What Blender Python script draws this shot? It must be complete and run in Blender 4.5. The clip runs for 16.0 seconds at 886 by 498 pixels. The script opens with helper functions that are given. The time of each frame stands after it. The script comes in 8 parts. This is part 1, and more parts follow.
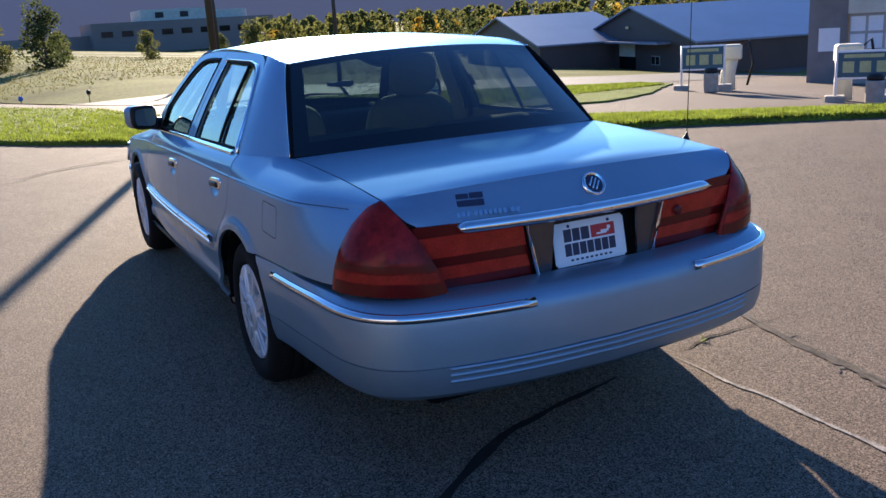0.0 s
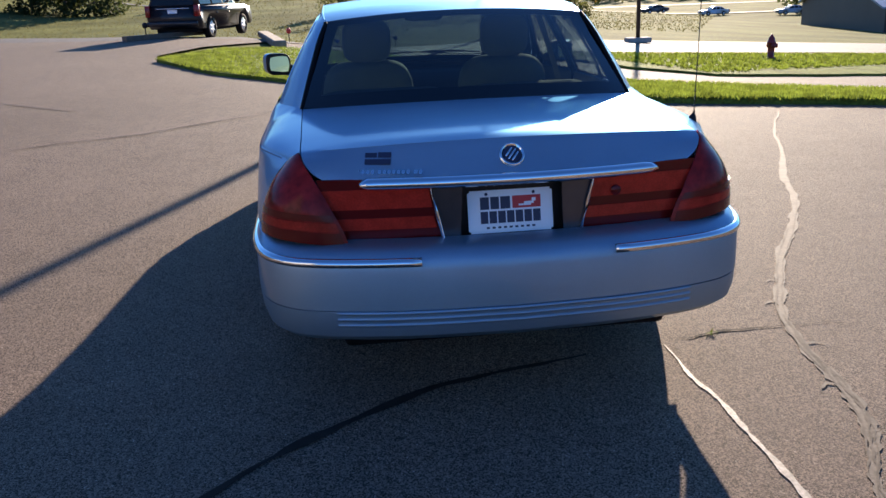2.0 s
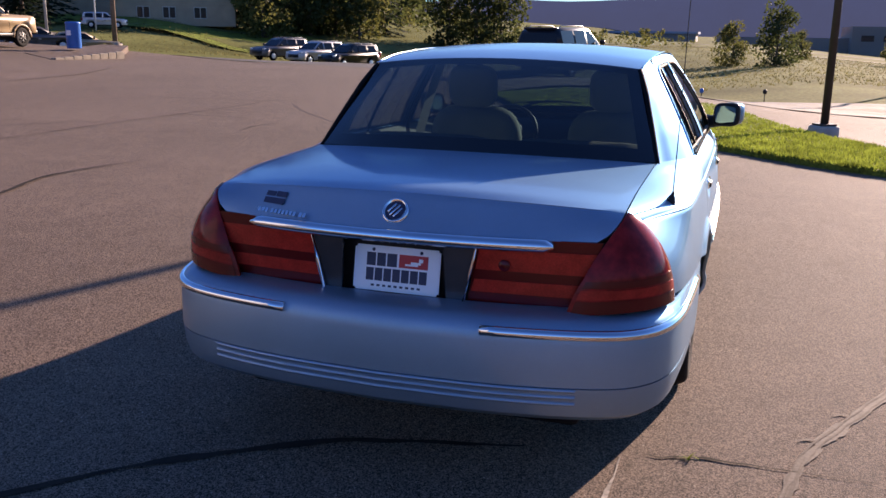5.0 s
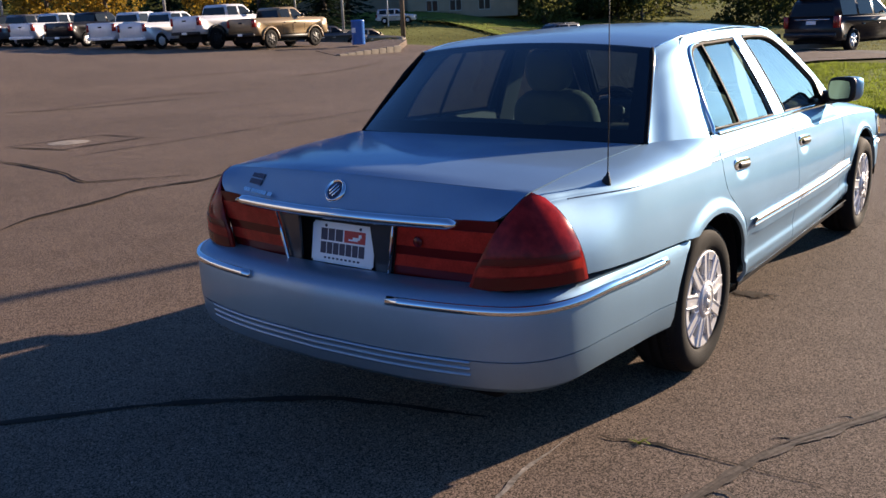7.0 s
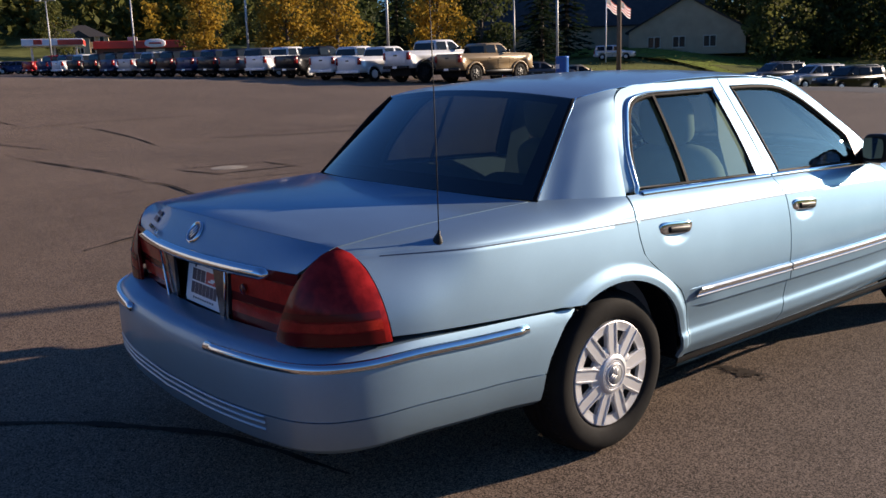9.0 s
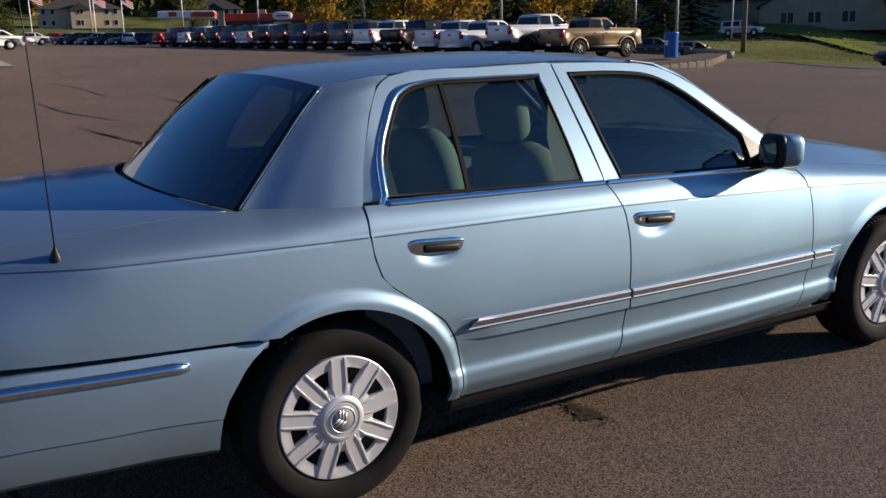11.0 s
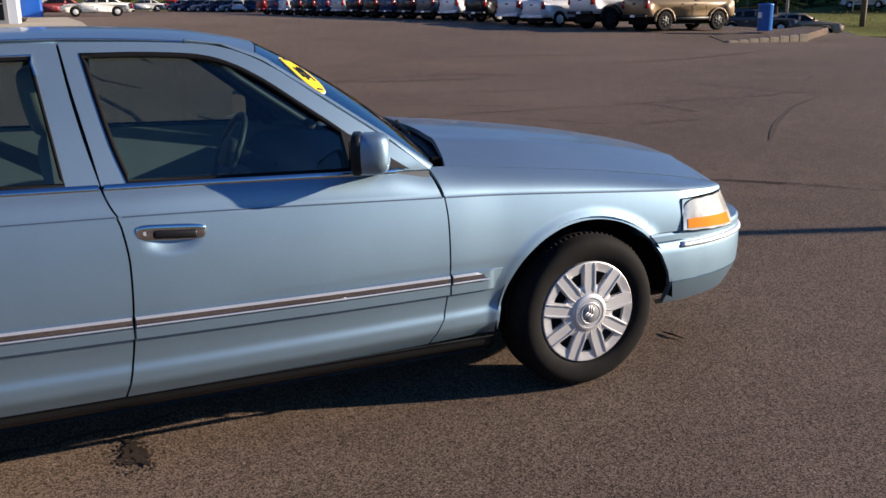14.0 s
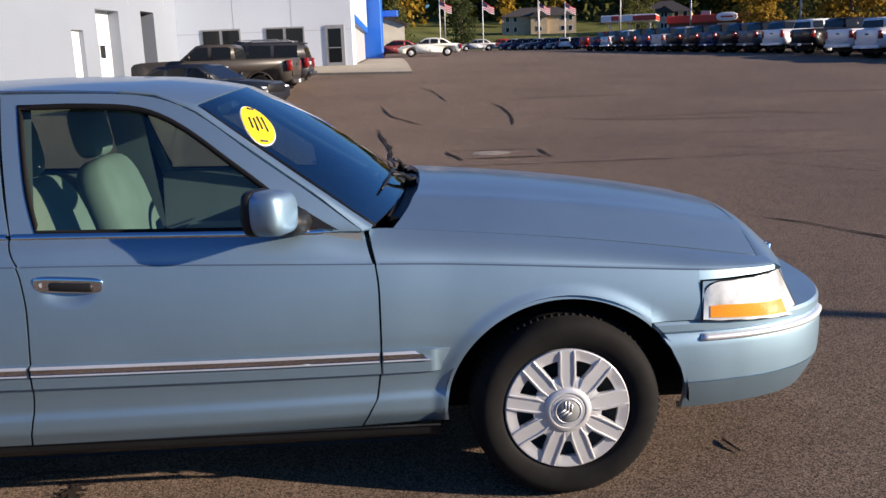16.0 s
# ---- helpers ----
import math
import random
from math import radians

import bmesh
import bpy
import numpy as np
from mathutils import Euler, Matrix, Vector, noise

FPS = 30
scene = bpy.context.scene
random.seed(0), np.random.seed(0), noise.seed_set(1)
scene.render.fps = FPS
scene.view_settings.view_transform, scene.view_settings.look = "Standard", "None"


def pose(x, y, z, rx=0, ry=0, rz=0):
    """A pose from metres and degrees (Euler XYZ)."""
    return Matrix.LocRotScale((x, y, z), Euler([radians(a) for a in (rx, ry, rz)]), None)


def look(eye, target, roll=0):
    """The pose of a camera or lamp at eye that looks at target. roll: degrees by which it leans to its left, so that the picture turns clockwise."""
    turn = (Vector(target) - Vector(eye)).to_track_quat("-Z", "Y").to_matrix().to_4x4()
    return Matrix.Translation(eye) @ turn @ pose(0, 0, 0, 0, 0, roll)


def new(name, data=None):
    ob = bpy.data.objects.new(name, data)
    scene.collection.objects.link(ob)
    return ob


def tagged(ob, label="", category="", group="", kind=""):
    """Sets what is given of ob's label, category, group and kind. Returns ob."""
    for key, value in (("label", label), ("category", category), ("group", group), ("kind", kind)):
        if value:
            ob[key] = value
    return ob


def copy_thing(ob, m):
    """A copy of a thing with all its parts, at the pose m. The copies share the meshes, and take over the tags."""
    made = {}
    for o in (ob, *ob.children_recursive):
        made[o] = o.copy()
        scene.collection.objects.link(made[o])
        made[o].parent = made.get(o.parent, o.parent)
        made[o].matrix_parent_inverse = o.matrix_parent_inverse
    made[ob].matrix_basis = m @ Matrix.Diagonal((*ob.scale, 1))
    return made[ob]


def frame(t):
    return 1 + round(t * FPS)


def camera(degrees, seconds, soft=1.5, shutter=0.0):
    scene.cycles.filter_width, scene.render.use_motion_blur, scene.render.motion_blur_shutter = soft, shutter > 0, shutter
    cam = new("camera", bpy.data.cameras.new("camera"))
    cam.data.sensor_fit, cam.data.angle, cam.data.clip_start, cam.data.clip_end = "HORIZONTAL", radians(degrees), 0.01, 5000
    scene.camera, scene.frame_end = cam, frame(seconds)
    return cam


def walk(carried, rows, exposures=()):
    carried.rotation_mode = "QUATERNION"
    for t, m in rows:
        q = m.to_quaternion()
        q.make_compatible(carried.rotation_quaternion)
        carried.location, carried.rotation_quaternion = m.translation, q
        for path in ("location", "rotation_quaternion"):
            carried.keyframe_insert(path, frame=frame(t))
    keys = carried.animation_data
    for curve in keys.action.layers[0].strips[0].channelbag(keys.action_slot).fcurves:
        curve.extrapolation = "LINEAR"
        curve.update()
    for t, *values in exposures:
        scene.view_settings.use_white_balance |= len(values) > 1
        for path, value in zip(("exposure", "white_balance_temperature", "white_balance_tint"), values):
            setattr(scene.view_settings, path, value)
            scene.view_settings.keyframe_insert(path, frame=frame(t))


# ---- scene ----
cam = camera(53.1, 16.0)
PATH = [
    (0, (-1.813, -5.154, 1.529), (-0.949, -3.422, 1.022), -3.4),
    (0.5, (-1.533, -5.373, 1.533), (-0.807, -3.576, 1.04), -2.5),
    (1, (-1.195, -5.481, 1.52), (-0.47, -3.698, 0.977), 0.8),
    (1.5, (-0.906, -5.599, 1.501), (-0.459, -3.727, 0.957), -1.5),
    (2, (-0.575, -5.692, 1.515), (-0.367, -3.787, 0.944), -2.2),
    (2.5, (-0.281, -5.621, 1.506), (-0.22, -3.688, 0.995), 0.0),
    (3, (0.012, -5.641, 1.514), (-0.108, -3.71, 1.007), -2.1),
    (3.5, (0.325, -5.708, 1.538), (-0.008, -3.801, 1.035), -2.4),
    (4, (0.574, -5.586, 1.497), (0.08, -3.703, 1.039), -1.5),
    (4.2, (0.669, -5.526, 1.511), (0.161, -3.648, 1.049), 0.1),
    (6.3, (1.77, -5.147, 1.492), (0.835, -3.44, 1.036), -1.9),
    (6.5, (1.916, -5.116, 1.493), (0.889, -3.461, 1.043), -1.9),
    (7, (2.196, -4.982, 1.512), (1.029, -3.435, 1.016), -2.5),
    (7.5, (2.365, -4.724, 1.508), (1.199, -3.179, 1.006), -0.0),
    (8, (2.573, -4.513, 1.506), (1.349, -2.996, 1.057), -1.4),
    (8.2, (2.698, -4.43, 1.512), (1.403, -2.969, 1.08), -1.6),
    (10.3, (3.27, -3.053, 1.512), (1.586, -2.066, 1.076), -0.6),
    (10.5, (3.29, -2.895, 1.506), (1.598, -1.928, 1.054), 0.1),
    (11, (3.387, -2.53, 1.501), (1.713, -1.533, 1.048), -1.2),
    (11.5, (3.548, -2.166, 1.528), (1.769, -1.369, 1.078), -1.5),
    (12, (3.57, -1.813, 1.507), (1.807, -1.001, 1.028), -1.0),
    (12.5, (3.631, -1.49, 1.507), (1.898, -0.603, 1.045), -1.1),
    (13, (3.777, -1.147, 1.514), (1.974, -0.424, 1.038), -1.3),
    (13.5, (3.804, -0.794, 1.485), (1.984, -0.119, 1.003), -1.7),
    (14, (3.789, -0.414, 1.489), (2.013, 0.351, 0.977), -0.7),
    (14.5, (3.826, -0.07, 1.505), (1.931, 0.349, 1.023), -1.7),
    (15, (3.792, 0.259, 1.491), (1.847, 0.475, 1.079), -1.4),
    (15.5, (3.691, 0.603, 1.5), (1.756, 0.836, 1.051), -1.3),
    (16, (3.683, 0.952, 1.487), (1.729, 1.027, 1.066), -2.0),
]
walk(cam, [(t, look(eye, target, roll)) for t, eye, target, roll in PATH],
     [(0, 1.75, 6950, 15), (2.4, 1.60, 7000, 17), (3, 1.70, 7200, 28), (3.5, 1.72, 7350, 36), (4.2, 1.64, 7400, 36), (6.3, 1.28, 7500, 20), (8.2, 1.12, 7400, 18), (10.3, 0.50, 6950, 15), (12, 0.66, 6950, 15), (13, 0.66, 6950, 15), (15, 1.04, 6900, 15), (16, 0.96, 6900, 15)])

# ---- light ----
SUN_AZ, SUN_EL = 18.9, 16.0          # degrees from +y towards +x, and above the horizon
SUN_DIR = Vector((math.sin(radians(SUN_AZ)) * math.cos(radians(SUN_EL)),
                  math.cos(radians(SUN_AZ)) * math.cos(radians(SUN_EL)), math.sin(radians(SUN_EL))))
world = bpy.data.worlds.new("world")
scene.world = world
world.use_nodes = True
wt = world.node_tree
wt.nodes.clear()
w_out = wt.nodes.new("ShaderNodeOutputWorld")
w_bg = wt.nodes.new("ShaderNodeBackground")
w_sky = wt.nodes.new("ShaderNodeTexSky")
w_sky.sky_type, w_sky.sun_disc = "NISHITA", False
w_sky.sun_elevation, w_sky.sun_rotation = radians(SUN_EL), radians(SUN_AZ)
w_bg.inputs["Strength"].default_value = 0.040
# broken cloud deck over the clear sky
w_co = wt.nodes.new("ShaderNodeTexCoord")
w_sep = wt.nodes.new("ShaderNodeSeparateXYZ")
w_den = wt.nodes.new("ShaderNodeMath")
w_den.operation, w_den.inputs[1].default_value = "ADD", 0.16
w_div = wt.nodes.new("ShaderNodeVectorMath")
w_div.operation = "DIVIDE"
w_noise = wt.nodes.new("ShaderNodeTexNoise")
w_noise.inputs["Scale"].default_value, w_noise.inputs["Detail"].default_value = 1.1, 7.0
w_ramp = wt.nodes.new("ShaderNodeValToRGB")
w_ramp.color_ramp.elements[0].position, w_ramp.color_ramp.elements[1].position = 0.47, 0.66
w_shade = wt.nodes.new("ShaderNodeValToRGB")
w_shade.color_ramp.elements[0].position, w_shade.color_ramp.elements[1].position = 0.5, 0.8
w_shade.color_ramp.elements[0].color, w_shade.color_ramp.elements[1].color = (3.9, 4.7, 5.9, 1), (1.8, 3.2, 5.4, 1)
w_mix = wt.nodes.new("ShaderNodeMix")
w_mix.data_type = "RGBA"
wt.links.new(w_co.outputs["Generated"], w_sep.inputs[0])
wt.links.new(w_sep.outputs["Z"], w_den.inputs[0])
wt.links.new(w_co.outputs["Generated"], w_div.inputs[0])
wt.links.new(w_den.outputs[0], w_div.inputs[1])
wt.links.new(w_div.outputs[0], w_noise.inputs["Vector"])
wt.links.new(w_noise.outputs[0], w_ramp.inputs[0])
wt.links.new(w_noise.outputs[0], w_shade.inputs[0])
# the deck thins out overhead, where the sky is clear and blue
w_thin = wt.nodes.new("ShaderNodeMapRange")
w_thin.inputs["From Min"].default_value, w_thin.inputs["From Max"].default_value = 0.08, 0.28
w_thin.inputs["To Min"].default_value, w_thin.inputs["To Max"].default_value = 0.38, 0.02
wt.links.new(w_sep.outputs["Z"], w_thin.inputs["Value"])
w_cover = wt.nodes.new("ShaderNodeMath")
w_cover.operation = "MULTIPLY"
wt.links.new(w_ramp.outputs[0], w_cover.inputs[0])
wt.links.new(w_thin.outputs[0], w_cover.inputs[1])
wt.links.new(w_cover.outputs[0], w_mix.inputs["Factor"])
w_blue = wt.nodes.new("ShaderNodeMix")
w_blue.data_type, w_blue.blend_type = "RGBA", "MULTIPLY"
w_blue.inputs["Factor"].default_value = 1.0
w_blue.inputs["B"].default_value = (0.34, 0.97, 2.05, 1)
wt.links.new(w_sky.outputs[0], w_blue.inputs["A"])
wt.links.new(w_blue.outputs["Result"], w_mix.inputs["A"])
wt.links.new(w_shade.outputs[0], w_mix.inputs["B"])
wt.links.new(w_mix.outputs["Result"], w_bg.inputs["Color"])
wt.links.new(w_bg.outputs[0], w_out.inputs[0])
sun_data = bpy.data.lights.new("sun", "SUN")
sun_data.energy, sun_data.angle, sun_data.color = 5.0, radians(0.53), (1.0, 0.88, 0.72)
sun = new("sun", sun_data)
sun.matrix_world = look(SUN_DIR * 60, (0, 0, 0))

# ---- materials ----
MATS = {}


def mat(name, color, rough=0.5, metal=0.0, coat=0.0, vary=0.12, scale=6.0, bump=0.0, bump_scale=60.0, fine=0.0, spec=0.5, by_object=False):
    """A surface with broad and fine variation of its colour and a fine relief, in metres."""
    if name in MATS:
        return MATS[name]
    m = bpy.data.materials.new(name)
    m.use_nodes = True
    t = m.node_tree
    b = t.nodes["Principled BSDF"]
    b.inputs["Roughness"].default_value, b.inputs["Metallic"].default_value = rough, metal
    b.inputs["Coat Weight"].default_value, b.inputs["Coat Roughness"].default_value = coat, 0.03
    b.inputs["Specular IOR Level"].default_value = spec
    co = t.nodes.new("ShaderNodeTexCoord")
    n = t.nodes.new("ShaderNodeTexNoise")
    n.inputs["Scale"].default_value, n.inputs["Detail"].default_value = scale, 5.0
    t.links.new(co.outputs["Object"], n.inputs["Vector"])
    rng = t.nodes.new("ShaderNodeMapRange")
    rng.inputs["From Min"].default_value, rng.inputs["From Max"].default_value = 0.3, 0.7
    rng.inputs["To Min"].default_value, rng.inputs["To Max"].default_value = 1.0 - vary, 1.0 + vary
    t.links.new(n.outputs[0], rng.inputs["Value"])
    value = rng.outputs[0]
    if fine:
        n2 = t.nodes.new("ShaderNodeTexNoise")
        n2.inputs["Scale"].default_value, n2.inputs["Detail"].default_value = bump_scale, 3.0
        t.links.new(co.outputs["Object"], n2.inputs["Vector"])
        r2 = t.nodes.new("ShaderNodeMapRange")
        r2.inputs["From Min"].default_value, r2.inputs["From Max"].default_value = 0.3, 0.7
        r2.inputs["To Min"].default_value, r2.inputs["To Max"].default_value = 1.0 - fine, 1.0 + fine
        t.links.new(n2.outputs[0], r2.inputs["Value"])
        mul = t.nodes.new("ShaderNodeMath")
        mul.operation = "MULTIPLY"
        t.links.new(value, mul.inputs[0])
        t.links.new(r2.outputs[0], mul.inputs[1])
        value = mul.outputs[0]
    sc = t.nodes.new("ShaderNodeVectorMath")
    sc.operation = "SCALE"
    sc.inputs[0].default_value = color
    if by_object:
        info = t.nodes.new("ShaderNodeObjectInfo")
        t.links.new(info.outputs["Color"], sc.inputs[0])
    t.links.new(value, sc.inputs["Scale"])
    t.links.new(sc.outputs[0], b.inputs["Base Color"])
    if bump:
        nb = t.nodes.new("ShaderNodeTexNoise")
        nb.inputs["Scale"].default_value, nb.inputs["Detail"].default_value = bump_scale, 4.0
        t.links.new(co.outputs["Object"], nb.inputs["Vector"])
        bp = t.nodes.new("ShaderNodeBump")
        bp.inputs["Strength"].default_value, bp.inputs["Distance"].default_value = 1.0, bump
        t.links.new(nb.outputs[0], bp.inputs["Height"])
        t.links.new(bp.outputs[0], b.inputs["Normal"])
    MATS[name] = m
    return m


def leaf_mat(name, color, vary=0.4, scale=0.6, through_share=0.5):
    """Thin leaves: they scatter light back and let some of it through."""
    if name in MATS:
        return MATS[name]
    m = mat(name, color, 0.75, vary=vary, scale=scale, fine=0.3, bump_scale=3.0, spec=0.2)
    t = m.node_tree
    b = t.nodes["Principled BSDF"]
    tl = t.nodes.new("ShaderNodeBsdfTranslucent")
    t.links.new(b.inputs["Base Color"].links[0].from_socket, tl.inputs[0])
    mx = t.nodes.new("ShaderNodeMixShader")
    mx.inputs[0].default_value = through_share
    t.links.new(b.outputs[0], mx.inputs[1])
    t.links.new(tl.outputs[0], mx.inputs[2])
    t.links.new(mx.outputs[0], t.nodes["Material Output"].inputs[0])
    return m


def glass_mat(name, tint, see, rough=0.0, power=3.3):
    """Thin tinted automotive glass: clear with a coloured pass, and a mirror coat by Fresnel."""
    if name in MATS:
        return MATS[name]
    m = bpy.data.materials.new(name)
    m.use_nodes = True
    t = m.node_tree
    t.nodes.clear()
    out = t.nodes.new("ShaderNodeOutputMaterial")
    tr = t.nodes.new("ShaderNodeBsdfTransparent")
    tr.inputs[0].default_value = (tint[0] * see, tint[1] * see, tint[2] * see, 1)
    gl = t.nodes.new("ShaderNodeBsdfGlossy")
    gl.inputs["Roughness"].default_value = rough
    lw = t.nodes.new("ShaderNodeLayerWeight")
    lw.inputs["Blend"].default_value = 0.5
    pw = t.nodes.new("ShaderNodeMath")
    pw.operation, pw.inputs[1].default_value = "POWER", power
    t.links.new(lw.outputs["Facing"], pw.inputs[0])
    fr = t.nodes.new("ShaderNodeMapRange")
    fr.inputs["To Min"].default_value, fr.inputs["To Max"].default_value = 0.085, 1.0
    t.links.new(pw.outputs[0], fr.inputs["Value"])
    mx = t.nodes.new("ShaderNodeMixShader")
    t.links.new(fr.outputs[0], mx.inputs[0])
    t.links.new(tr.outputs[0], mx.inputs[1])
    t.links.new(gl.outputs[0], mx.inputs[2])
    t.links.new(mx.outputs[0], out.inputs[0])
    MATS[name] = m
    return m


PAINT = mat("ice_blue_metallic_paint", (0.258, 0.372, 0.464), 0.53, 0.87, 0.6, 0.05, 3.0, fine=0.08, bump_scale=700.0)
PAINT.node_tree.nodes["Principled BSDF"].inputs["Specular Tint"].default_value = (0.25, 0.46, 0.72, 1)
PAINT.node_tree.nodes["Principled BSDF"].inputs["Coat Roughness"].default_value = 0.10
CHROME = mat("chrome", (0.75, 0.76, 0.78), 0.07, 1.0, vary=0.05)
SATIN = mat("satin_bright_trim", (0.86, 0.86, 0.87), 0.38, 0.75, vary=0.04)
MIRROR = mat("mirror_silver", (0.8, 0.8, 0.8), 0.0, 1.0, vary=0.0)
BLACK = mat("black_plastic", (0.010, 0.010, 0.011), 0.45, vary=0.2, bump=0.0004, bump_scale=400, spec=0.3)
GAPBLACK = mat("black_rubber_seal", (0.006, 0.006, 0.007), 0.7, vary=0.2, spec=0.12)
TYRE = mat("tyre_rubber", (0.010, 0.0095, 0.0095), 0.80, vary=0.25, scale=14, bump=0.0006, bump_scale=250, fine=0.2, spec=0.14)
SILVER = mat("silver_hubcap_paint", (0.66, 0.66, 0.67), 0.42, 0.5, 0.0, vary=0.05)
CLOTH = mat("light_grey_cloth", (0.33, 0.35, 0.29), 0.9, vary=0.1, bump=0.0008, bump_scale=500, fine=0.1)
GREYTRIM = mat("grey_interior_plastic", (0.20, 0.21, 0.215), 0.6, vary=0.08, bump=0.0004, bump_scale=500)
DARKTRIM = mat("dark_interior_plastic", (0.035, 0.038, 0.042), 0.55, vary=0.1)
GLASS = glass_mat("tinted_car_glass", (0.74, 0.90, 0.86), 0.72)
REARGLASS = glass_mat("dark_tinted_glass", (0.74, 0.90, 0.93), 0.29, 0.0, 2.8)
WINDGLASS = glass_mat("blue_green_windscreen_glass", (0.62, 0.88, 0.92), 0.66, 0.0, 1.8)
TRUCKLAMP = mat("truck_lamp_red", (0.26, 0.012, 0.010), 0.25, vary=0.15)
REDLENS = mat("red_lamp_lens", (0.25, 0.013, 0.012), 0.14, 0.0, 0.0, vary=0.45, scale=11, fine=0.25, bump_scale=40, spec=0.16)
REDBAND = mat("bright_red_reflector", (0.44, 0.030, 0.018), 0.16, 0.0, 0.0, vary=0.2, scale=20, fine=0.15, bump_scale=160, spec=0.2)
MIDRED = mat("red_wraparound_reflector", (0.37, 0.025, 0.016), 0.16, vary=0.25, scale=20, fine=0.15, bump_scale=120, spec=0.16)
DARKRED = mat("dark_red_lens_band", (0.120, 0.006, 0.006), 0.2, 0.0, 0.0, vary=0.1, spec=0.3)
SMOKED = mat("smoked_backup_lens", (0.032, 0.034, 0.038), 0.12, 0.0, 0.5, vary=0.2, bump=0.0008, bump_scale=200)
AMBER = mat("amber_lens", (0.85, 0.28, 0.02), 0.15, 0.0, 1.0, vary=0.1, bump=0.001, bump_scale=150)
CLEARLENS = mat("clear_headlamp_lens", (0.70, 0.71, 0.71), 0.20, 0.25, 0.6, vary=0.38, scale=12, bump=0.0008, bump_scale=60)
WHITE = mat("white_enamel", (0.80, 0.81, 0.83), 0.35, vary=0.03)
DARKINK = mat("dark_ink", (0.02, 0.025, 0.06), 0.5, vary=0.1)
REDINK = mat("red_ink", (0.55, 0.03, 0.03), 0.5, vary=0.1)
YELLOW = mat("yellow_sticker", (0.85, 0.62, 0.02), 0.5, vary=0.04)


# ---- builders ----
def hermite(points):
    """A smooth monotone curve through (t, v) pairs; v a number or a tuple."""
    ts = [p[0] for p in points]
    vs = [tuple(p[1:]) for p in points]
    n, k = len(ts), len(vs[0])
    tang = []
    for i in range(n):
        row = []
        for c in range(k):
            if i == 0 or i == n - 1:
                a, b = (0, 1) if i == 0 else (n - 2, n - 1)
                row.append((vs[b][c] - vs[a][c]) / (ts[b] - ts[a]))
            else:
                d0 = (vs[i][c] - vs[i - 1][c]) / (ts[i] - ts[i - 1])
                d1 = (vs[i + 1][c] - vs[i][c]) / (ts[i + 1] - ts[i])
                row.append(0.0 if d0 * d1 <= 0 else 2 * d0 * d1 / (d0 + d1))
        tang.append(row)

    def at(t):
        t = min(max(t, ts[0]), ts[-1])
        i = max(0, min(n - 2, next((j for j in range(n - 1) if t <= ts[j + 1]), n - 2)))
        h = ts[i + 1] - ts[i]
        u = (t - ts[i]) / h
        a, b, c, d = 2 * u**3 - 3 * u**2 + 1, u**3 - 2 * u**2 + u, -2 * u**3 + 3 * u**2, u**3 - u**2
        r = [a * vs[i][m] + b * h * tang[i][m] + c * vs[i + 1][m] + d * h * tang[i + 1][m] for m in range(k)]
        return r[0] if k == 1 else tuple(r)
    return at


def lerp(a, b, u):
    return a + (b - a) * u


def part(name, bm, material, parent=None, label="", smooth=True):
    """Links a bmesh as one mesh object under a thing or a part."""
    me = bpy.data.meshes.new(name)
    bm.to_mesh(me)
    bm.free()
    me.materials.append(material)
    if smooth:
        me.shade_smooth()
    ob = new(name, me)
    if parent is not None:
        ob.parent = parent
    if label:
        ob["label"] = label
    return ob


def add_grid(bm, f, nu, nv, sx=1):
    """Adds the surface f(u, v) for u, v in 0..1; sx=-1 mirrors it across the car's middle."""
    vs = [[bm.verts.new((p[0] * sx, p[1], p[2])) for p in (f(i / nu, j / nv) for j in range(nv + 1))] for i in range(nu + 1)]
    for i in range(nu):
        for j in range(nv):
            q = (vs[i][j], vs[i + 1][j], vs[i + 1][j + 1], vs[i][j + 1])
            try:
                bm.faces.new(q if sx > 0 else q[::-1])
            except ValueError:
                pass
    return vs


def finish(bm, fold=0.014, weld=0.0006):
    """Welds the patches of a sheet panel and folds its rims inwards, as pressed steel is."""
    bmesh.ops.remove_doubles(bm, verts=bm.verts[:], dist=weld)
    bmesh.ops.dissolve_degenerate(bm, edges=bm.edges[:], dist=1e-5)
    bm.normal_update()
    if fold:
        rim = [e for e in bm.edges if e.is_boundary]
        norm = {v: v.normal.copy() for e in rim for v in e.verts}
        src = list(norm.items())
        got = bmesh.ops.extrude_edge_only(bm, edges=rim)["geom"]
        kd = {(round(v.co.x, 5), round(v.co.y, 5), round(v.co.z, 5)): n for v, n in src}
        for v in got:
            if isinstance(v, bmesh.types.BMVert):
                v.co -= kd.get((round(v.co.x, 5), round(v.co.y, 5), round(v.co.z, 5)), Vector()) * fold
        for e in rim:
            e.smooth = False
    return bm


def box(bm, lo, hi, bevel=0.0, seg=2, m=None):
    """Adds a box between two corners, its edges rounded."""
    got = bmesh.ops.create_cube(bm, size=1.0)["verts"]
    for v in got:
        v.co = Vector([lerp(lo[k], hi[k], v.co[k] + 0.5) for k in range(3)])
    if bevel:
        es = list({e for v in got for e in v.link_edges})
        r = bmesh.ops.bevel(bm, geom=es, offset=bevel, segments=seg, affect="EDGES", profile=0.5)
        got = list({v for f in r["faces"] for v in f.verts} | {v for v in got if v.is_valid})
    if m is not None:
        bmesh.ops.transform(bm, matrix=m, verts=got)
    return got


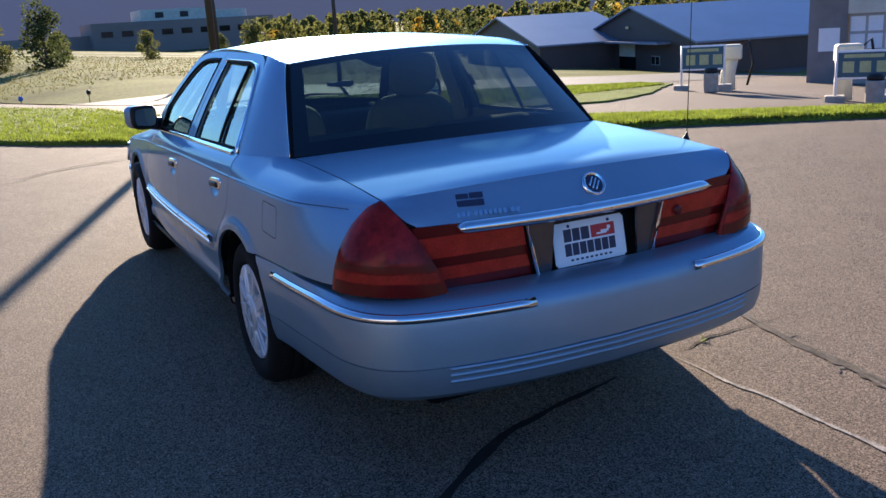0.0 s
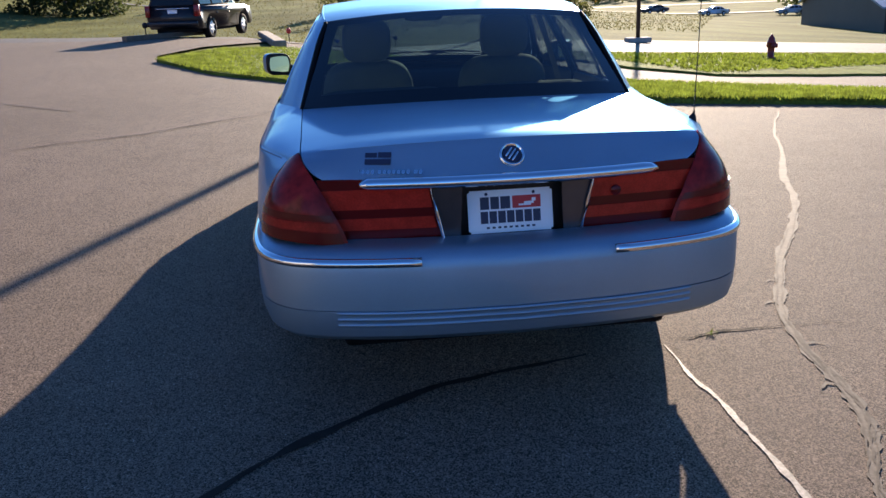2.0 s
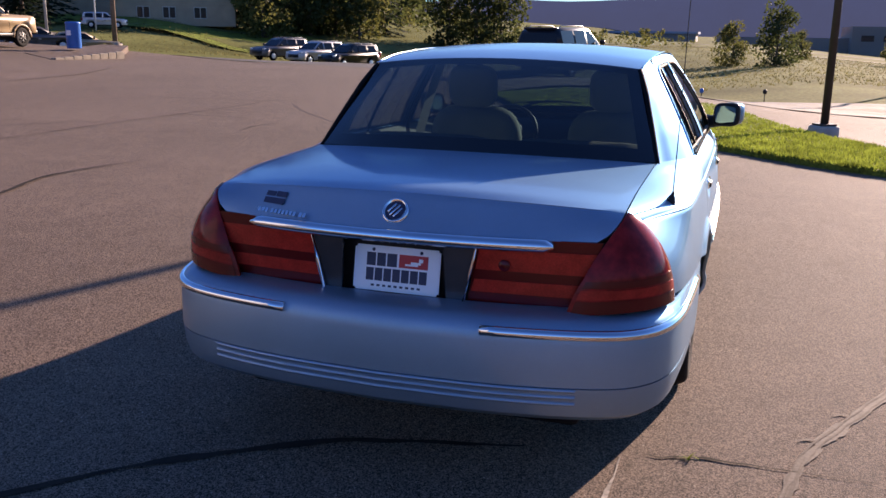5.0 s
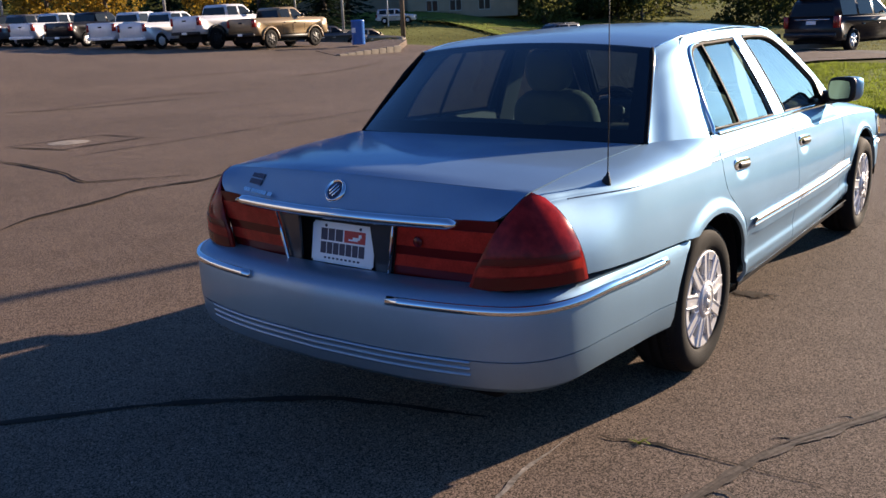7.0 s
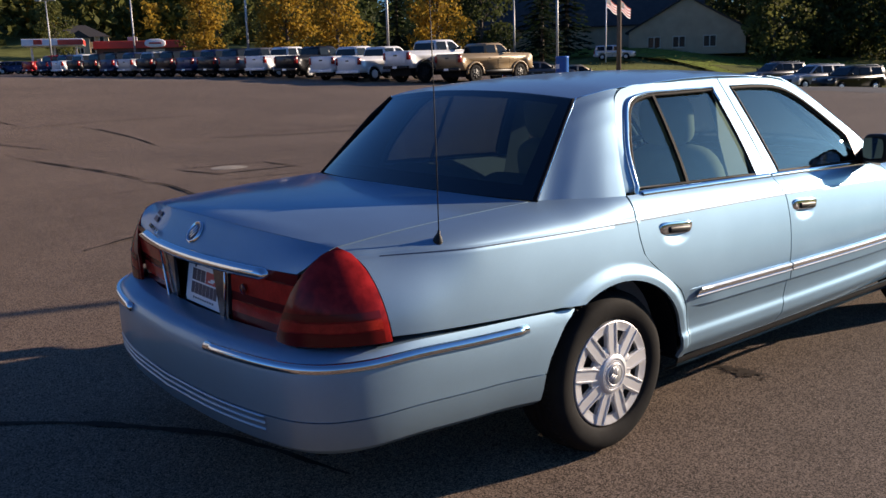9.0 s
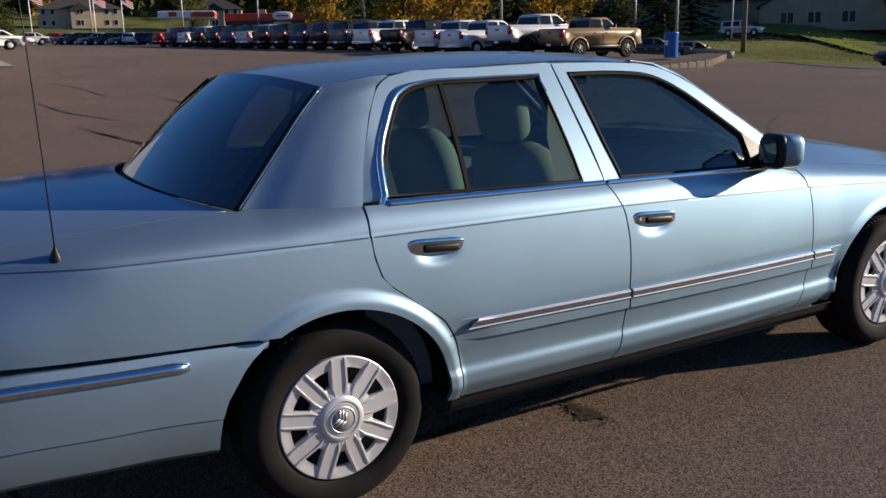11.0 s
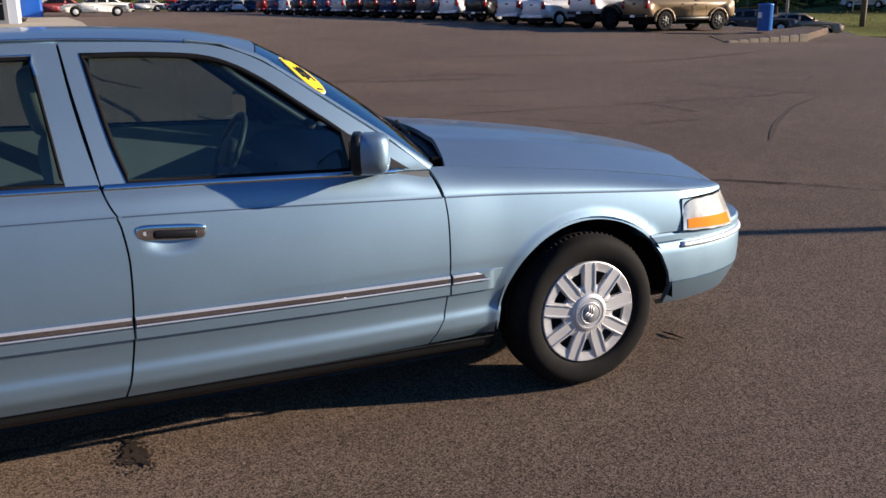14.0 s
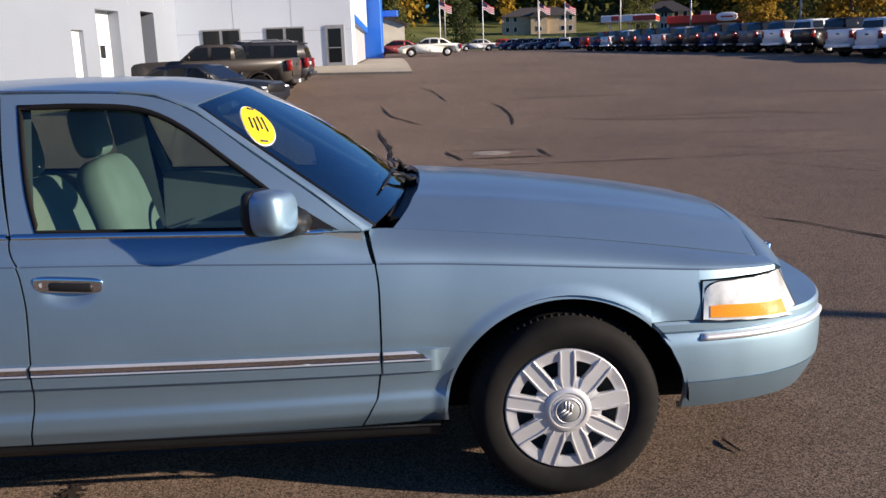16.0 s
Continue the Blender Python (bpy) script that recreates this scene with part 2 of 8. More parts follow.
def lathe(bm, prof, seg=48, m=None, close=False):
    """Turns a profile of (radius, height) round the z axis, then places it by m."""
    m = m or Matrix()
    rings = []
    for r, h in prof:
        rings.append([bm.verts.new(m @ Vector((r * math.cos(2 * math.pi * i / seg), r * math.sin(2 * math.pi * i / seg), h))) for i in range(seg)])
    for a, b in zip(rings, rings[1:] + (rings[:1] if close else [])):
        for i in range(seg):
            bm.faces.new((a[i], a[(i + 1) % seg], b[(i + 1) % seg], b[i]))
    return rings


def tube(bm, pts, r, seg=8, cap=True):
    """A round bar through the points; r a number or one for each point."""
    pts = [Vector(p) for p in pts]
    rings = []
    for i, p in enumerate(pts):
        d = (pts[min(i + 1, len(pts) - 1)] - pts[max(i - 1, 0)]).normalized()
        a = d.cross(Vector((0, 0, 1)) if abs(d.z) < 0.9 else Vector((1, 0, 0))).normalized()
        b = d.cross(a)
        rr = r[i] if isinstance(r, (list, tuple)) else r
        rings.append([bm.verts.new(p + (a * math.cos(2 * math.pi * k / seg) + b * math.sin(2 * math.pi * k / seg)) * rr) for k in range(seg)])
    for a, b in zip(rings, rings[1:]):
        for k in range(seg):
            bm.faces.new((a[k], b[k], b[(k + 1) % seg], a[(k + 1) % seg]))
    if cap:
        bm.faces.new(rings[0])
        bm.faces.new(rings[-1][::-1])
    bmesh.ops.recalc_face_normals(bm, faces=bm.faces[:])


def sweep(bm, path, prof, sx=1, closed=False):
    """Sweeps a profile along a path. path: list of (origin, outward, up) vectors; prof: list of (out, up) offsets."""
    rows = [[bm.verts.new(Vector(((o + a * p[0] + b * p[1]).x * sx, (o + a * p[0] + b * p[1]).y, (o + a * p[0] + b * p[1]).z))) for p in prof] for o, a, b in path]
    n = len(prof)
    for r, s in zip(rows, rows[1:]):
        for k in range(n if closed else n - 1):
            q = (r[k], s[k], s[(k + 1) % n], r[(k + 1) % n])
            bm.faces.new(q if sx > 0 else q[::-1])
    if closed:
        bm.faces.new(rows[0][::-1] if sx > 0 else rows[0])
        bm.faces.new(rows[-1] if sx > 0 else rows[-1][::-1])
    bmesh.ops.recalc_face_normals(bm, faces=bm.faces[:])
    return rows


def thing(name, label, category, group="", at=(0, 0, 0), kind=""):
    ob = new(name)
    ob.location = at
    ob.empty_display_size = 0.2
    return tagged(ob, label, category, group, kind)


def smoothstep(a, b, v):
    u = min(max((v - a) / (b - a), 0.0), 1.0)
    return u * u * (3 - 2 * u)


# ---- the sedan: y forward, x to its right, origin on the ground between the axles ----
AXLE, HUBZ = 1.4565, 0.325
half_w = hermite([(-2.62, 0.80), (-2.5, 0.882), (-2.3, 0.922), (-1.9, 0.944), (-1.0, 0.957), (-0.3, 0.961), (0.3, 0.954), (0.86, 0.930), (1.1, 0.915), (1.45, 0.910), (1.9, 0.903), (2.1, 0.855), (2.25, 0.77)])
crease = hermite([(-2.6, 0.930), (-2.4, 0.928), (-1.35, 0.907), (-0.3, 0.893), (0.86, 0.846), (1.9, 0.775), (2.25, 0.752)])
low_in = hermite([(0.28, 0.050), (0.31, 0.032), (0.35, 0.012), (0.385, 0.011), (0.415, 0.018), (0.45, 0.016), (0.52, 0.006), (0.60, 0.0)])
edge_x = hermite([(-2.553, 0.729), (-2.3, 0.731), (-2.0, 0.737), (-1.69, 0.745), (-1.55, 0.80), (-1.40, 0.853), (-1.30, 0.868), (0.3, 0.868), (0.62, 0.856), (0.80, 0.80), (0.9, 0.770), (1.5, 0.748), (2.15, 0.705), (2.25, 0.69)])
edge_z = hermite([(-2.553, 0.963), (-2.3, 0.984), (-2.0, 1.000), (-1.69, 1.010), (-1.32, 0.999), (-0.4, 0.978), (0.3, 0.961), (0.85, 0.942), (0.95, 0.932), (1.5, 0.874), (2.15, 0.776), (2.25, 0.757)])
REAR_EDGE = hermite([(0.28, -1.004), (0.38, -1.008), (0.50, -1.03), (0.59, -1.075), (0.694, -1.206), (0.779, -1.299), (0.897, -1.325), (1.02, -1.318)])
MID_EDGE = hermite([(0.28, -0.312), (0.38, -0.285), (0.495, -0.268), (0.738, -0.256), (0.85, -0.268), (0.97, -0.311), (1.02, -0.322)])
FRONT_EDGE = hermite([(0.28, 0.765), (0.35, 0.80), (0.399, 0.826), (0.588, 0.847), (0.75, 0.848), (0.861, 0.838), (1.0, 0.80)])


def arch_bulge(y, z):
    b = 0.0
    for yc, a, h, high, near, far in ((-AXLE, 0.40, 0.362, 0.014, 0.020, 0.066), (AXLE, 0.40, 0.370, 0.010, 0.004, 0.050)):
        d = (math.hypot((y - yc) / a, max(z - 0.335, 0) / h) - 1) * 0.38
        b += high * (1 - smoothstep(near, far, d))
    return b


def side_x(y, z):
    if z <= 0.6:
        x = half_w(y) - low_in(z)
    else:
        x = half_w(y) - 0.030 * max(0.0, (z - 0.6) / (crease(y) - 0.6)) ** 1.7
    if y < -2.1 and z > 0.68:
        x -= 0.072 * smoothstep(-2.1, -2.47, y) * ((z - 0.68) / 0.25) ** 2.5
    for yc, zc in ((-1.09, 0.830), (-0.122, 0.806)):
        q = ((y - yc) / 0.062) ** 2 + ((z - zc) / 0.030) ** 2
        if q < 6:
            x -= 0.014 * math.exp(-q * q * 0.8)
    return x + arch_bulge(y, z)


def on_side(y, z):
    return (side_x(y, z), y, z)


def shoulder(y, v):
    """From the crease of the flank over the shoulder to the belt, hood or boot gap."""
    zc = crease(y)
    v = v ** 1.5
    x0, z0, x1, z1 = side_x(y, zc) - 0.006 * smoothstep(0, 0.03, v), zc + 0.002 * min(v * 20, 1), edge_x(y), edge_z(y)
    cx, cz = lerp(x0, x1, 0.12), lerp(z0, z1, 0.62)
    a, b, c = (1 - v) ** 2, 2 * v * (1 - v), v * v
    return (a * x0 + b * cx + c * x1, y, a * z0 + b * cz + c * z1)


def green_x(y, z):
    """The leaning plane of the side windows and their frames."""
    q = max(0.0, (z - 0.965) / 0.43)
    x = 0.868 - 0.228 * q**1.2
    x -= 0.27 * max(0.0, -1.24 - y) + 0.10 * max(0.0, y - 0.30) ** 2
    return x


def on_green(y, z):
    return (green_x(y, z), y, z)


def poly(points):
    """A path of straight legs through (y, z) points, by its share of the length."""
    ds = [0.0]
    for a, b in zip(points, points[1:]):
        ds.append(ds[-1] + math.dist(a, b))

    def at(u):
        d = u * ds[-1]
        i = next((j for j in range(len(ds) - 1) if d <= ds[j + 1]), len(ds) - 2)
        w = (d - ds[i]) / max(ds[i + 1] - ds[i], 1e-9)
        return tuple(lerp(points[i][k], points[i + 1][k], w) for k in range(len(points[0])))
    return at


def rounded(points, r=0.04, n=5):
    """A closed loop with its corners rounded."""
    out = []
    m = len(points)
    for i in range(m):
        p0, p, p1 = Vector(points[i - 1]), Vector(points[i]), Vector(points[(i + 1) % m])
        rr = min(r, (p0 - p).length * 0.45, (p1 - p).length * 0.45)
        a, b = p + (p0 - p).normalized() * rr, p + (p1 - p).normalized() * rr
        for k in range(n + 1):
            u = k / n
            q = a * (1 - u) ** 2 + p * 2 * u * (1 - u) + b * u * u
            out.append((q[0], q[1]))
    return out


def ring_between(bm, outer, inner, f, rows=3, sx=1):
    """A band between two loops of the same number of points, laid on the surface f."""
    n = len(outer)
    rings = []
    for k in range(rows + 1):
        rings.append([bm.verts.new((lambda p: (p[0] * sx, p[1], p[2]))(f(lerp(o[0], i[0], k / rows), lerp(o[1], i[1], k / rows)))) for o, i in zip(outer, inner)])
    for a, b in zip(rings, rings[1:]):
        for i in range(n):
            q = (a[i], a[(i + 1) % n], b[(i + 1) % n], b[i])
            bm.faces.new(q if sx > 0 else q[::-1])
    return rings


def fill_loop(bm, loop, f, rings=6, sx=1):
    """A sheet inside a loop, laid on the surface f."""
    cy, cz = sum(p[0] for p in loop) / len(loop), sum(p[1] for p in loop) / len(loop)
    inner = [(lerp(p[0], cy, 0.97), lerp(p[1], cz, 0.97)) for p in loop]
    last = ring_between(bm, loop, inner, f, rings, sx)[-1]
    bm.faces.new(last if sx > 0 else last[::-1])


def offset_loop(loop, d):
    """The loop moved inwards by d (loops run counter-clockwise or clockwise alike)."""
    n = len(loop)
    area = sum(loop[i][0] * loop[(i + 1) % n][1] - loop[(i + 1) % n][0] * loop[i][1] for i in range(n))
    s = 1 if area > 0 else -1
    out = []
    for i in range(n):
        a, b = Vector(loop[i - 1]), Vector(loop[(i + 1) % n])
        t = (b - a).normalized()
        out.append((loop[i][0] - t[1] * d * s, loop[i][1] + t[0] * d * s))
    return out


def arch_pt(yc, h, ang):
    """A point of a wheel opening's rim; below the hub the rim drops straight to the sill."""
    if ang < 0 or ang > 180:
        k = -ang / 20 if ang < 0 else (ang - 180) / 20
        return (yc + (0.40 if ang < 0 else -0.40) * (1 - 0.01 * k), lerp(0.335, 0.285, k))
    return (yc + 0.40 * math.cos(radians(ang)), 0.335 + h * math.sin(radians(ang)))


TAIL = hermite([(0.64, -2.460), (0.679, -2.463), (0.764, -2.473), (0.825, -2.481), (0.87, -2.489), (0.903, -2.497), (0.931, -2.512)])


def tail_edge(z):
    """Where the rear wing ends against the tail lamp."""
    return TAIL(z)


sedan = thing("sedan", "ice-blue metallic four-door sedan parked on the asphalt", "car")
G = 0.0034


def quarter_panel(sx):
    bm = bmesh.new()
    bump_top = hermite([(-2.45, 0.690), (-1.86, 0.660), (-1.655, 0.649)])
    down = poly([(REAR_EDGE(z) - G, z) for z in (crease(-1.327), 0.84, 0.779, 0.735, 0.694, 0.64, 0.59, 0.54, 0.50, 0.44, 0.38, 0.33, 0.295)])

    def outer(i):
        if i <= 8:
            y = lerp(-AXLE, REAR_EDGE(0.906) - G, i / 8)
            return (y, crease(y))
        return down((i - 8) / 24)

    def back(u, v):
        y = lerp(tail_edge(lerp(0.69, 0.928, v)), -1.655, u)
        return on_side(y, lerp(bump_top(y), crease(y), v))

    def over(u, v):
        y, z = arch_pt(-AXLE, 0.362, lerp(119.8, 90, u))
        return on_side(y, lerp(z, crease(y), v))

    def front(u, v):
        a = arch_pt(-AXLE, 0.362, lerp(90, 78, u * 4) if u <= 0.25 else lerp(78, -15, (u - 0.25) / 0.75))
        b = outer(u * 32)
        return on_side(lerp(a[0], b[0], v), lerp(a[1], b[1], v))
    add_grid(bm, back, 24, 16, sx)
    add_grid(bm, over, 16, 16, sx)
    add_grid(bm, front, 128, 22, sx)
    add_grid(bm, lambda u, v: shoulder(lerp(lerp(tail_edge(0.928), -2.550, v), -1.655, u), v), 24, 10, sx)
    add_grid(bm, lambda u, v: shoulder(arch_pt(-AXLE, 0.362, lerp(119.8, 90, u))[0], v), 16, 10, sx)
    add_grid(bm, lambda u, v: shoulder(lerp(-AXLE, REAR_EDGE(0.906) - G, u), v), 16, 10, sx)
    return bm


def orient(bm, sx):
    """Turns the sheet's faces outwards, away from the car's middle."""
    bmesh.ops.remove_doubles(bm, verts=bm.verts[:], dist=0.0008)
    bmesh.ops.recalc_face_normals(bm, faces=bm.faces[:])
    bm.normal_update()
    s = sum(f.normal.x * sx * f.calc_area() + 0.7 * f.normal.z * f.calc_area() for f in bm.faces)
    if s < 0:
        bmesh.ops.reverse_faces(bm, faces=bm.faces[:])
    return finish(bm)


# window openings in the plane of the greenhouse, as (y, z)
REAR_OUT = [(-1.318, 1.001), (-1.283, 1.12), (-1.215, 1.27), (-1.150, 1.365), (-1.085, 1.398), (-0.75, 1.414), (-0.392, 1.418), (-0.368, 1.25), (-0.338, 1.09), (-0.316, 0.979)]
REAR_WIN = [(-1.243, 1.012), (-1.205, 1.13), (-1.140, 1.25), (-1.080, 1.325), (-1.005, 1.356), (-0.75, 1.368), (-0.470, 1.371), (-0.452, 1.24), (-0.432, 1.10), (-0.415, 0.990)]
FRONT_OUT = [(-0.312, 0.977), (-0.334, 1.09), (-0.364, 1.25), (-0.388, 1.418), (-0.10, 1.414), (0.12, 1.395), (0.25, 1.345), (0.46, 1.20), (0.66, 1.06), (0.80, 0.944)]
FRONT_WIN = [(-0.232, 0.988), (-0.262, 1.10), (-0.292, 1.24), (-0.322, 1.374), (-0.10, 1.370), (0.08, 1.352), (0.19, 1.308), (0.375, 1.18), (0.52, 1.07), (0.655, 0.966)]


def loop_n(loop, n):
    """Each leg of the loop cut into n, bent smoothly through all but its sharp corners."""
    out = []
    m = len(loop)
    pts = [Vector(p) for p in loop]

    def tangent(i, leg):
        a, b = pts[i] - pts[i - 1], pts[(i + 1) % m] - pts[i]
        if a.length < 1e-6 or b.length < 1e-6 or a.angle(b) > 0.75:
            return leg
        return (a.normalized() + b.normalized()).normalized() * leg.length
    for i in range(m):
        p, q = pts[i], pts[(i + 1) % m]
        t0, t1 = tangent(i, q - p), tangent((i + 1) % m, q - p)
        for k in range(n):
            u = k / n
            r = p * (2 * u**3 - 3 * u**2 + 1) + t0 * (u**3 - 2 * u**2 + u) + q * (-2 * u**3 + 3 * u**2) + t1 * (u**3 - u**2)
            out.append((r.x, r.y))
    return out


def door_panel(sx, back, ahead, out_loop, win_loop):
    bm = bmesh.new()

    def low(u, v):
        zt = crease(lerp(back(0.89), ahead(0.87), u))
        z = lerp(0.293, zt, v)
        y = lerp(back(z) + G, ahead(z) - G, u)
        return on_side(y, lerp(0.293, crease(y), v))

    def top(u, v):
        zz = lerp(0.88, 0.98, v)
        y = lerp(back(zz) + G, ahead(zz) - G, u)
        return shoulder(y, v)
    add_grid(bm, low, 90, 66, sx)
    add_grid(bm, top, 90, 8, sx)
    ring_between(bm, loop_n(offset_loop(out_loop, G), 4), loop_n(win_loop, 4), on_green, 3, sx)
    return orient(bm, sx)


def side_glass(sx, win, name, parent):
    bm = bmesh.new()
    fill_loop(bm, loop_n(offset_loop(win, -0.006), 4), lambda y, z: (green_x(y, z) - 0.012, y, z), 6, sx)
    return part(name, bm, GLASS, parent, "tinted side window glass")


def loop_bar(bm, loop, f, w, t, lift=0.0, sx=1, closed=True):
    """A raised flat bar of width w and thickness t round a loop on the surface f."""
    n = len(loop)
    if closed:
        inner = offset_loop(loop, w)
    else:
        far = lambda p, q: (2 * p[0] - q[0], 2 * p[1] - q[1])
        wide = w(0) if callable(w) else w
        inner = offset_loop([far(loop[0], loop[1])] + list(loop) + [far(loop[-1], loop[-2])], wide)[1:-1]
        if callable(w):
            loop = [(lerp(q[0], p[0], w(i) / wide), lerp(q[1], p[1], w(i) / wide)) for i, (p, q) in enumerate(zip(loop, inner))]
    a = [Vector(f(*p)) for p in loop]
    b = [Vector(f(*p)) for p in inner]
    rows = []
    for i in range(n):
        nn = (a[(i + 1) % n] - a[i - 1]).cross(b[i] - a[i])
        nn = nn.normalized() if nn.length else Vector((1, 0, 0))
        if nn.x < 0:
            nn = -nn
        pts = (a[i] + nn * (lift - 0.004), a[i] + nn * (lift + t * 0.6), (a[i] + b[i]) / 2 + nn * (lift + t), b[i] + nn * (lift + t * 0.6), b[i] + nn * (lift - 0.004))
        rows.append([bm.verts.new((p.x * sx, p.y, p.z)) for p in pts])
    for i in range(n if closed else n - 1):
        for k in range(4):
            bm.faces.new((rows[i][k], rows[(i + 1) % n][k], rows[(i + 1) % n][k + 1], rows[i][k + 1]))
    bmesh.ops.recalc_face_normals(bm, faces=bm.faces[:])


def soft(bm, lo, hi, power=0.42, m=None, seg=(20, 14)):
    """A cushion: a rounded block."""
    got = bmesh.ops.create_uvsphere(bm, u_segments=seg[0], v_segments=seg[1], radius=1.0)["verts"]
    for v in got:
        c = [math.copysign(abs(k) ** power, k) for k in v.co]
        v.co = Vector([(lo[k] + hi[k]) / 2 + (hi[k] - lo[k]) / 2 * c[k] for k in range(3)])
    if m is not None:
        bmesh.ops.transform(bm, matrix=m, verts=got)


def door_handle(sx, yc, zc, parent):
    base = Vector((side_x(yc, zc), yc, zc))
    bm = bmesh.new()
    soft(bm, (-0.016, -0.108, -0.027), (0.017, 0.108, 0.027), 0.45, Matrix.Translation(base) @ pose(0, 0, 0, -4), (36, 20))
    for v in bm.verts:
        v.co.x *= sx
    bmesh.ops.recalc_face_normals(bm, faces=bm.faces[:])
    h = part("door_handle", bm, CHROME, parent, "chrome door handle surround")
    bm = bmesh.new()
    box(bm, (0.008, -0.058, -0.019), (0.025, 0.080, 0.009), 0.010, 3, Matrix.Translation(base) @ pose(0, 0, 0, -4))
    for v in bm.verts:
        v.co.x *= sx
    bmesh.ops.recalc_face_normals(bm, faces=bm.faces[:])
    part("handle_grip", bm, BLACK, parent, "black handle grip")
    if yc > -0.5:
        bm = bmesh.new()
        lathe(bm, [(0.0, 0.020), (0.007, 0.020), (0.0085, 0.0185), (0.012, 0.0185), (0.013, 0.014)], 20, Matrix.Translation(base + Vector((-0.004, -0.080, 0.004))) @ pose(0, 0, 0, 0, 90, 0))
        for v in bm.verts:
            v.co.x *= sx
        crisp(bm)
        part("door_lock", bm, SILVER, parent, "round door lock")


def crisp(bm, angle=0.45):
    """Faces turned outwards, with hard folds kept hard."""
    bmesh.ops.recalc_face_normals(bm, faces=bm.faces[:])
    bm.normal_update()
    for e in bm.edges:
        e.smooth = e.calc_face_angle(0) < angle


def moulding(sx, y0, y1, parent, tip_back=0.0, tip_front=0.0):
    """The body-coloured rub strip with its chrome line."""
    top = hermite([(-1.1, 0.588), (-0.268, 0.578), (0.86, 0.562), (1.2, 0.556)])
    bm = bmesh.new()
    n = 18
    rows = []
    for i in range(n + 1):
        y = lerp(y0, y1, i / n)
        rows.append([])
        for z, o in ((top(y) + 0.006, -0.004), (top(y), 0.011), (top(y) - 0.075, 0.014), (top(y) - 0.084, -0.004)):
            yy = y
            if tip_back and o > 0:
                o *= min(1.0, i / 3)
            if tip_front and o > 0:
                o *= min(1.0, (n - i) / 3)
            if tip_back and i == 0:
                yy -= tip_back * (z - 0.5) / 0.09
            if tip_front and i == n:
                yy += tip_front * (z - 0.5) / 0.09
            rows[-1].append(bm.verts.new(((side_x(y, z) + o) * sx, yy, z)))
    for a, b in zip(rows, rows[1:]):
        for k in range(3):
            bm.faces.new((a[k], b[k], b[k + 1], a[k + 1]))
    bm.faces.new(rows[0])
    bm.faces.new(rows[-1][::-1])
    crisp(bm)
    part("rub_strip", bm, PAINT, parent)
    bm = bmesh.new()
    rows = []
    a0 = y0 + (0.055 if tip_back else 0.002)
    a1 = y1 - (0.09 if tip_front else 0.002)
    for i in range(n + 1):
        y = lerp(a0, a1, i / n)
        cut = 0.02 if (tip_back and i == 0) or (tip_front and i == n) else 0.0
        rows.append([bm.verts.new(((side_x(y, z) + o) * sx, y + (-cut if i == 0 else cut) * k * 0.43, z)) for k, (z, o) in enumerate(((top(y) - 0.000, 0.010), (top(y) - 0.0055, 0.0190), (top(y) - 0.0085, 0.0195), (top(y) - 0.0105, 0.0165), (top(y) - 0.0235, 0.0165), (top(y) - 0.0265, 0.0205), (top(y) - 0.0315, 0.0215), (top(y) - 0.035, 0.010)))])
    beads = bmesh.new()
    for a, b in zip(rows, rows[1:]):
        for k in range(7):
            if 2 <= k <= 4:
                bm.faces.new((a[k], b[k], b[k + 1], a[k + 1]))
            else:
                beads.faces.new([beads.verts.new(v.co) for v in (a[k], b[k], b[k + 1], a[k + 1])])
    crisp(bm)
    strip = part("chrome_strip", bm, CHROME, parent, "chrome rub strip line")
    bmesh.ops.remove_doubles(beads, verts=beads.verts[:], dist=0.0002)
    crisp(beads, 0.9)
    part("bead", beads, SATIN, strip, "satin bright bead")


def window_trim(sx, loop, belt_pts, parent, out=0.002, wide=0.016):
    """Black seal round the opening and a bright bar outside it."""
    bm = bmesh.new()
    loop_bar(bm, loop_n(offset_loop(loop, -out), 4), on_green, wide, 0.004, 0.0, sx)
    part("window_seal", bm, GAPBLACK, parent, "black window seal")
    bm = bmesh.new()
    rows = []
    for y in belt_pts:
        b = Vector((edge_x(y), y, edge_z(y)))
        rows.append([bm.verts.new(((b.x + o) * sx, y, b.z + h)) for o, h in ((0.004, -0.012), (0.011, -0.006), (0.009, 0.006), (-0.002, 0.012))])
    for a, b in zip(rows, rows[1:]):
        for k in range(3):
            bm.faces.new((a[k], b[k], b[k + 1], a[k + 1]))
    bmesh.ops.recalc_face_normals(bm, faces=bm.faces[:])
    part("belt_moulding", bm, CHROME, parent, "bright belt moulding")


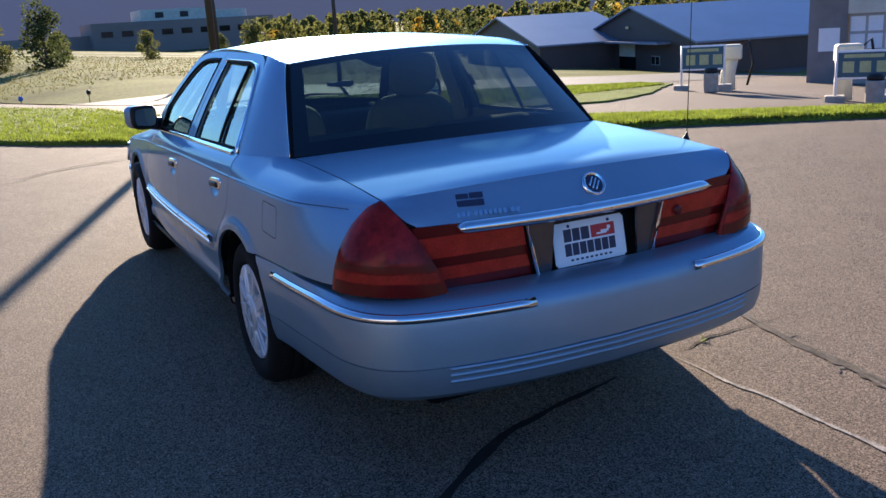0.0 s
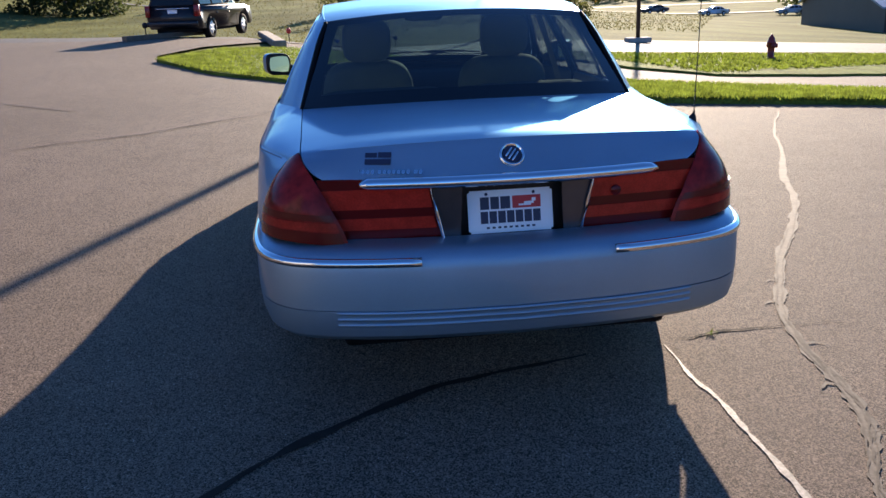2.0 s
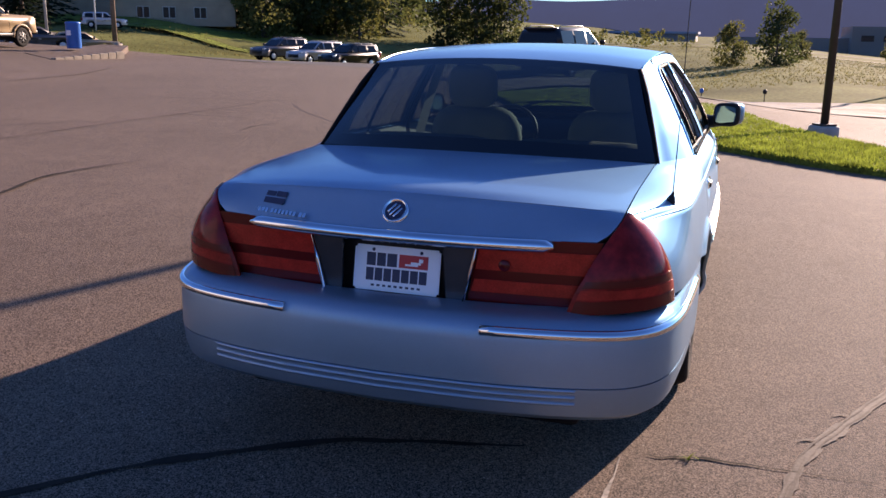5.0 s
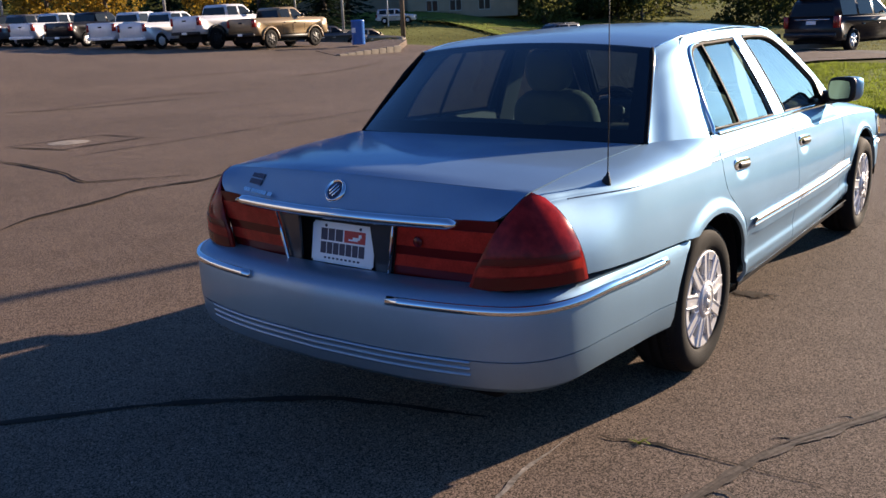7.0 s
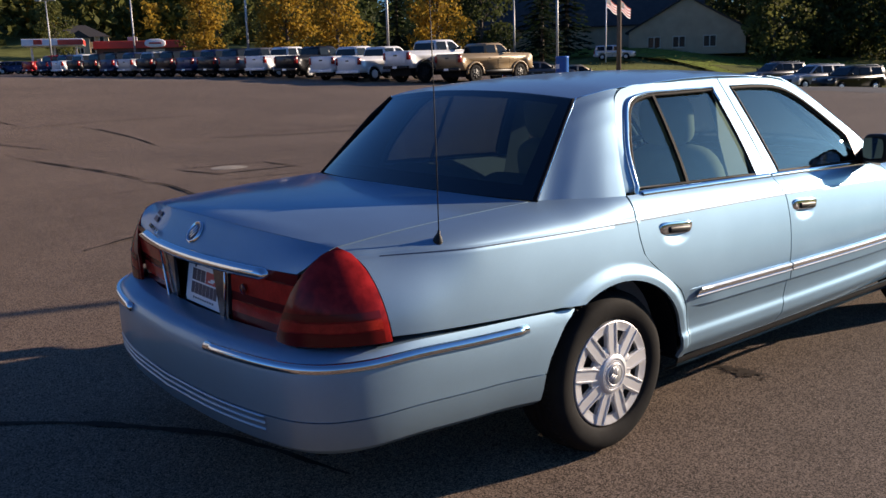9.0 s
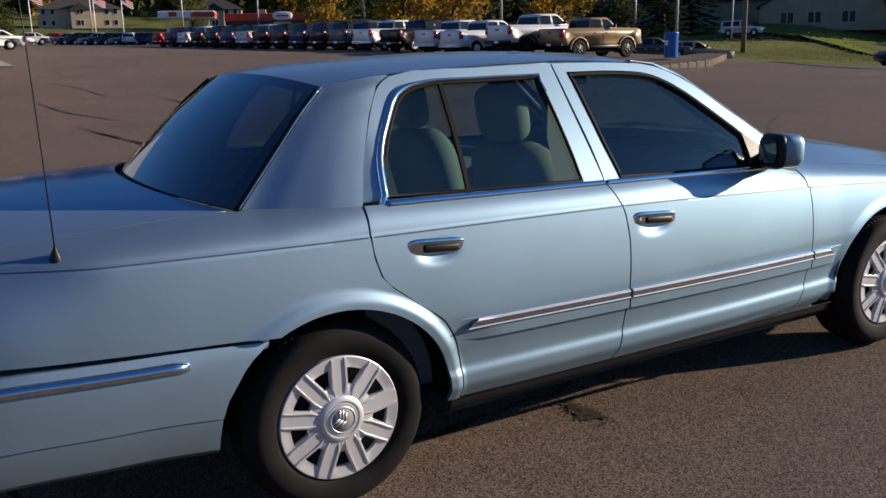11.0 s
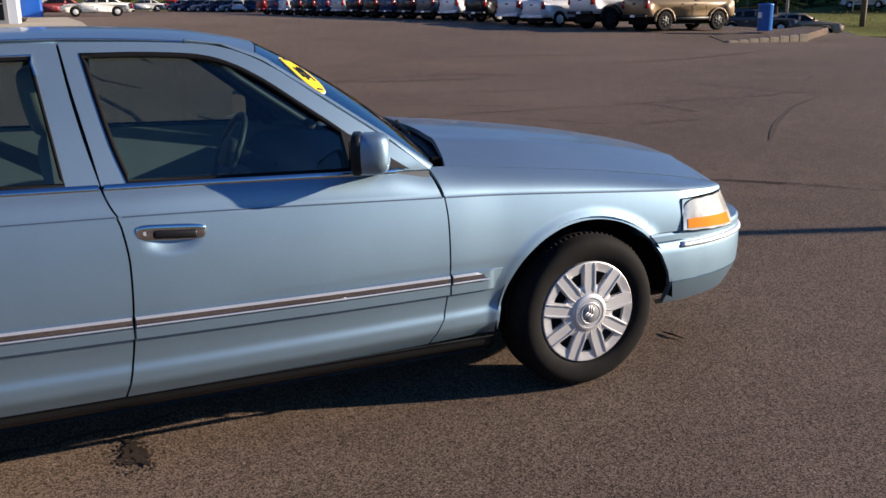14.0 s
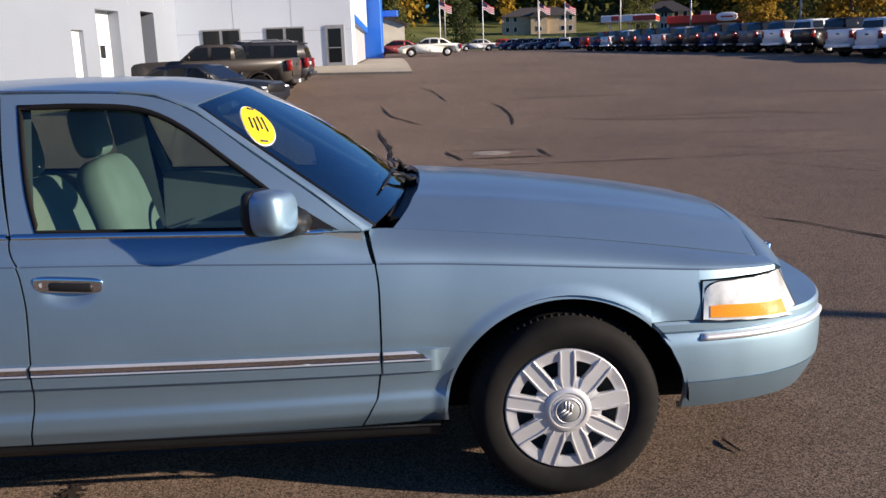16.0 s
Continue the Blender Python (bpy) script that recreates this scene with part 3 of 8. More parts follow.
for sx in (1, -1):
    q = part("quarter_panel", orient(quarter_panel(sx), sx), PAINT, sedan)
    d = part("rear_door", door_panel(sx, REAR_EDGE, MID_EDGE, REAR_OUT, REAR_WIN), PAINT, sedan)
    side_glass(sx, REAR_WIN, "rear_door_glass", d)
    window_trim(sx, REAR_WIN, [lerp(-1.228, -0.320, i / 16) for i in range(17)], d, 0.002, 0.011)
    bm = bmesh.new()
    loop_bar(bm, [(-1.215, 0.979), (-1.243, 0.981), (-1.262, 0.990)] + loop_n(offset_loop(REAR_WIN, -0.027), 4)[1:27], on_green, lambda k: 0.024 - 0.017 * smoothstep(13, 20, k), 0.009, 0.0, sx, False)
    part("window_frame_trim", bm, CHROME, d, "bright window frame moulding")
    bm = bmesh.new()
    add_grid(bm, lambda u, v: (lambda y, z: (green_x(y, z) + 0.004, y, z))(lerp(-0.915, -0.905, v) + (u - 0.5) * 0.016, lerp(0.992, 1.368, v)), 2, 8, sx)
    bmesh.ops.recalc_face_normals(bm, faces=bm.faces[:])
    finish(bm, 0.012)
    part("window_divider", bm, GAPBLACK, d, "black window divider bar")
    door_handle(sx, -1.09, 0.851, d)
    moulding(sx, -1.005, MID_EDGE(0.55) - 0.004, d, tip_back=0.018)
    d = part("front_door", door_panel(sx, MID_EDGE, FRONT_EDGE, FRONT_OUT, FRONT_WIN), PAINT, sedan)
    side_glass(sx, FRONT_WIN, "front_door_glass", d)
    window_trim(sx, FRONT_WIN, [lerp(-0.305, 0.79, i / 16) for i in range(17)], d, 0.009, 0.016)
    door_handle(sx, -0.122, 0.832, d)
    moulding(sx, MID_EDGE(0.55) + 0.004, FRONT_EDGE(0.55) - 0.004, d)
    bm = bmesh.new()
    add_grid(bm, lambda u, v: (lambda z: (lambda y: (green_x(y, z) - 0.016, y, z))((MID_EDGE(z) if z < 1.0 else lerp(-0.318, -0.390, (z - 1.0) / 0.42)) + 0.05 * (u - 0.5)))(lerp(0.93, 1.412, v)), 2, 12, sx)
    part("door_seal", bm, GAPBLACK, d, "black rubber door seal")
    for edge, upto in ((REAR_EDGE, 1.0), (MID_EDGE, 0.95), (FRONT_EDGE, 0.9)):
        def backing(u, v):
            zc = crease(edge(0.88))
            if v < 0.75:
                z = lerp(0.30, zc, v / 0.75)
                y = edge(z)
                return (side_x(y, z) - 0.011, y + 0.026 * (u - 0.5), z)
            w = (v - 0.75) / 0.25 * upto
            y = edge(lerp(0.88, 0.98, w))
            p = shoulder(y, w)
            return (p[0] - 0.011, p[1] + 0.026 * (u - 0.5), p[2] - 0.006)
        bm = bmesh.new()
        add_grid(bm, backing, 1, 40, sx)
        part("door_gap", bm, GAPBLACK, d, "dark gap at the door's edge")
    # black corner sail behind the mirror
    bm = bmesh.new()
    sail = [(0.50, 0.972), (0.67, 0.964), (0.725, 0.955), (0.52, 1.085), (0.485, 1.105)]
    fill_loop(bm, loop_n(sail, 4), lambda y, z: (green_x(y, z) + 0.005, y, z), 3, sx)
    bmesh.ops.recalc_face_normals(bm, faces=bm.faces[:])
    part("mirror_sail", bm, BLACK, d, "black plastic mirror corner")
    # mirror, its outer end swept back
    swing = Matrix.Translation((0.97 * sx, 0.52, 0)) @ pose(0, 0, 0, 0, 0, -21 * sx) @ Matrix.Translation((-0.97 * sx, -0.52, 0))
    bm = bmesh.new()
    got = bmesh.ops.create_uvsphere(bm, u_segments=28, v_segments=16, radius=1.0)["verts"]
    for v in got:
        x, y, z = v.co
        s = lambda a: math.copysign(abs(a) ** 0.55, a)
        v.co = Vector(((0.980 + 0.082 * s(x)) * sx, 0.535 + (0.070 if y > 0 else 0.045) * s(y), 1.042 + 0.070 * s(z) + 0.008 * x))
    bmesh.ops.transform(bm, matrix=swing, verts=bm.verts[:])
    bmesh.ops.recalc_face_normals(bm, faces=bm.faces[:])
    mirror = part("wing_mirror", bm, PAINT, sedan, "body-coloured wing mirror")
    bm = bmesh.new()
    got = bmesh.ops.create_uvsphere(bm, u_segments=24, v_segments=14, radius=1.0)["verts"]
    for v in got:
        x, y, z = v.co
        s = lambda a: math.copysign(abs(a) ** 0.5, a)
        v.co = Vector(((0.978 + 0.084 * s(x)) * sx, 0.495 + 0.022 * s(y), 1.041 + 0.073 * s(z) + 0.008 * x))
    bmesh.ops.transform(bm, matrix=swing, verts=bm.verts[:])
    bmesh.ops.recalc_face_normals(bm, faces=bm.faces[:])
    part("mirror_rim", bm, BLACK, mirror, "black mirror rim")
    bm = bmesh.new()
    add_grid(bm, lambda u, v: (0.978 + 0.068 * (2 * u - 1) * (1 - 0.15 * (2 * v - 1) ** 2), 0.4705, 1.041 + 0.054 * (2 * v - 1) * (1 - 0.12 * (2 * u - 1) ** 2)), 8, 8, sx)
    bmesh.ops.transform(bm, matrix=swing, verts=bm.verts[:])
    part("mirror_glass", bm, MIRROR, mirror, "mirror glass")
    bm = bmesh.new()
    tube(bm, [(0.84 * sx, 0.60, 0.985), (0.88 * sx, 0.585, 0.988), (0.94 * sx, 0.55, 1.0)], [0.046, 0.040, 0.036], 12)
    part("mirror_arm", bm, BLACK, mirror, "black mirror arm")


def fender(sx):
    bm = bmesh.new()
    outer = poly([(FRONT_EDGE(z) + G, z) for z in (0.295, 0.35, 0.399, 0.48, 0.588, 0.68, 0.75, 0.80)] + [(0.842, crease(0.842))] + [(y, crease(y)) for y in (0.95, 1.1, 1.25, AXLE)])

    def back(u, v):
        a, b = arch_pt(AXLE, 0.370, lerp(195, 90, u)), outer(u)
        return on_side(lerp(a[0], b[0], v), lerp(a[1], b[1], v))

    def ahead(u, v):
        y, z = arch_pt(AXLE, 0.370, lerp(90, 45.5, u))
        return on_side(y, lerp(z, crease(y), v))

    def nose(u, v):
        y = lerp(AXLE + 0.40 * math.cos(radians(45.5)), 1.905, u)
        return on_side(y, lerp(0.612, crease(y), v))

    def brow(u, v):
        y = lerp(1.905, 2.20, u)
        z0 = lerp(0.742, 0.741, u)
        return on_side(y, lerp(z0, crease(y), v))
    add_grid(bm, back, 120, 26, sx)
    add_grid(bm, ahead, 24, 12, sx)
    add_grid(bm, nose, 8, 12, sx)
    add_grid(bm, brow, 10, 3, sx)
    add_grid(bm, lambda u, v: shoulder(lerp(FRONT_EDGE(lerp(0.846, 0.95, v)) + G, 2.20, u), v), 36, 10, sx)
    return orient(bm, sx)


for sx in (1, -1):
    f = part("front_fender", fender(sx), PAINT, sedan)
    moulding(sx, FRONT_EDGE(0.55) + 0.004, 1.045, f, tip_front=0.04)

# roof
roof_edge_x = hermite([(-1.40, 0.600), (-1.335, 0.614), (-1.06, 0.624), (-0.4, 0.622), (0.0, 0.614), (0.25, 0.592), (0.35, 0.575)])
roof_edge_z = hermite([(-1.40, 1.345), (-1.335, 1.368), (-1.06, 1.404), (-0.4, 1.428), (0.0, 1.412), (0.25, 1.358), (0.35, 1.325)])
roof_mid_z = hermite([(-1.42, 1.392), (-1.38, 1.402), (-1.06, 1.438), (-0.4, 1.462), (0.0, 1.450), (0.25, 1.416), (0.33, 1.398)])


def roof_pt(u, v):
    x = 2 * v - 1
    y = lerp(lerp(-1.385, -1.338, x * x), lerp(0.325, 0.245, x * x), u)
    e = roof_edge_z(y)
    return (x * roof_edge_x(y), y, e + (roof_mid_z(y) - e) * (1 - abs(x) ** 2.4))


bm = bmesh.new()
add_grid(bm, roof_pt, 40, 28)
bmesh.ops.recalc_face_normals(bm, faces=bm.faces[:])
bm.normal_update()
if sum(f.normal.z for f in bm.faces) < 0:
    bmesh.ops.reverse_faces(bm, faces=bm.faces[:])
part("roof", finish(bm, 0.02), PAINT, sedan)

C_DOOR = poly([green for green in (on_green(-1.323, 1.000), on_green(-1.287, 1.12), on_green(-1.219, 1.27), on_green(-1.154, 1.367), (0.623, -1.085, 1.402))])
C_GLASS = poly([(0.744, -1.692, 1.009), (0.706, -1.58, 1.13), (0.655, -1.44, 1.28), (0.614, -1.342, 1.366)])
A_DOOR = poly([(green_x(-0.0, 1.405), 0.0, 1.408), on_green(0.124, 1.398), on_green(0.255, 1.347), on_green(0.465, 1.202), on_green(0.665, 1.062), on_green(0.803, 0.946)])
A_GLASS = poly([(0.614, 0.0, 1.412), (0.604, 0.13, 1.393), (0.592, 0.245, 1.360), (0.648, 0.435, 1.223), (0.715, 0.635, 1.085), (0.778, 0.835, 0.952)])
for sx in (1, -1):
    bm = bmesh.new()

    def pillar(u, v):
        a, b = Vector(C_DOOR(u)), Vector(C_GLASS(u))
        p = a.lerp(b, v)
        k = 4 * v * (1 - v) * 0.012 + 0.010 * math.sin(math.pi * min(1, v * 1.0)) * (1 - u)
        q = Vector((p.x + k, p.y, p.z + 0.3 * k))
        a, b = Vector(C_DOOR(0)), Vector(C_GLASS(0))
        y = lerp(a.y, b.y, v)
        k0 = 4 * v * (1 - v) * 0.012 + 0.010 * math.sin(math.pi * v)
        foot = Vector((edge_x(y), y, edge_z(y))) - (a.lerp(b, v) + Vector((k0, 0, 0.3 * k0)))
        q += foot * (1 - u) ** 2
        return (q.x, q.y, q.z)
    add_grid(bm, pillar, 24, 20, sx)
    part("rear_pillar", orient(bm, sx), PAINT, sedan)
    bm = bmesh.new()

    def screen_pillar(u, v):
        a, b = Vector(A_DOOR(u)), Vector(A_GLASS(u))
        p = a.lerp(b, v)
        k = 4 * v * (1 - v) * 0.013
        return (p.x + k, p.y + 0.6 * k, p.z + 0.6 * k)
    add_grid(bm, screen_pillar, 24, 8, sx)
    part("windscreen_pillar", orient(bm, sx), PAINT, sedan)


def screen_pt(bottom, top, crown):
    """A curved windscreen between two bowed edges: (x, y middle, y side, z middle, z side)."""
    def at(u, v):
        s = 2 * u - 1
        b = (bottom[0] * s, lerp(bottom[1], bottom[2], abs(s) ** 2.2), lerp(bottom[3], bottom[4], s * s))
        t = (top[0] * s, lerp(top[1], top[2], abs(s) ** 2.2), lerp(top[3], top[4], s * s))
        k = 4 * v * (1 - v) * crown * (1 - 0.9 * s ** 4)
        return (lerp(b[0], t[0], v), lerp(b[1], t[1], v) + math.copysign(k * 0.7, bottom[1]), lerp(b[2], t[2], v) + k)
    return at


def screen(name, at, border, label, pane):
    bm = bmesh.new()
    add_grid(bm, lambda u, v: at(lerp(0.001, 0.999, u), v), 28, 14)
    ob = part(name, bm, pane, sedan, label)
    bm = bmesh.new()
    bu, bl, bt = border
    down = 0.004
    for a0, a1, c0, c1 in ((0, 1, 0, bl), (0, 1, 1 - bt, 1), (0, bu, bl, 1 - bt), (1 - bu, 1, bl, 1 - bt)):
        add_grid(bm, lambda u, v: (lambda p: (p[0], p[1], p[2] - down))(at(lerp(a0, a1, u), lerp(c0, c1, v))), 24, 4)
    bmesh.ops.remove_doubles(bm, verts=bm.verts[:], dist=0.0005)
    part("glass_border", bm, GAPBLACK, ob, "black glass border")
    return ob


REAR_SCREEN = screen_pt((0.742, -1.835, -1.696, 1.030, 1.012), (0.610, -1.388, -1.345, 1.402, 1.367), 0.018)
WIND_SCREEN = screen_pt((0.776, 0.948, 0.838, 0.992, 0.955), (0.585, 0.328, 0.248, 1.399, 1.359), 0.022)
screen("rear_screen", REAR_SCREEN, (0.045, 0.13, 0.07), "dark-tinted rear window", REARGLASS)
screen("windscreen", WIND_SCREEN, (0.03, 0.08, 0.05), "sloping windscreen", WINDGLASS)
for sx in (1, -1):
    for edge, r, nm, m in ((C_GLASS, 0.011, "rear_screen_seal", GAPBLACK), (A_GLASS, 0.009, "windscreen_seal", GAPBLACK)):
        bm = bmesh.new()
        tube(bm, [(sx * p[0], p[1] - (0.004 if edge is C_GLASS else -0.004), p[2] - 0.004) for p in (edge(lerp(0.0 if edge is C_GLASS else 0.28, 1.0, i / 14)) for i in range(15))], r, 8)
        part(nm, bm, m, sedan, "black glass seal")
    bm = bmesh.new()
    tube(bm, [(sx * (p[0] + 0.006), p[1] + 0.004, p[2] + 0.004) for p in (C_GLASS(i / 14) for i in range(15))], 0.0035, 6)
    part("rear_screen_trim", bm, CHROME, sedan, "thin bright rear-window moulding")

for sx in (1, -1):
    bm = bmesh.new()
    tube(bm, [(sx * (roof_edge_x(y) + 0.004), y, roof_edge_z(y) - 0.001) for y in (lerp(-1.335, 0.24, i / 30) for i in range(31))], 0.0035, 6)
    part("roof_drip_moulding", bm, CHROME, sedan, "thin bright roof drip moulding")
    bm = bmesh.new()
    add_grid(bm, lambda u, v: (lambda p: (p[0] - 0.012, p[1] + 0.030 * (u - 0.4), p[2]))(C_DOOR(v)), 1, 20, sx)
    part("door_gap", bm, GAPBLACK, sedan, "dark gap behind the rear door frame")

# boot lid
lid_edge = hermite([(-2.553, 0.724), (-2.3, 0.727), (-2.0, 0.733), (-1.72, 0.738)])
lid_edge_z = hermite([(-2.553, 0.965), (-2.3, 0.986), (-2.0, 1.002), (-1.72, 1.011)])
lid_mid_z = hermite([(-2.67, 0.994), (-2.6, 1.012), (-2.3, 1.031), (-1.88, 1.036)])


def lip(s):
    return (0.724 * s, -2.660 + 0.107 * abs(s) ** 2.4, 0.996 - 0.031 * s * s)


def lid_top(u, v):
    s = 2 * v - 1
    yb = lip(s)[1]
    yf = lerp(-1.868, -1.722, abs(s) ** 2.2)
    y = lerp(yb, yf, u)
    ysd = lerp(-2.553, -1.722, u)
    xe, ze = lid_edge(ysd), lid_edge_z(ysd)
    zm = lid_mid_z(lerp(-2.66, -1.868, u))
    return (xe * s, y, lerp(zm, ze, abs(s) ** 2.2))


LID_SIDE = hermite([(0.0, 0.724, -2.553, 0.965), (0.35, 0.719, -2.600, 0.948), (0.7, 0.690, -2.642, 0.908), (1.0, 0.652, -2.660, 0.882)])


def lid_face(u, v):
    s = 2 * v - 1
    a = lip(s)
    b = (0.652 * s, -2.740 + 0.080 * s * s, 0.886 - 0.004 * s * s)
    k = math.sin(math.pi * u) * 0.012 + 0.010 * math.exp(-((u / 0.1) ** 2)) * 0
    p = [lerp(a[0], b[0], u), lerp(a[1], b[1], u ** lerp(0.8, 1.0, s * s)) + k * 0.4 * (1 - s * s), lerp(a[2], b[2], u) - 0.006 * ((1 - (1 - u) ** 8) - u) * (1 - s * s)]
    side, w = LID_SIDE(u), abs(s) ** 7
    a, b = (0.724, -2.553, 0.965), (0.652, -2.660, 0.882)
    for i in range(3):
        p[i] += (side[i] - lerp(a[i], b[i], u)) * w * (math.copysign(1, s) if i == 0 else 1)
    return tuple(p)


bm = bmesh.new()
add_grid(bm, lid_top, 28, 32)
add_grid(bm, lambda u, v: lid_face(1 - u, v), 12, 32)
bmesh.ops.remove_doubles(bm, verts=bm.verts[:], dist=0.0008)
bmesh.ops.recalc_face_normals(bm, faces=bm.faces[:])
bm.normal_update()
if sum(f.normal.z for f in bm.faces) < 0:
    bmesh.ops.reverse_faces(bm, faces=bm.faces[:])
lid = part("boot_lid", finish(bm), PAINT, sedan)

# bonnet
hood_edge = hermite([(0.90, 0.766), (1.5, 0.744), (2.15, 0.701), (2.22, 0.69)])
hood_edge_z = hermite([(0.90, 0.938), (1.5, 0.876), (2.15, 0.778), (2.22, 0.763)])
hood_mid_z = hermite([(0.99, 1.018), (1.15, 1.008), (1.5, 0.975), (1.9, 0.920), (2.1, 0.882), (2.21, 0.858), (2.38, 0.80)])


def hood_pt(u, v):
    s = 2 * v - 1
    ysd = lerp(0.905, 2.161, u)
    y = lerp(lerp(1.005, 0.900, abs(s) ** 2.6), lerp(2.212, 2.161, s * s), u)
    ze, zm = hood_edge_z(ysd), hood_mid_z(lerp(1.005, 2.212, u))
    ridge = 0.010 * math.exp(-(((abs(s) - 0.62) / 0.10) ** 2))
    return (hood_edge(ysd) * s, y, lerp(zm, ze, abs(s) ** 2.3) + ridge)


bm = bmesh.new()
add_grid(bm, hood_pt, 36, 40)
bmesh.ops.recalc_face_normals(bm, faces=bm.faces[:])
bm.normal_update()
if sum(f.normal.z for f in bm.faces) < 0:
    bmesh.ops.reverse_faces(bm, faces=bm.faces[:])
part("bonnet", finish(bm, 0.02), PAINT, sedan)
bm = bmesh.new()
add_grid(bm, lambda u, v: (lambda s: (lerp(0.698, 0.752, u) * s, lerp(lerp(2.218, 2.166, s * s), lerp(2.352, 2.232, s * s), u), lerp(lerp(0.857, 0.771, abs(s) ** 2.3), lerp(0.752, 0.742, s * s), u ** 1.5)))(2 * v - 1), 10, 36)
bmesh.ops.recalc_face_normals(bm, faces=bm.faces[:])
bm.normal_update()
if sum(f.normal.z for f in bm.faces) < 0:
    bmesh.ops.reverse_faces(bm, faces=bm.faces[:])
part("header_panel", finish(bm, 0.02), PAINT, sedan)
bm = bmesh.new()
add_grid(bm, lambda u, v: (lambda s: (0.775 * s, lerp(lerp(0.942, 0.852, abs(s) ** 2.2), lerp(1.03, 0.93, abs(s) ** 2.6), u), lerp(lerp(0.980, 0.930, s * s), lerp(0.994, 0.905, s * s), u)))(0.86 * (2 * v - 1)), 6, 30)
part("cowl", finish(bm, 0.02), BLACK, sedan, "black plastic cowl under the windscreen")


# bumpers
def bumper_path(points, zs, step=48):
    c = hermite([(i, *p) for i, p in enumerate(points)])
    z = hermite([(i, q) for i, q in enumerate(zs)])
    n = len(points) - 1
    out = []
    for i in range(step + 1):
        t = n * i / step
        p, q0, q1 = c(t), c(max(t - 0.02, 0)), c(min(t + 0.02, n))
        d = Vector((q1[0] - q0[0], q1[1] - q0[1], 0)).normalized()
        out.append((Vector((p[0], p[1], z(t))), d))
    return out


REAR_PLAN = [(0, -2.862), (0.30, -2.848), (0.58, -2.806), (0.76, -2.745), (0.86, -2.655), (0.905, -2.54), (0.926, -2.40), (0.938, -2.15), (0.944, -1.90), (0.948, -1.66)]
REAR_Z = [0, 0, 0, 0, 0.003, 0.005, 0.009, -0.001, -0.009, -0.020]
FRONT_PLAN = [(0, 2.535), (0.35, 2.515), (0.60, 2.452), (0.76, 2.335), (0.85, 2.18), (0.895, 2.02), (0.912, 1.86), (0.918, 1.74)]
FRONT_Z = [0.0, 0.0, 0, 0, 0, 0, 0, 0]


def bumper(name, plan, zs, prof, rear):
    half = bumper_path(plan, zs)
    path = []
    for p, d in half:
        out = Vector((-d.y, d.x, 0)) if rear is False else Vector((d.y, -d.x, 0))
        path.append((p, out, Vector((0, 0, 1))))
    full = [(Vector((-o.x, o.y, o.z)), Vector((-a.x, a.y, a.z)), u) for o, a, u in path[:0:-1]] + path
    bm = bmesh.new()
    sweep(bm, full, prof)
    for v in bm.verts:
        k = min(max((v.co.z - 0.335) / (0.362 if rear else 0.370), 0.0), 1.0)
        reach = 0.402 * math.sqrt(1 - k * k)
        if rear and v.co.z > 0.60 and v.co.y > -2.6:
            # the shoulder is tight along the flanks
            edge = lerp(0.926, 0.948, (v.co.y + 2.4) / 0.74)
            d = edge - abs(v.co.x)
            if d < 0.065:
                v.co.x = math.copysign(edge - d * lerp(1.0, 0.35, smoothstep(-2.6, -2.3, v.co.y)), v.co.x)
                v.co.z += 0.006 * smoothstep(-2.6, -2.3, v.co.y) * smoothstep(0.62, 0.65, v.co.z)
        if rear and v.co.y > -2.05:
            v.co.y = lerp(-2.05, min(-AXLE - reach, -1.655), (v.co.y + 2.05) / 0.39)
        if not rear and v.co.y < 2.02:
            v.co.y = lerp(2.02, max(AXLE + reach, 1.742), (2.02 - v.co.y) / 0.28)
    bm.normal_update()
    for e in bm.edges:
        e.smooth = e.calc_face_angle(0) < 0.55
    c = Vector((0, -2.4 if rear else 2.0, 0.45))
    if sum((f.calc_center_median() - c).dot(f.normal) for f in bm.faces) < 0:
        bmesh.ops.reverse_faces(bm, faces=bm.faces[:])
    return part(name, finish(bm, 0.02), PAINT, sedan), path


rear_prof = [(-0.14, 0.668), (-0.075, 0.664), (-0.035, 0.652), (-0.014, 0.634), (-0.004, 0.612), (0.0, 0.585), (0.001, 0.50), (0.0, 0.4497), (-0.008, 0.4487), (-0.008, 0.4453), (-0.001, 0.4443), (-0.005, 0.390), (-0.018, 0.348), (-0.048, 0.325), (-0.12, 0.315)]
rear_bumper, rear_path = bumper("rear_bumper", REAR_PLAN, REAR_Z, rear_prof, True)
front_prof = [(-0.14, 0.614), (-0.05, 0.613), (-0.016, 0.608), (-0.008, 0.598), (-0.008, 0.575), (-0.014, 0.566), (-0.004, 0.553), (0.0, 0.52), (0.0, 0.45), (-0.004, 0.3987), (-0.012, 0.3977), (-0.012, 0.3943), (-0.005, 0.3933), (-0.018, 0.36), (-0.036, 0.322), (-0.055, 0.290), (-0.10, 0.272)]
front_bumper, front_path = bumper("front_bumper", FRONT_PLAN, FRONT_Z, front_prof, False)


def along(path, test, prof, sx, name, material, parent, label=""):
    """A strip that follows part of a bumper's line."""
    bm = bmesh.new()
    rows = [p for p in path if test(p[0])]
    sweep(bm, rows, prof, sx, closed=True)
    return part(name, bm, material, parent, label)


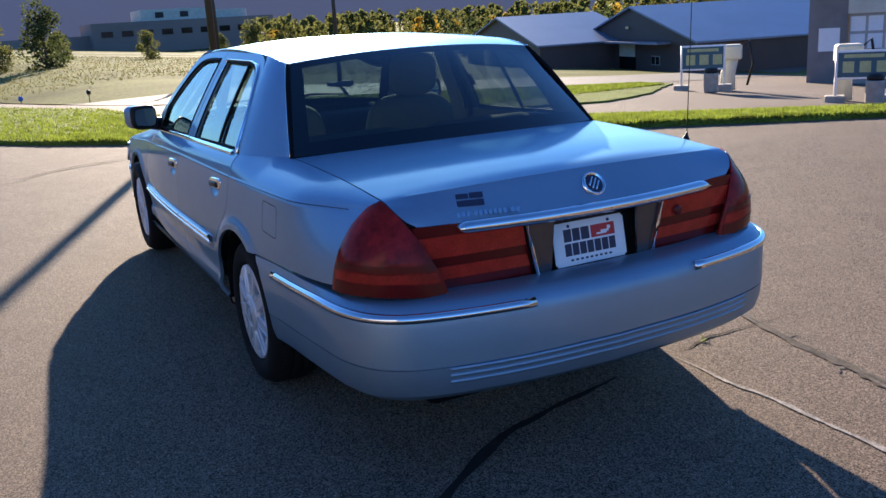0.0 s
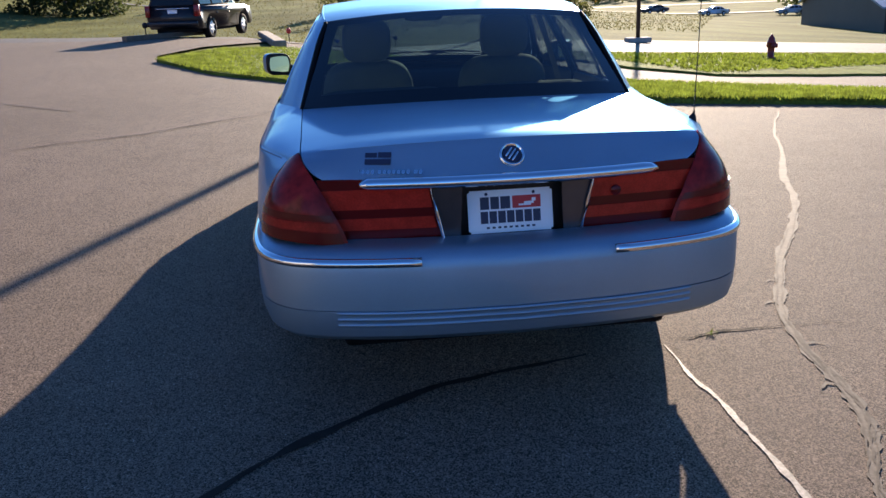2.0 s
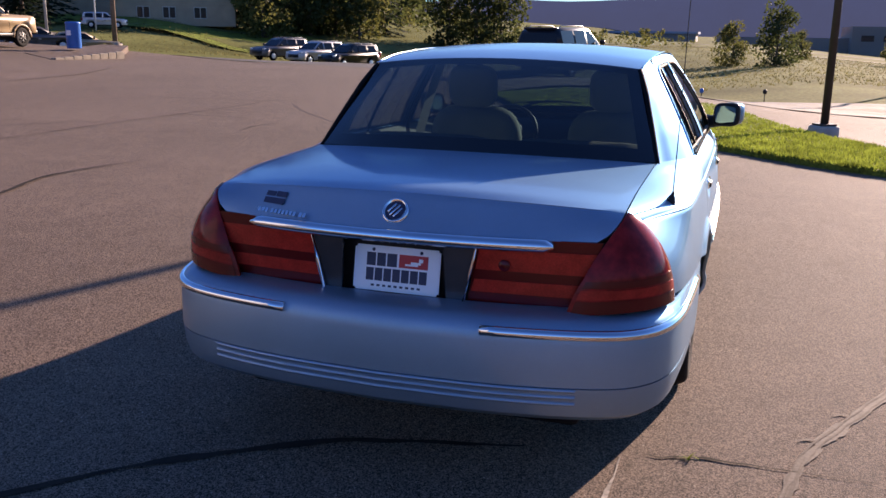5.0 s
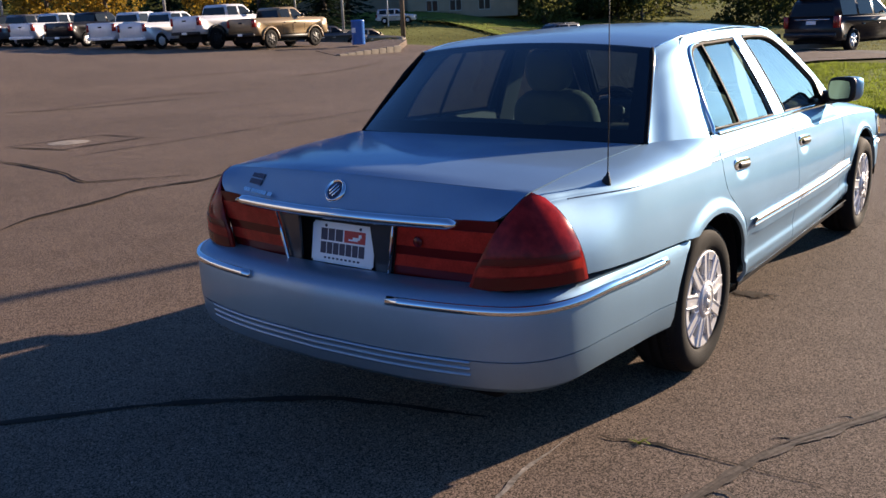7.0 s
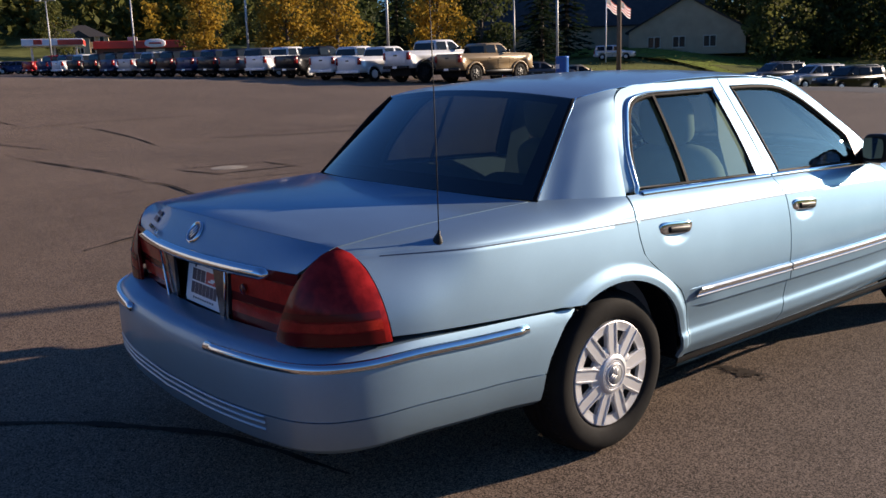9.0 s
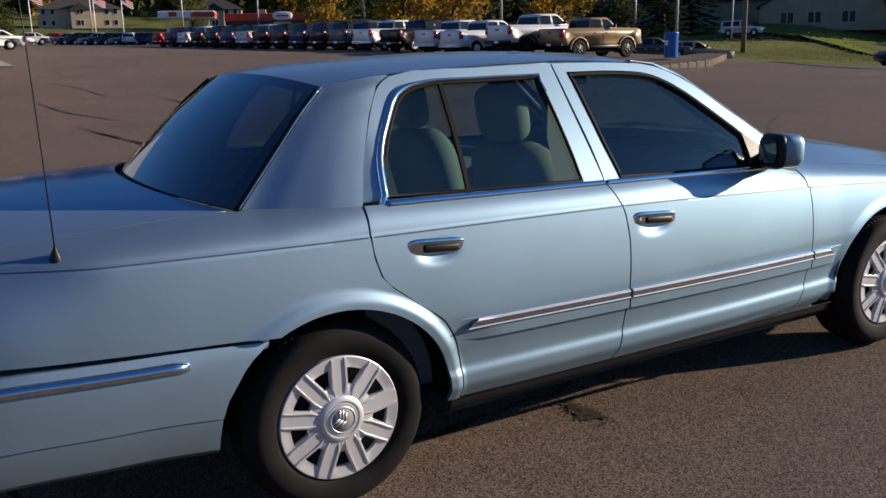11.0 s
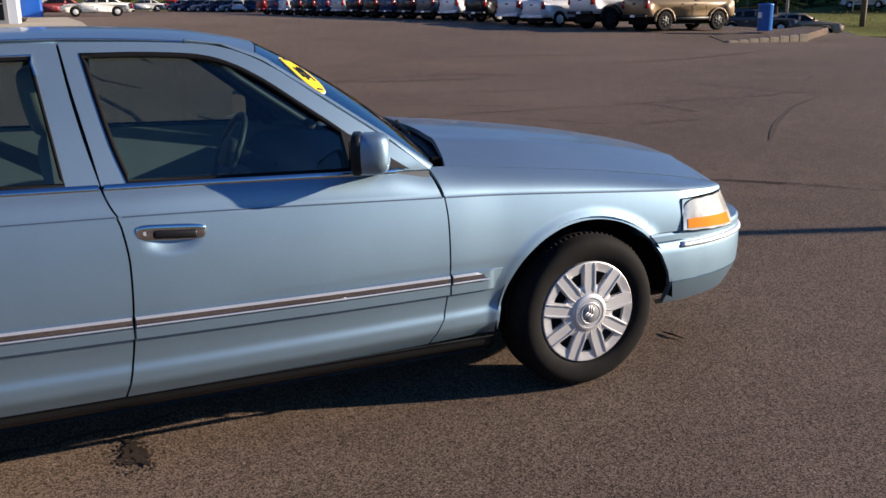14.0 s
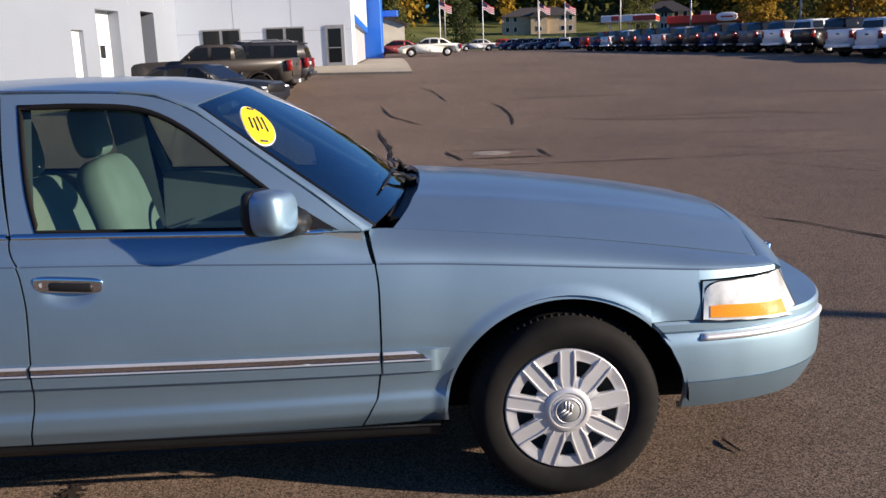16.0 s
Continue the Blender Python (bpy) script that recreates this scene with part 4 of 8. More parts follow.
for sx in (1, -1):
    along(rear_path, lambda p: p.x > 0.30 and p.y < -1.93, [(-0.016, 0.632), (-0.004, 0.636), (0.008, 0.626), (0.011, 0.616), (0.008, 0.606), (-0.004, 0.602)], sx, "chrome_strip", CHROME, rear_bumper, "chrome bumper strip")
    along(front_path, lambda p: p.x > 0.40 and p.y < 2.46 and p.y > 1.90, [(-0.03, 0.562), (-0.008, 0.562), (0.004, 0.554), (0.006, 0.546), (0.002, 0.538), (-0.03, 0.538)], sx, "bright_strip", SATIN, front_bumper, "satin bright bumper strip")
for k, z in enumerate((0.437, 0.415, 0.393)):
    bm = bmesh.new()
    rows = [(Vector((-o.x, o.y, o.z)), Vector((-a.x, a.y, a.z)), u) for o, a, u in rear_path[:0:-1] if o.x < 0.655] + [p for p in rear_path if p[0].x < 0.655]
    off = -0.003 - 0.0017 * k
    sweep(bm, rows, [(off - 0.008, z + 0.009), (off + 0.005, z + 0.006), (off + 0.005, z - 0.005), (off - 0.010, z - 0.009)])
    part("bumper_rib", bm, PAINT, rear_bumper)

# lamps and number plate at the back
def rear_y(x, z):
    return -2.728 + 0.035 * (x / 0.567) ** 2 + 0.05 * (0.885 - z)


bm = bmesh.new()
add_grid(bm, lambda u, v: (lambda x, z: (x, rear_y(x, z) + 0.06, z))(lerp(-0.70, 0.70, u), lerp(0.645, 0.875, v)), 20, 6)
part("lamp_panel", finish(bm, 0.01), BLACK, sedan, "dark panel behind the rear lamps")
bm = bmesh.new()
rows = []
for i in range(41):
    x = lerp(-0.528, 0.528, i / 40)
    e = 1.0 if 0 < i < 40 else 0.4
    y, zc = -2.744 + 0.08 * (x / 0.652) ** 2, 0.868
    rows.append((Vector((x, y, zc)), Vector((0, -1, 0)), Vector((0, 0, 1)) * e))
sweep(bm, rows, [(-0.03, 0.021), (0.004, 0.021), (0.020, 0.012), (0.026, -0.004), (0.016, -0.019), (-0.03, -0.021)], closed=True)
part("chrome_bar", bm, CHROME, lid, "chrome bar across the boot lid")


def lens_patch(name, material, parent, x0, x1, z0, z1, sx, off=0.0, label="", slant0=0.0, slant1=0.0):
    bm = bmesh.new()

    def f(u, v):
        z = lerp(z0, z1, v)
        x = lerp(x0 + slant0 * (1 - v), x1 + slant1 * (1 - v), u)
        return (x, rear_y(x, z) - off + 0.012, z)
    add_grid(bm, f, 10, 6, sx)
    bmesh.ops.recalc_face_normals(bm, faces=bm.faces[:])
    bm.normal_update()
    if sum(q.normal.y for q in bm.faces) > 0:
        bmesh.ops.reverse_faces(bm, faces=bm.faces[:])
    finish(bm, 0.012)
    return part(name, bm, material, parent, label)


LAMP_IN = hermite([(0.0, 0.576, -2.708, 0.655), (0.25, 0.602, -2.700, 0.728), (0.4, 0.624, -2.695, 0.770), (0.6, 0.650, -2.682, 0.825), (0.78, 0.679, -2.662, 0.877), (0.87, 0.697, -2.644, 0.906), (0.95, 0.722, -2.604, 0.947), (1.0, 0.731, -2.553, 0.966)])
LAMP_OUT = hermite([(k, *(lambda p: (p[0] + 0.001, p[1] - 0.004, p[2]))(on_side(tail_edge(z), z))) for k, z in ((0.0, 0.676), (0.25, 0.742), (0.4, 0.785), (0.6, 0.842), (0.78, 0.889), (0.87, 0.912))] + [(0.95, 0.764, -2.522, 0.946), (1.0, 0.733, -2.552, 0.966)])


def lamp_pt(u, v, lift=0.0):
    a, b = Vector(LAMP_IN(v)), Vector(LAMP_OUT(v))
    p = a.lerp(b, u)
    k = (4 * u * (1 - u)) ** 0.85 * lerp(0.088, 0.0, v ** 2.4) + lift
    return (p.x + 0.68 * k, p.y - 0.73 * k, p.z + 0.1 * k * (1 - v))


for sx in (1, -1):
    lamp = part("rear_lamp", orient((lambda b: (add_grid(b, lamp_pt, 26, 20, sx), b)[1])(bmesh.new()), sx), REDLENS, sedan, "deep red wraparound tail lamp")
    for v0, v1, m, lab in ((0.0, 0.15, DARKRED, "dark lens band"), (0.17, 0.28, MIDRED, "red reflector band"), (0.30, 0.38, DARKRED, "dark lens band")):
        bm = bmesh.new()
        add_grid(bm, lambda u, v: lamp_pt(lerp(0.02, 0.96, u), lerp(v0, v1, v), 0.0025), 24, 3, sx)
        part("lens_band", orient(bm, sx), m, lamp, lab)
    inner = lens_patch("inner_lamp", DARKRED, sedan, 0.295, 0.676, 0.652, 0.884, sx, 0.0, "red inner boot-lid lamp", -0.045, -0.077)
    lens_patch("lens_band", REDBAND, inner, 0.292, 0.664, 0.775, 0.846, sx, 0.004, "bright red reflector band", -0.012, -0.026)
    lens_patch("lens_band", REDBAND, inner, 0.277, 0.624, 0.700, 0.742, sx, 0.004, "bright red reflector band", -0.012, -0.015)
    backup = lens_patch("reversing_lamp", SMOKED, sedan, 0.175, 0.288, 0.660, 0.855, sx, 0.012, "smoked reversing lamp", 0.010, -0.042)
    bm = bmesh.new()
    tube(bm, [(sx * 0.185, rear_y(0.18, 0.857) - 0.010, 0.857), (sx * 0.288, rear_y(0.29, 0.855) - 0.010, 0.855), (sx * 0.268, rear_y(0.27, 0.76) - 0.012, 0.76), (sx * 0.246, rear_y(0.25, 0.662) - 0.012, 0.662), (sx * 0.195, rear_y(0.2, 0.660) - 0.010, 0.660)], 0.0065, 8)
    part("chrome_bracket", bm, CHROME, backup, "chrome lamp surround")
bm = bmesh.new()
lathe(bm, [(0.0, 0.004), (0.017, 0.004), (0.019, 0.0)], 20, Matrix.Translation((0.375, rear_y(0.375, 0.79) - 0.001, 0.795)) @ pose(0, 0, 0, 90))
part("boot_lock", bm, DARKRED, sedan, "round boot lock")

PLATE_M = Matrix.Translation((0, -2.6815, 0.738)) @ pose(0, 0, 0, 90 - 10.7)
bm = bmesh.new()
box(bm, (-0.1525, -0.0762, -0.003), (0.1525, 0.0762, 0.0), 0.0, 1, PLATE_M)
bmesh.ops.bevel(bm, geom=[e for e in bm.edges if e.calc_length() < 0.01], offset=0.008, segments=3, affect="EDGES")
plate = part("dealer_plate", bm, WHITE, sedan, "white dealer plate with dark bars and a red badge", smooth=False)


def bars(parent, material, m, rects, name="lettering", t=0.0012):
    """Plain raised bars that stand for writing: (x0, y0, x1, y1) on a plane."""
    bm = bmesh.new()
    for r in rects:
        box(bm, (r[0], r[1], 0.0), (r[2], r[3], t), 0, 1, m)
    return part(name, bm, material, parent, smooth=False)


bars(plate, DARKINK, PLATE_M, [(-0.108, 0.008, -0.076, 0.052), (-0.071, 0.008, -0.040, 0.052), (-0.035, 0.008, 0.000, 0.052)] + [(-0.108 + 0.0315 * i, -0.042, -0.081 + 0.0315 * i, 0.001) for i in range(7)])
bars(plate, DARKINK, PLATE_M, [(-0.088 + 0.0205 * i, -0.061, -0.077 + 0.0205 * i, -0.054) for i in range(9)])
bars(plate, REDINK, PLATE_M, [(0.008, 0.008, 0.110, 0.052)], "red_badge")
bars(plate, WHITE, PLATE_M, [(0.03, 0.016, 0.075, 0.022), (0.05, 0.022, 0.085, 0.030), (0.078, 0.030, 0.092, 0.042)], "badge_stripe", 0.0018)
for x in (-0.085, 0.085):
    bm = bmesh.new()
    lathe(bm, [(0.0, 0.004), (0.005, 0.003), (0.006, 0.0)], 10, PLATE_M @ Matrix.Translation((x, 0.062, 0)))
    part("bolt", bm, DARKINK, plate)


def lid_frame(x, z):
    """A plane on the boot lid's back at (x, z)."""
    u = (0.994 - z) / 0.108
    s = x / lerp(0.724, 0.652, u)
    p = lid_face(u, (s + 1) / 2)
    return Matrix.Translation((x, p[1] - 0.0015, p[2] + 0.001)) @ pose(0, 0, 0, 90 - 36, 0, 32 * x)


EMB = lid_frame(0.004, 0.943)
bm = bmesh.new()
lathe(bm, [(0.0, 0.004), (0.036, 0.004), (0.038, 0.009), (0.042, 0.009), (0.046, 0.0)], 40, EMB)
emblem = part("emblem", bm, CHROME, lid, "round chrome emblem")
bm = bmesh.new()
lathe(bm, [(0.0, 0.0055), (0.033, 0.0055)], 32, EMB)
part("emblem_face", bm, DARKINK, emblem)
for i in range(3):
    bm = bmesh.new()
    box(bm, (-0.017 + 0.0135 * i, -0.024 + 0.004 * abs(i - 1), 0.0055), (-0.0105 + 0.0135 * i, 0.024 - 0.004 * abs(i - 1), 0.0085), 0.001, 1, EMB @ Matrix.Rotation(radians(-38), 4, "Z"))
    part("emblem_line", bm, CHROME, emblem)
STK = lid_frame(-0.458, 0.955)
bars(lid, DARKINK, STK, [(-0.046, 0.004, -0.004, 0.022), (-0.046, -0.024, 0.046, -0.002)], "dealer_sticker")
bars(lid, DARKINK, STK, [(0.0, 0.004, 0.046, 0.024)], "sticker_badge")
BDG = lid_frame(-0.435, 0.908)
for rect in [(-0.118 + 0.0165 * i, -0.008, -0.106 + 0.0165 * i, 0.008) for i in range(5)] + [(-0.027 + 0.0165 * i, -0.008, -0.015 + 0.0165 * i, 0.008) for i in range(7)] + [(0.098, -0.008, 0.112, 0.008), (0.116, -0.008, 0.128, 0.008)]:
    bars(lid, CHROME, BDG, [rect], "badge_bar", 0.003)

# aerial on the rear wing
AER = Vector((0.838, -2.235, 0.945))
bm = bmesh.new()
lathe(bm, [(0.020, -0.012), (0.020, 0.0), (0.013, 0.022), (0.006, 0.034), (0.004, 0.045), (0.0, 0.046)], 16, Matrix.Translation(AER) @ pose(0, 0, 0, 0, 12, 0))
aerial = part("aerial", bm, BLACK, sedan, "black whip aerial")
bm = bmesh.new()
tube(bm, [AER + Vector((0.008, 0, 0.04)), AER + Vector((0.013, -0.004, 0.28)), AER + Vector((0.016, -0.01, 0.56)), AER + Vector((0.020, -0.018, 0.80))], [0.0022, 0.002, 0.0018, 0.0016], 6)
part("mast", bm, BLACK, aerial)

# headlamps and grille
HL = {"bl": (0.912, 1.908, 0.612), "tl": (0.893, 1.915, 0.738), "tr": (0.752, 2.222, 0.737), "br": (0.775, 2.292, 0.582)}
for sx in (1, -1):
    def hl(u, v, lift=0.0):
        a, b = Vector(HL["bl"]).lerp(Vector(HL["tl"]), v), Vector(HL["br"]).lerp(Vector(HL["tr"]), v)
        p = a.lerp(b, u)
        k = 4 * u * (1 - u) * 0.045 + lift
        r = max(0.0, 1 - u / 0.16)
        return (p.x + 0.75 * k, p.y + 0.55 * k, p.z - 0.045 * v * (1 - math.sqrt(max(0.0, 1 - r * r))))
    bm = bmesh.new()
    add_grid(bm, hl, 32, 10, sx)
    filler = bmesh.new()
    add_grid(filler, lambda u, v: (lambda p: (p.x - 0.004, p.y - 0.002, p.z))(Vector(HL["bl"]).lerp(Vector(HL["tl"]), v).lerp(Vector(HL["br"]).lerp(Vector(HL["tr"]), v), u) + Vector((0.75, 0.55, 0)) * (4 * u * (1 - u) * 0.045)), 12, 6, sx)
    head = part("headlamp", orient(bm, sx), CLEARLENS, sedan, "clear wraparound headlamp")
    bm = bmesh.new()
    add_grid(bm, lambda u, v: hl(lerp(0.05, 0.80, u), lerp(0.08, 0.40, v), 0.003), 16, 4, sx)
    part("lamp_housing", orient(filler, sx), PAINT, head)
    part("turn_signal", orient(bm, sx), AMBER, head, "amber turn signal")
    bm = bmesh.new()
    loop = [hl(u, 0) for u in (0, .25, .5, .75, 1)] + [hl(1, v) for v in (.5, 1)] + [hl(u, 1) for u in (.75, .5, .25, .16, .12, .08, .05, .02, 0)] + [hl(0, .5), hl(0, 0)]
    tube(bm, [(p[0] * sx, p[1], p[2]) for p in loop], 0.0022, 6)
    part("lamp_seal", bm, GAPBLACK, head)
    bm = bmesh.new()
    add_grid(bm, lambda u, v: (lambda p: (lerp(p.x, 0.36, u), lerp(p.y, 2.335 + 0.02 * (1 - v), u ** 0.8), lerp(p.z, lerp(0.60, 0.745, v), u)))(Vector(HL["br"]).lerp(Vector(HL["tr"]), v)), 8, 4, sx)
    part("headlamp_front", orient(bm, sx), CLEARLENS, head)
bm = bmesh.new()
for i in range(19):
    x = lerp(-0.34, 0.34, i / 18)
    box(bm, (x - 0.006, 2.335, 0.60), (x + 0.006, 2.365, 0.735), 0.003, 1)
grille = part("grille", bm, CHROME, sedan, "chrome vertical-bar grille")
bm = bmesh.new()
box(bm, (-0.36, 2.295, 0.59), (0.36, 2.33, 0.74))
part("grille_back", bm, BLACK, grille)
bm = bmesh.new()
tube(bm, [(-0.36, 2.345, 0.60), (-0.36, 2.320, 0.738), (0, 2.345, 0.748), (0.36, 2.320, 0.738), (0.36, 2.345, 0.60)], 0.010, 10)
part("grille_rim", bm, CHROME, grille)

# wheels
def hubcap_mesh():
    """Nine spokes, each of two parallel raised ribs, with a window between neighbours, and a flat round centre."""
    bm = bmesh.new()
    offs = [0.0, 0.010, 0.0195, 0.0210, 0.0225, 0.0250, 0.0272, 0.0300]
    radii = [0.074, 0.080, 0.088, 0.098, 0.107, 0.116, 0.126, 0.138, 0.150, 0.162, 0.171, 0.175, 0.186, 0.198, 0.206]
    n_half = len(offs) + 4

    def height(r, d, rim_side):
        out = smoothstep(0.075, 0.10, r)
        z = 0.010 - 0.004 * smoothstep(0.06, 0.20, r)
        if rim_side > 0:                                  # between the spokes
            return z - 0.005 * smoothstep(0.085, 0.12, r) + 0.004 * smoothstep(0.176, 0.206, r)
        if d < 0.020:
            return z - 0.0012 * out
        if 0.0205 <= d <= 0.0255:
            return z + 0.0034 * out * (1 - smoothstep(0.200, 0.206, r))
        return z - 0.002 * out
    rings = []
    for r in radii:
        row = []
        for k in range(9):
            half = []
            a = [math.degrees(math.asin(min(0.95, d / r))) for d in offs]
            top = min(a[-1], 15.5)
            for j, d in enumerate(offs):
                half.append((a[j] * top / a[-1], height(r, d, 0)))
            for j in range(1, 5):
                half.append((lerp(top, 20.0, j / 4), height(r, 0.03, 1)))
            full = [(-q, h) for q, h in half[:0:-1]] + half[:-1]
            row += [bm.verts.new((r * math.cos(radians(40 * k + q)), r * math.sin(radians(40 * k + q)), h)) for q, h in full]
        rings.append(row)
    n = len(rings[0])
    per = n // 9
    for i in range(len(radii) - 1):
        for c in range(n):
            j = c % per
            side = abs(j - (n_half - 1)) + (0 if j < n_half - 1 else 1)
            window = side > len(offs) - 1 and 0.115 < radii[i] and radii[i + 1] < 0.172
            if not window:
                bm.faces.new((rings[i][c], rings[i][(c + 1) % n], rings[i + 1][(c + 1) % n], rings[i + 1][c]))
    bm.normal_update()
    rim = [e for e in bm.edges if e.is_boundary and 0.11 < e.verts[0].co.to_2d().length < 0.18]
    got = bmesh.ops.extrude_edge_only(bm, edges=rim)["geom"]
    for v in got:
        if isinstance(v, bmesh.types.BMVert):
            v.co.z -= 0.016
    lathe(bm, [(0.2055, 0.0055), (0.2085, 0.004), (0.2105, -0.002), (0.2105, -0.012)], 90)
    lathe(bm, [(0.0, 0.0205), (0.044, 0.0205), (0.046, 0.0190), (0.054, 0.0190), (0.056, 0.0160), (0.060, 0.0160), (0.062, 0.0195), (0.070, 0.0185), (0.077, 0.0140), (0.081, 0.004)], 60)
    bm.normal_update()
    for e in bm.edges:
        e.smooth = e.calc_face_angle(0) < 0.5
    return bm


def wheel(x, y):
    out = 1 if x > 0 else -1
    m = Matrix.Translation((x, y, HUBZ)) @ pose(0, 0, 0, 0, 90 * out, 0) @ pose(0, 0, 0, 0, 0, 180)
    R, w = 0.326, 0.215
    bm = bmesh.new()
    lathe(bm, [(0.212, -0.012), (0.218, 0.004), (0.228, 0.010), (0.250, 0.016), (0.272, 0.017), (0.290, 0.012), (0.302, 0.003), (0.311, -0.012), (0.318, -0.032), (0.3235, -0.052), (R, -0.070), (0.322, -0.072), (0.322, -0.078), (R, -0.080), (R, -0.112), (0.322, -0.114), (0.322, -0.120), (R, -0.122), (0.323, -0.165), (0.314, -0.19), (0.29, -0.216), (0.22, -0.20), (0.21, -0.18)], 72, m)
    # lettering ridges and tread blocks on the shoulder
    for i in range(84):
        a = 2 * math.pi * i / 84
        box(bm, (0.306, -0.0048, -0.052), (0.3215, 0.0048, -0.028), 0, 1, m @ Matrix.Rotation(a, 4, "Z"))
    bmesh.ops.recalc_face_normals(bm, faces=bm.faces[:])
    w_ob = part("wheel", bm, TYRE, sedan, "black tyre on a silver nine-slot hubcap")
    bm = hubcap_mesh()
    bmesh.ops.recalc_face_normals(bm, faces=bm.faces[:])
    bmesh.ops.transform(bm, matrix=m, verts=bm.verts[:])
    part("hubcap", bm, SILVER, w_ob, "silver hubcap")
    bm = bmesh.new()
    lathe(bm, [(0.0, 0.0222), (0.041, 0.0222), (0.042, 0.0203)], 36, m)
    part("hub_emblem", bm, GREYTRIM, w_ob, "grey round hub emblem")
    for i in range(3):
        bm = bmesh.new()
        for turn in (28, -28):
            box(bm, (0.0, -0.0027, 0.0220), (0.034 if i == 1 else 0.029, 0.0027, 0.0236), 0, 1, m @ Matrix.Rotation(radians(150), 4, "Z") @ Matrix.Translation((0, 0.012 - 0.012 * i, 0)) @ Matrix.Rotation(radians(180 - turn if turn < 0 else -turn), 4, "Z"))
        part("emblem_line", bm, SILVER, w_ob)
    bm = bmesh.new()
    lathe(bm, [(0.0405, 0.0225), (0.0415, 0.0236), (0.0435, 0.0236), (0.0445, 0.0215)], 40, m)
    part("emblem_ring", bm, SILVER, w_ob)
    bm = bmesh.new()
    lathe(bm, [(0.0, -0.06), (0.19, -0.055), (0.21, -0.03), (0.213, -0.012)], 48, m)
    part("rim", bm, DARKTRIM, w_ob, "dark steel rim behind the hubcap")


for x, y in ((0.912, -AXLE), (0.912, AXLE), (-0.912, -AXLE), (-0.912, AXLE)):
    wheel(x, y)

# wheel wells, sills, underside
for sx in (1, -1):
    for yc, h in ((-AXLE, 0.362), (AXLE, 0.370)):
        bm = bmesh.new()
        prof = [arch_pt(yc, h + 0.012, a) for a in range(-20 if yc < 0 else -2, 201, 7)]
        rows = [[bm.verts.new((x * sx, yc + (p[0] - yc) * 1.03, p[1])) for p in prof] for x in (0.915, 0.80, 0.62)]
        for a, b in zip(rows, rows[1:]):
            for i in range(len(prof) - 1):
                bm.faces.new((a[i], a[i + 1], b[i + 1], b[i]))
        bm.faces.new(rows[-1])
        bmesh.ops.recalc_face_normals(bm, faces=bm.faces[:])
        part("wheel_well", bm, GAPBLACK, sedan, "black wheel-arch liner")
    bm = bmesh.new()
    add_grid(bm, lambda u, v: (0.912 - 0.012 * v - 0.11 * max(0.0, v - 0.5), lerp(-1.04, 1.03, u), lerp(0.296, 0.222, v)), 8, 6, sx)
    part("sill", finish(bm, 0.01), BLACK, sedan, "black plastic sill")
bm = bmesh.new()
box(bm, (-0.62, -2.60, 0.225), (0.62, 2.2, 0.32), 0.03)
part("underbody", bm, GAPBLACK, sedan, "black underbody")

# cabin
bm = bmesh.new()
add_grid(bm, lambda u, v: (lerp(-0.86, 0.86, v), lerp(-1.75, 1.0, u), 0.31), 4, 4)
part("cabin_floor", bm, DARKTRIM, sedan, "dark cabin floor")
bm = bmesh.new()
add_grid(bm, lambda u, v: (lambda p: (p[0] * 0.97, lerp(p[1], -0.5, 0.03), p[2] - 0.028))(roof_pt(u, v)), 20, 16)
part("headliner", bm, CLOTH, sedan, "light grey headliner")
for sx in (1, -1):
    for y0, y1 in ((-1.30, -0.34), (-0.28, 0.80)):
        bm = bmesh.new()
        add_grid(bm, lambda u, v: (lerp(0.80, 0.855, v) - 0.02 * math.sin(math.pi * v), lerp(y0, y1, u), lerp(0.32, edge_z(lerp(y0, y1, u)) - 0.002, v)), 8, 8, sx)
        dc = part("door_card", bm, GREYTRIM, sedan, "grey door trim panel")
        bm = bmesh.new()
        box(bm, (0.72 if sx > 0 else -0.81, y0 + 0.12, 0.66), (0.81 if sx > 0 else -0.72, y1 - 0.12, 0.72), 0.02)
        part("armrest", bm, CLOTH, dc)
    bm = bmesh.new()
    add_grid(bm, lambda u, v: (lambda p: (p[0] - 0.03, p[1], p[2] - 0.01))(Vector(C_DOOR(v)).lerp(Vector(C_GLASS(v)), u)), 6, 8, sx)
    part("pillar_trim", bm, GREYTRIM, sedan, "grey pillar trim")
    bm = bmesh.new()
    add_grid(bm, lambda u, v: (green_x(-0.36, lerp(0.9, 1.41, v)) - 0.035, lerp(-0.43, -0.27, u) - 0.03 * v, lerp(0.5, 1.41, v)), 3, 8, sx)
    part("door_pillar_trim", bm, GREYTRIM, sedan, "grey centre pillar trim")
    bm = bmesh.new()
    tube(bm, [(sx * (p[0] - 0.045), p[1] - 0.03, p[2] - 0.02) for p in (A_GLASS(u) for u in (0.3, 0.5, 0.7, 0.9, 1.0))], 0.020, 10)
    part("windscreen_pillar_trim", bm, DARKTRIM, sedan, "dark pillar trim")


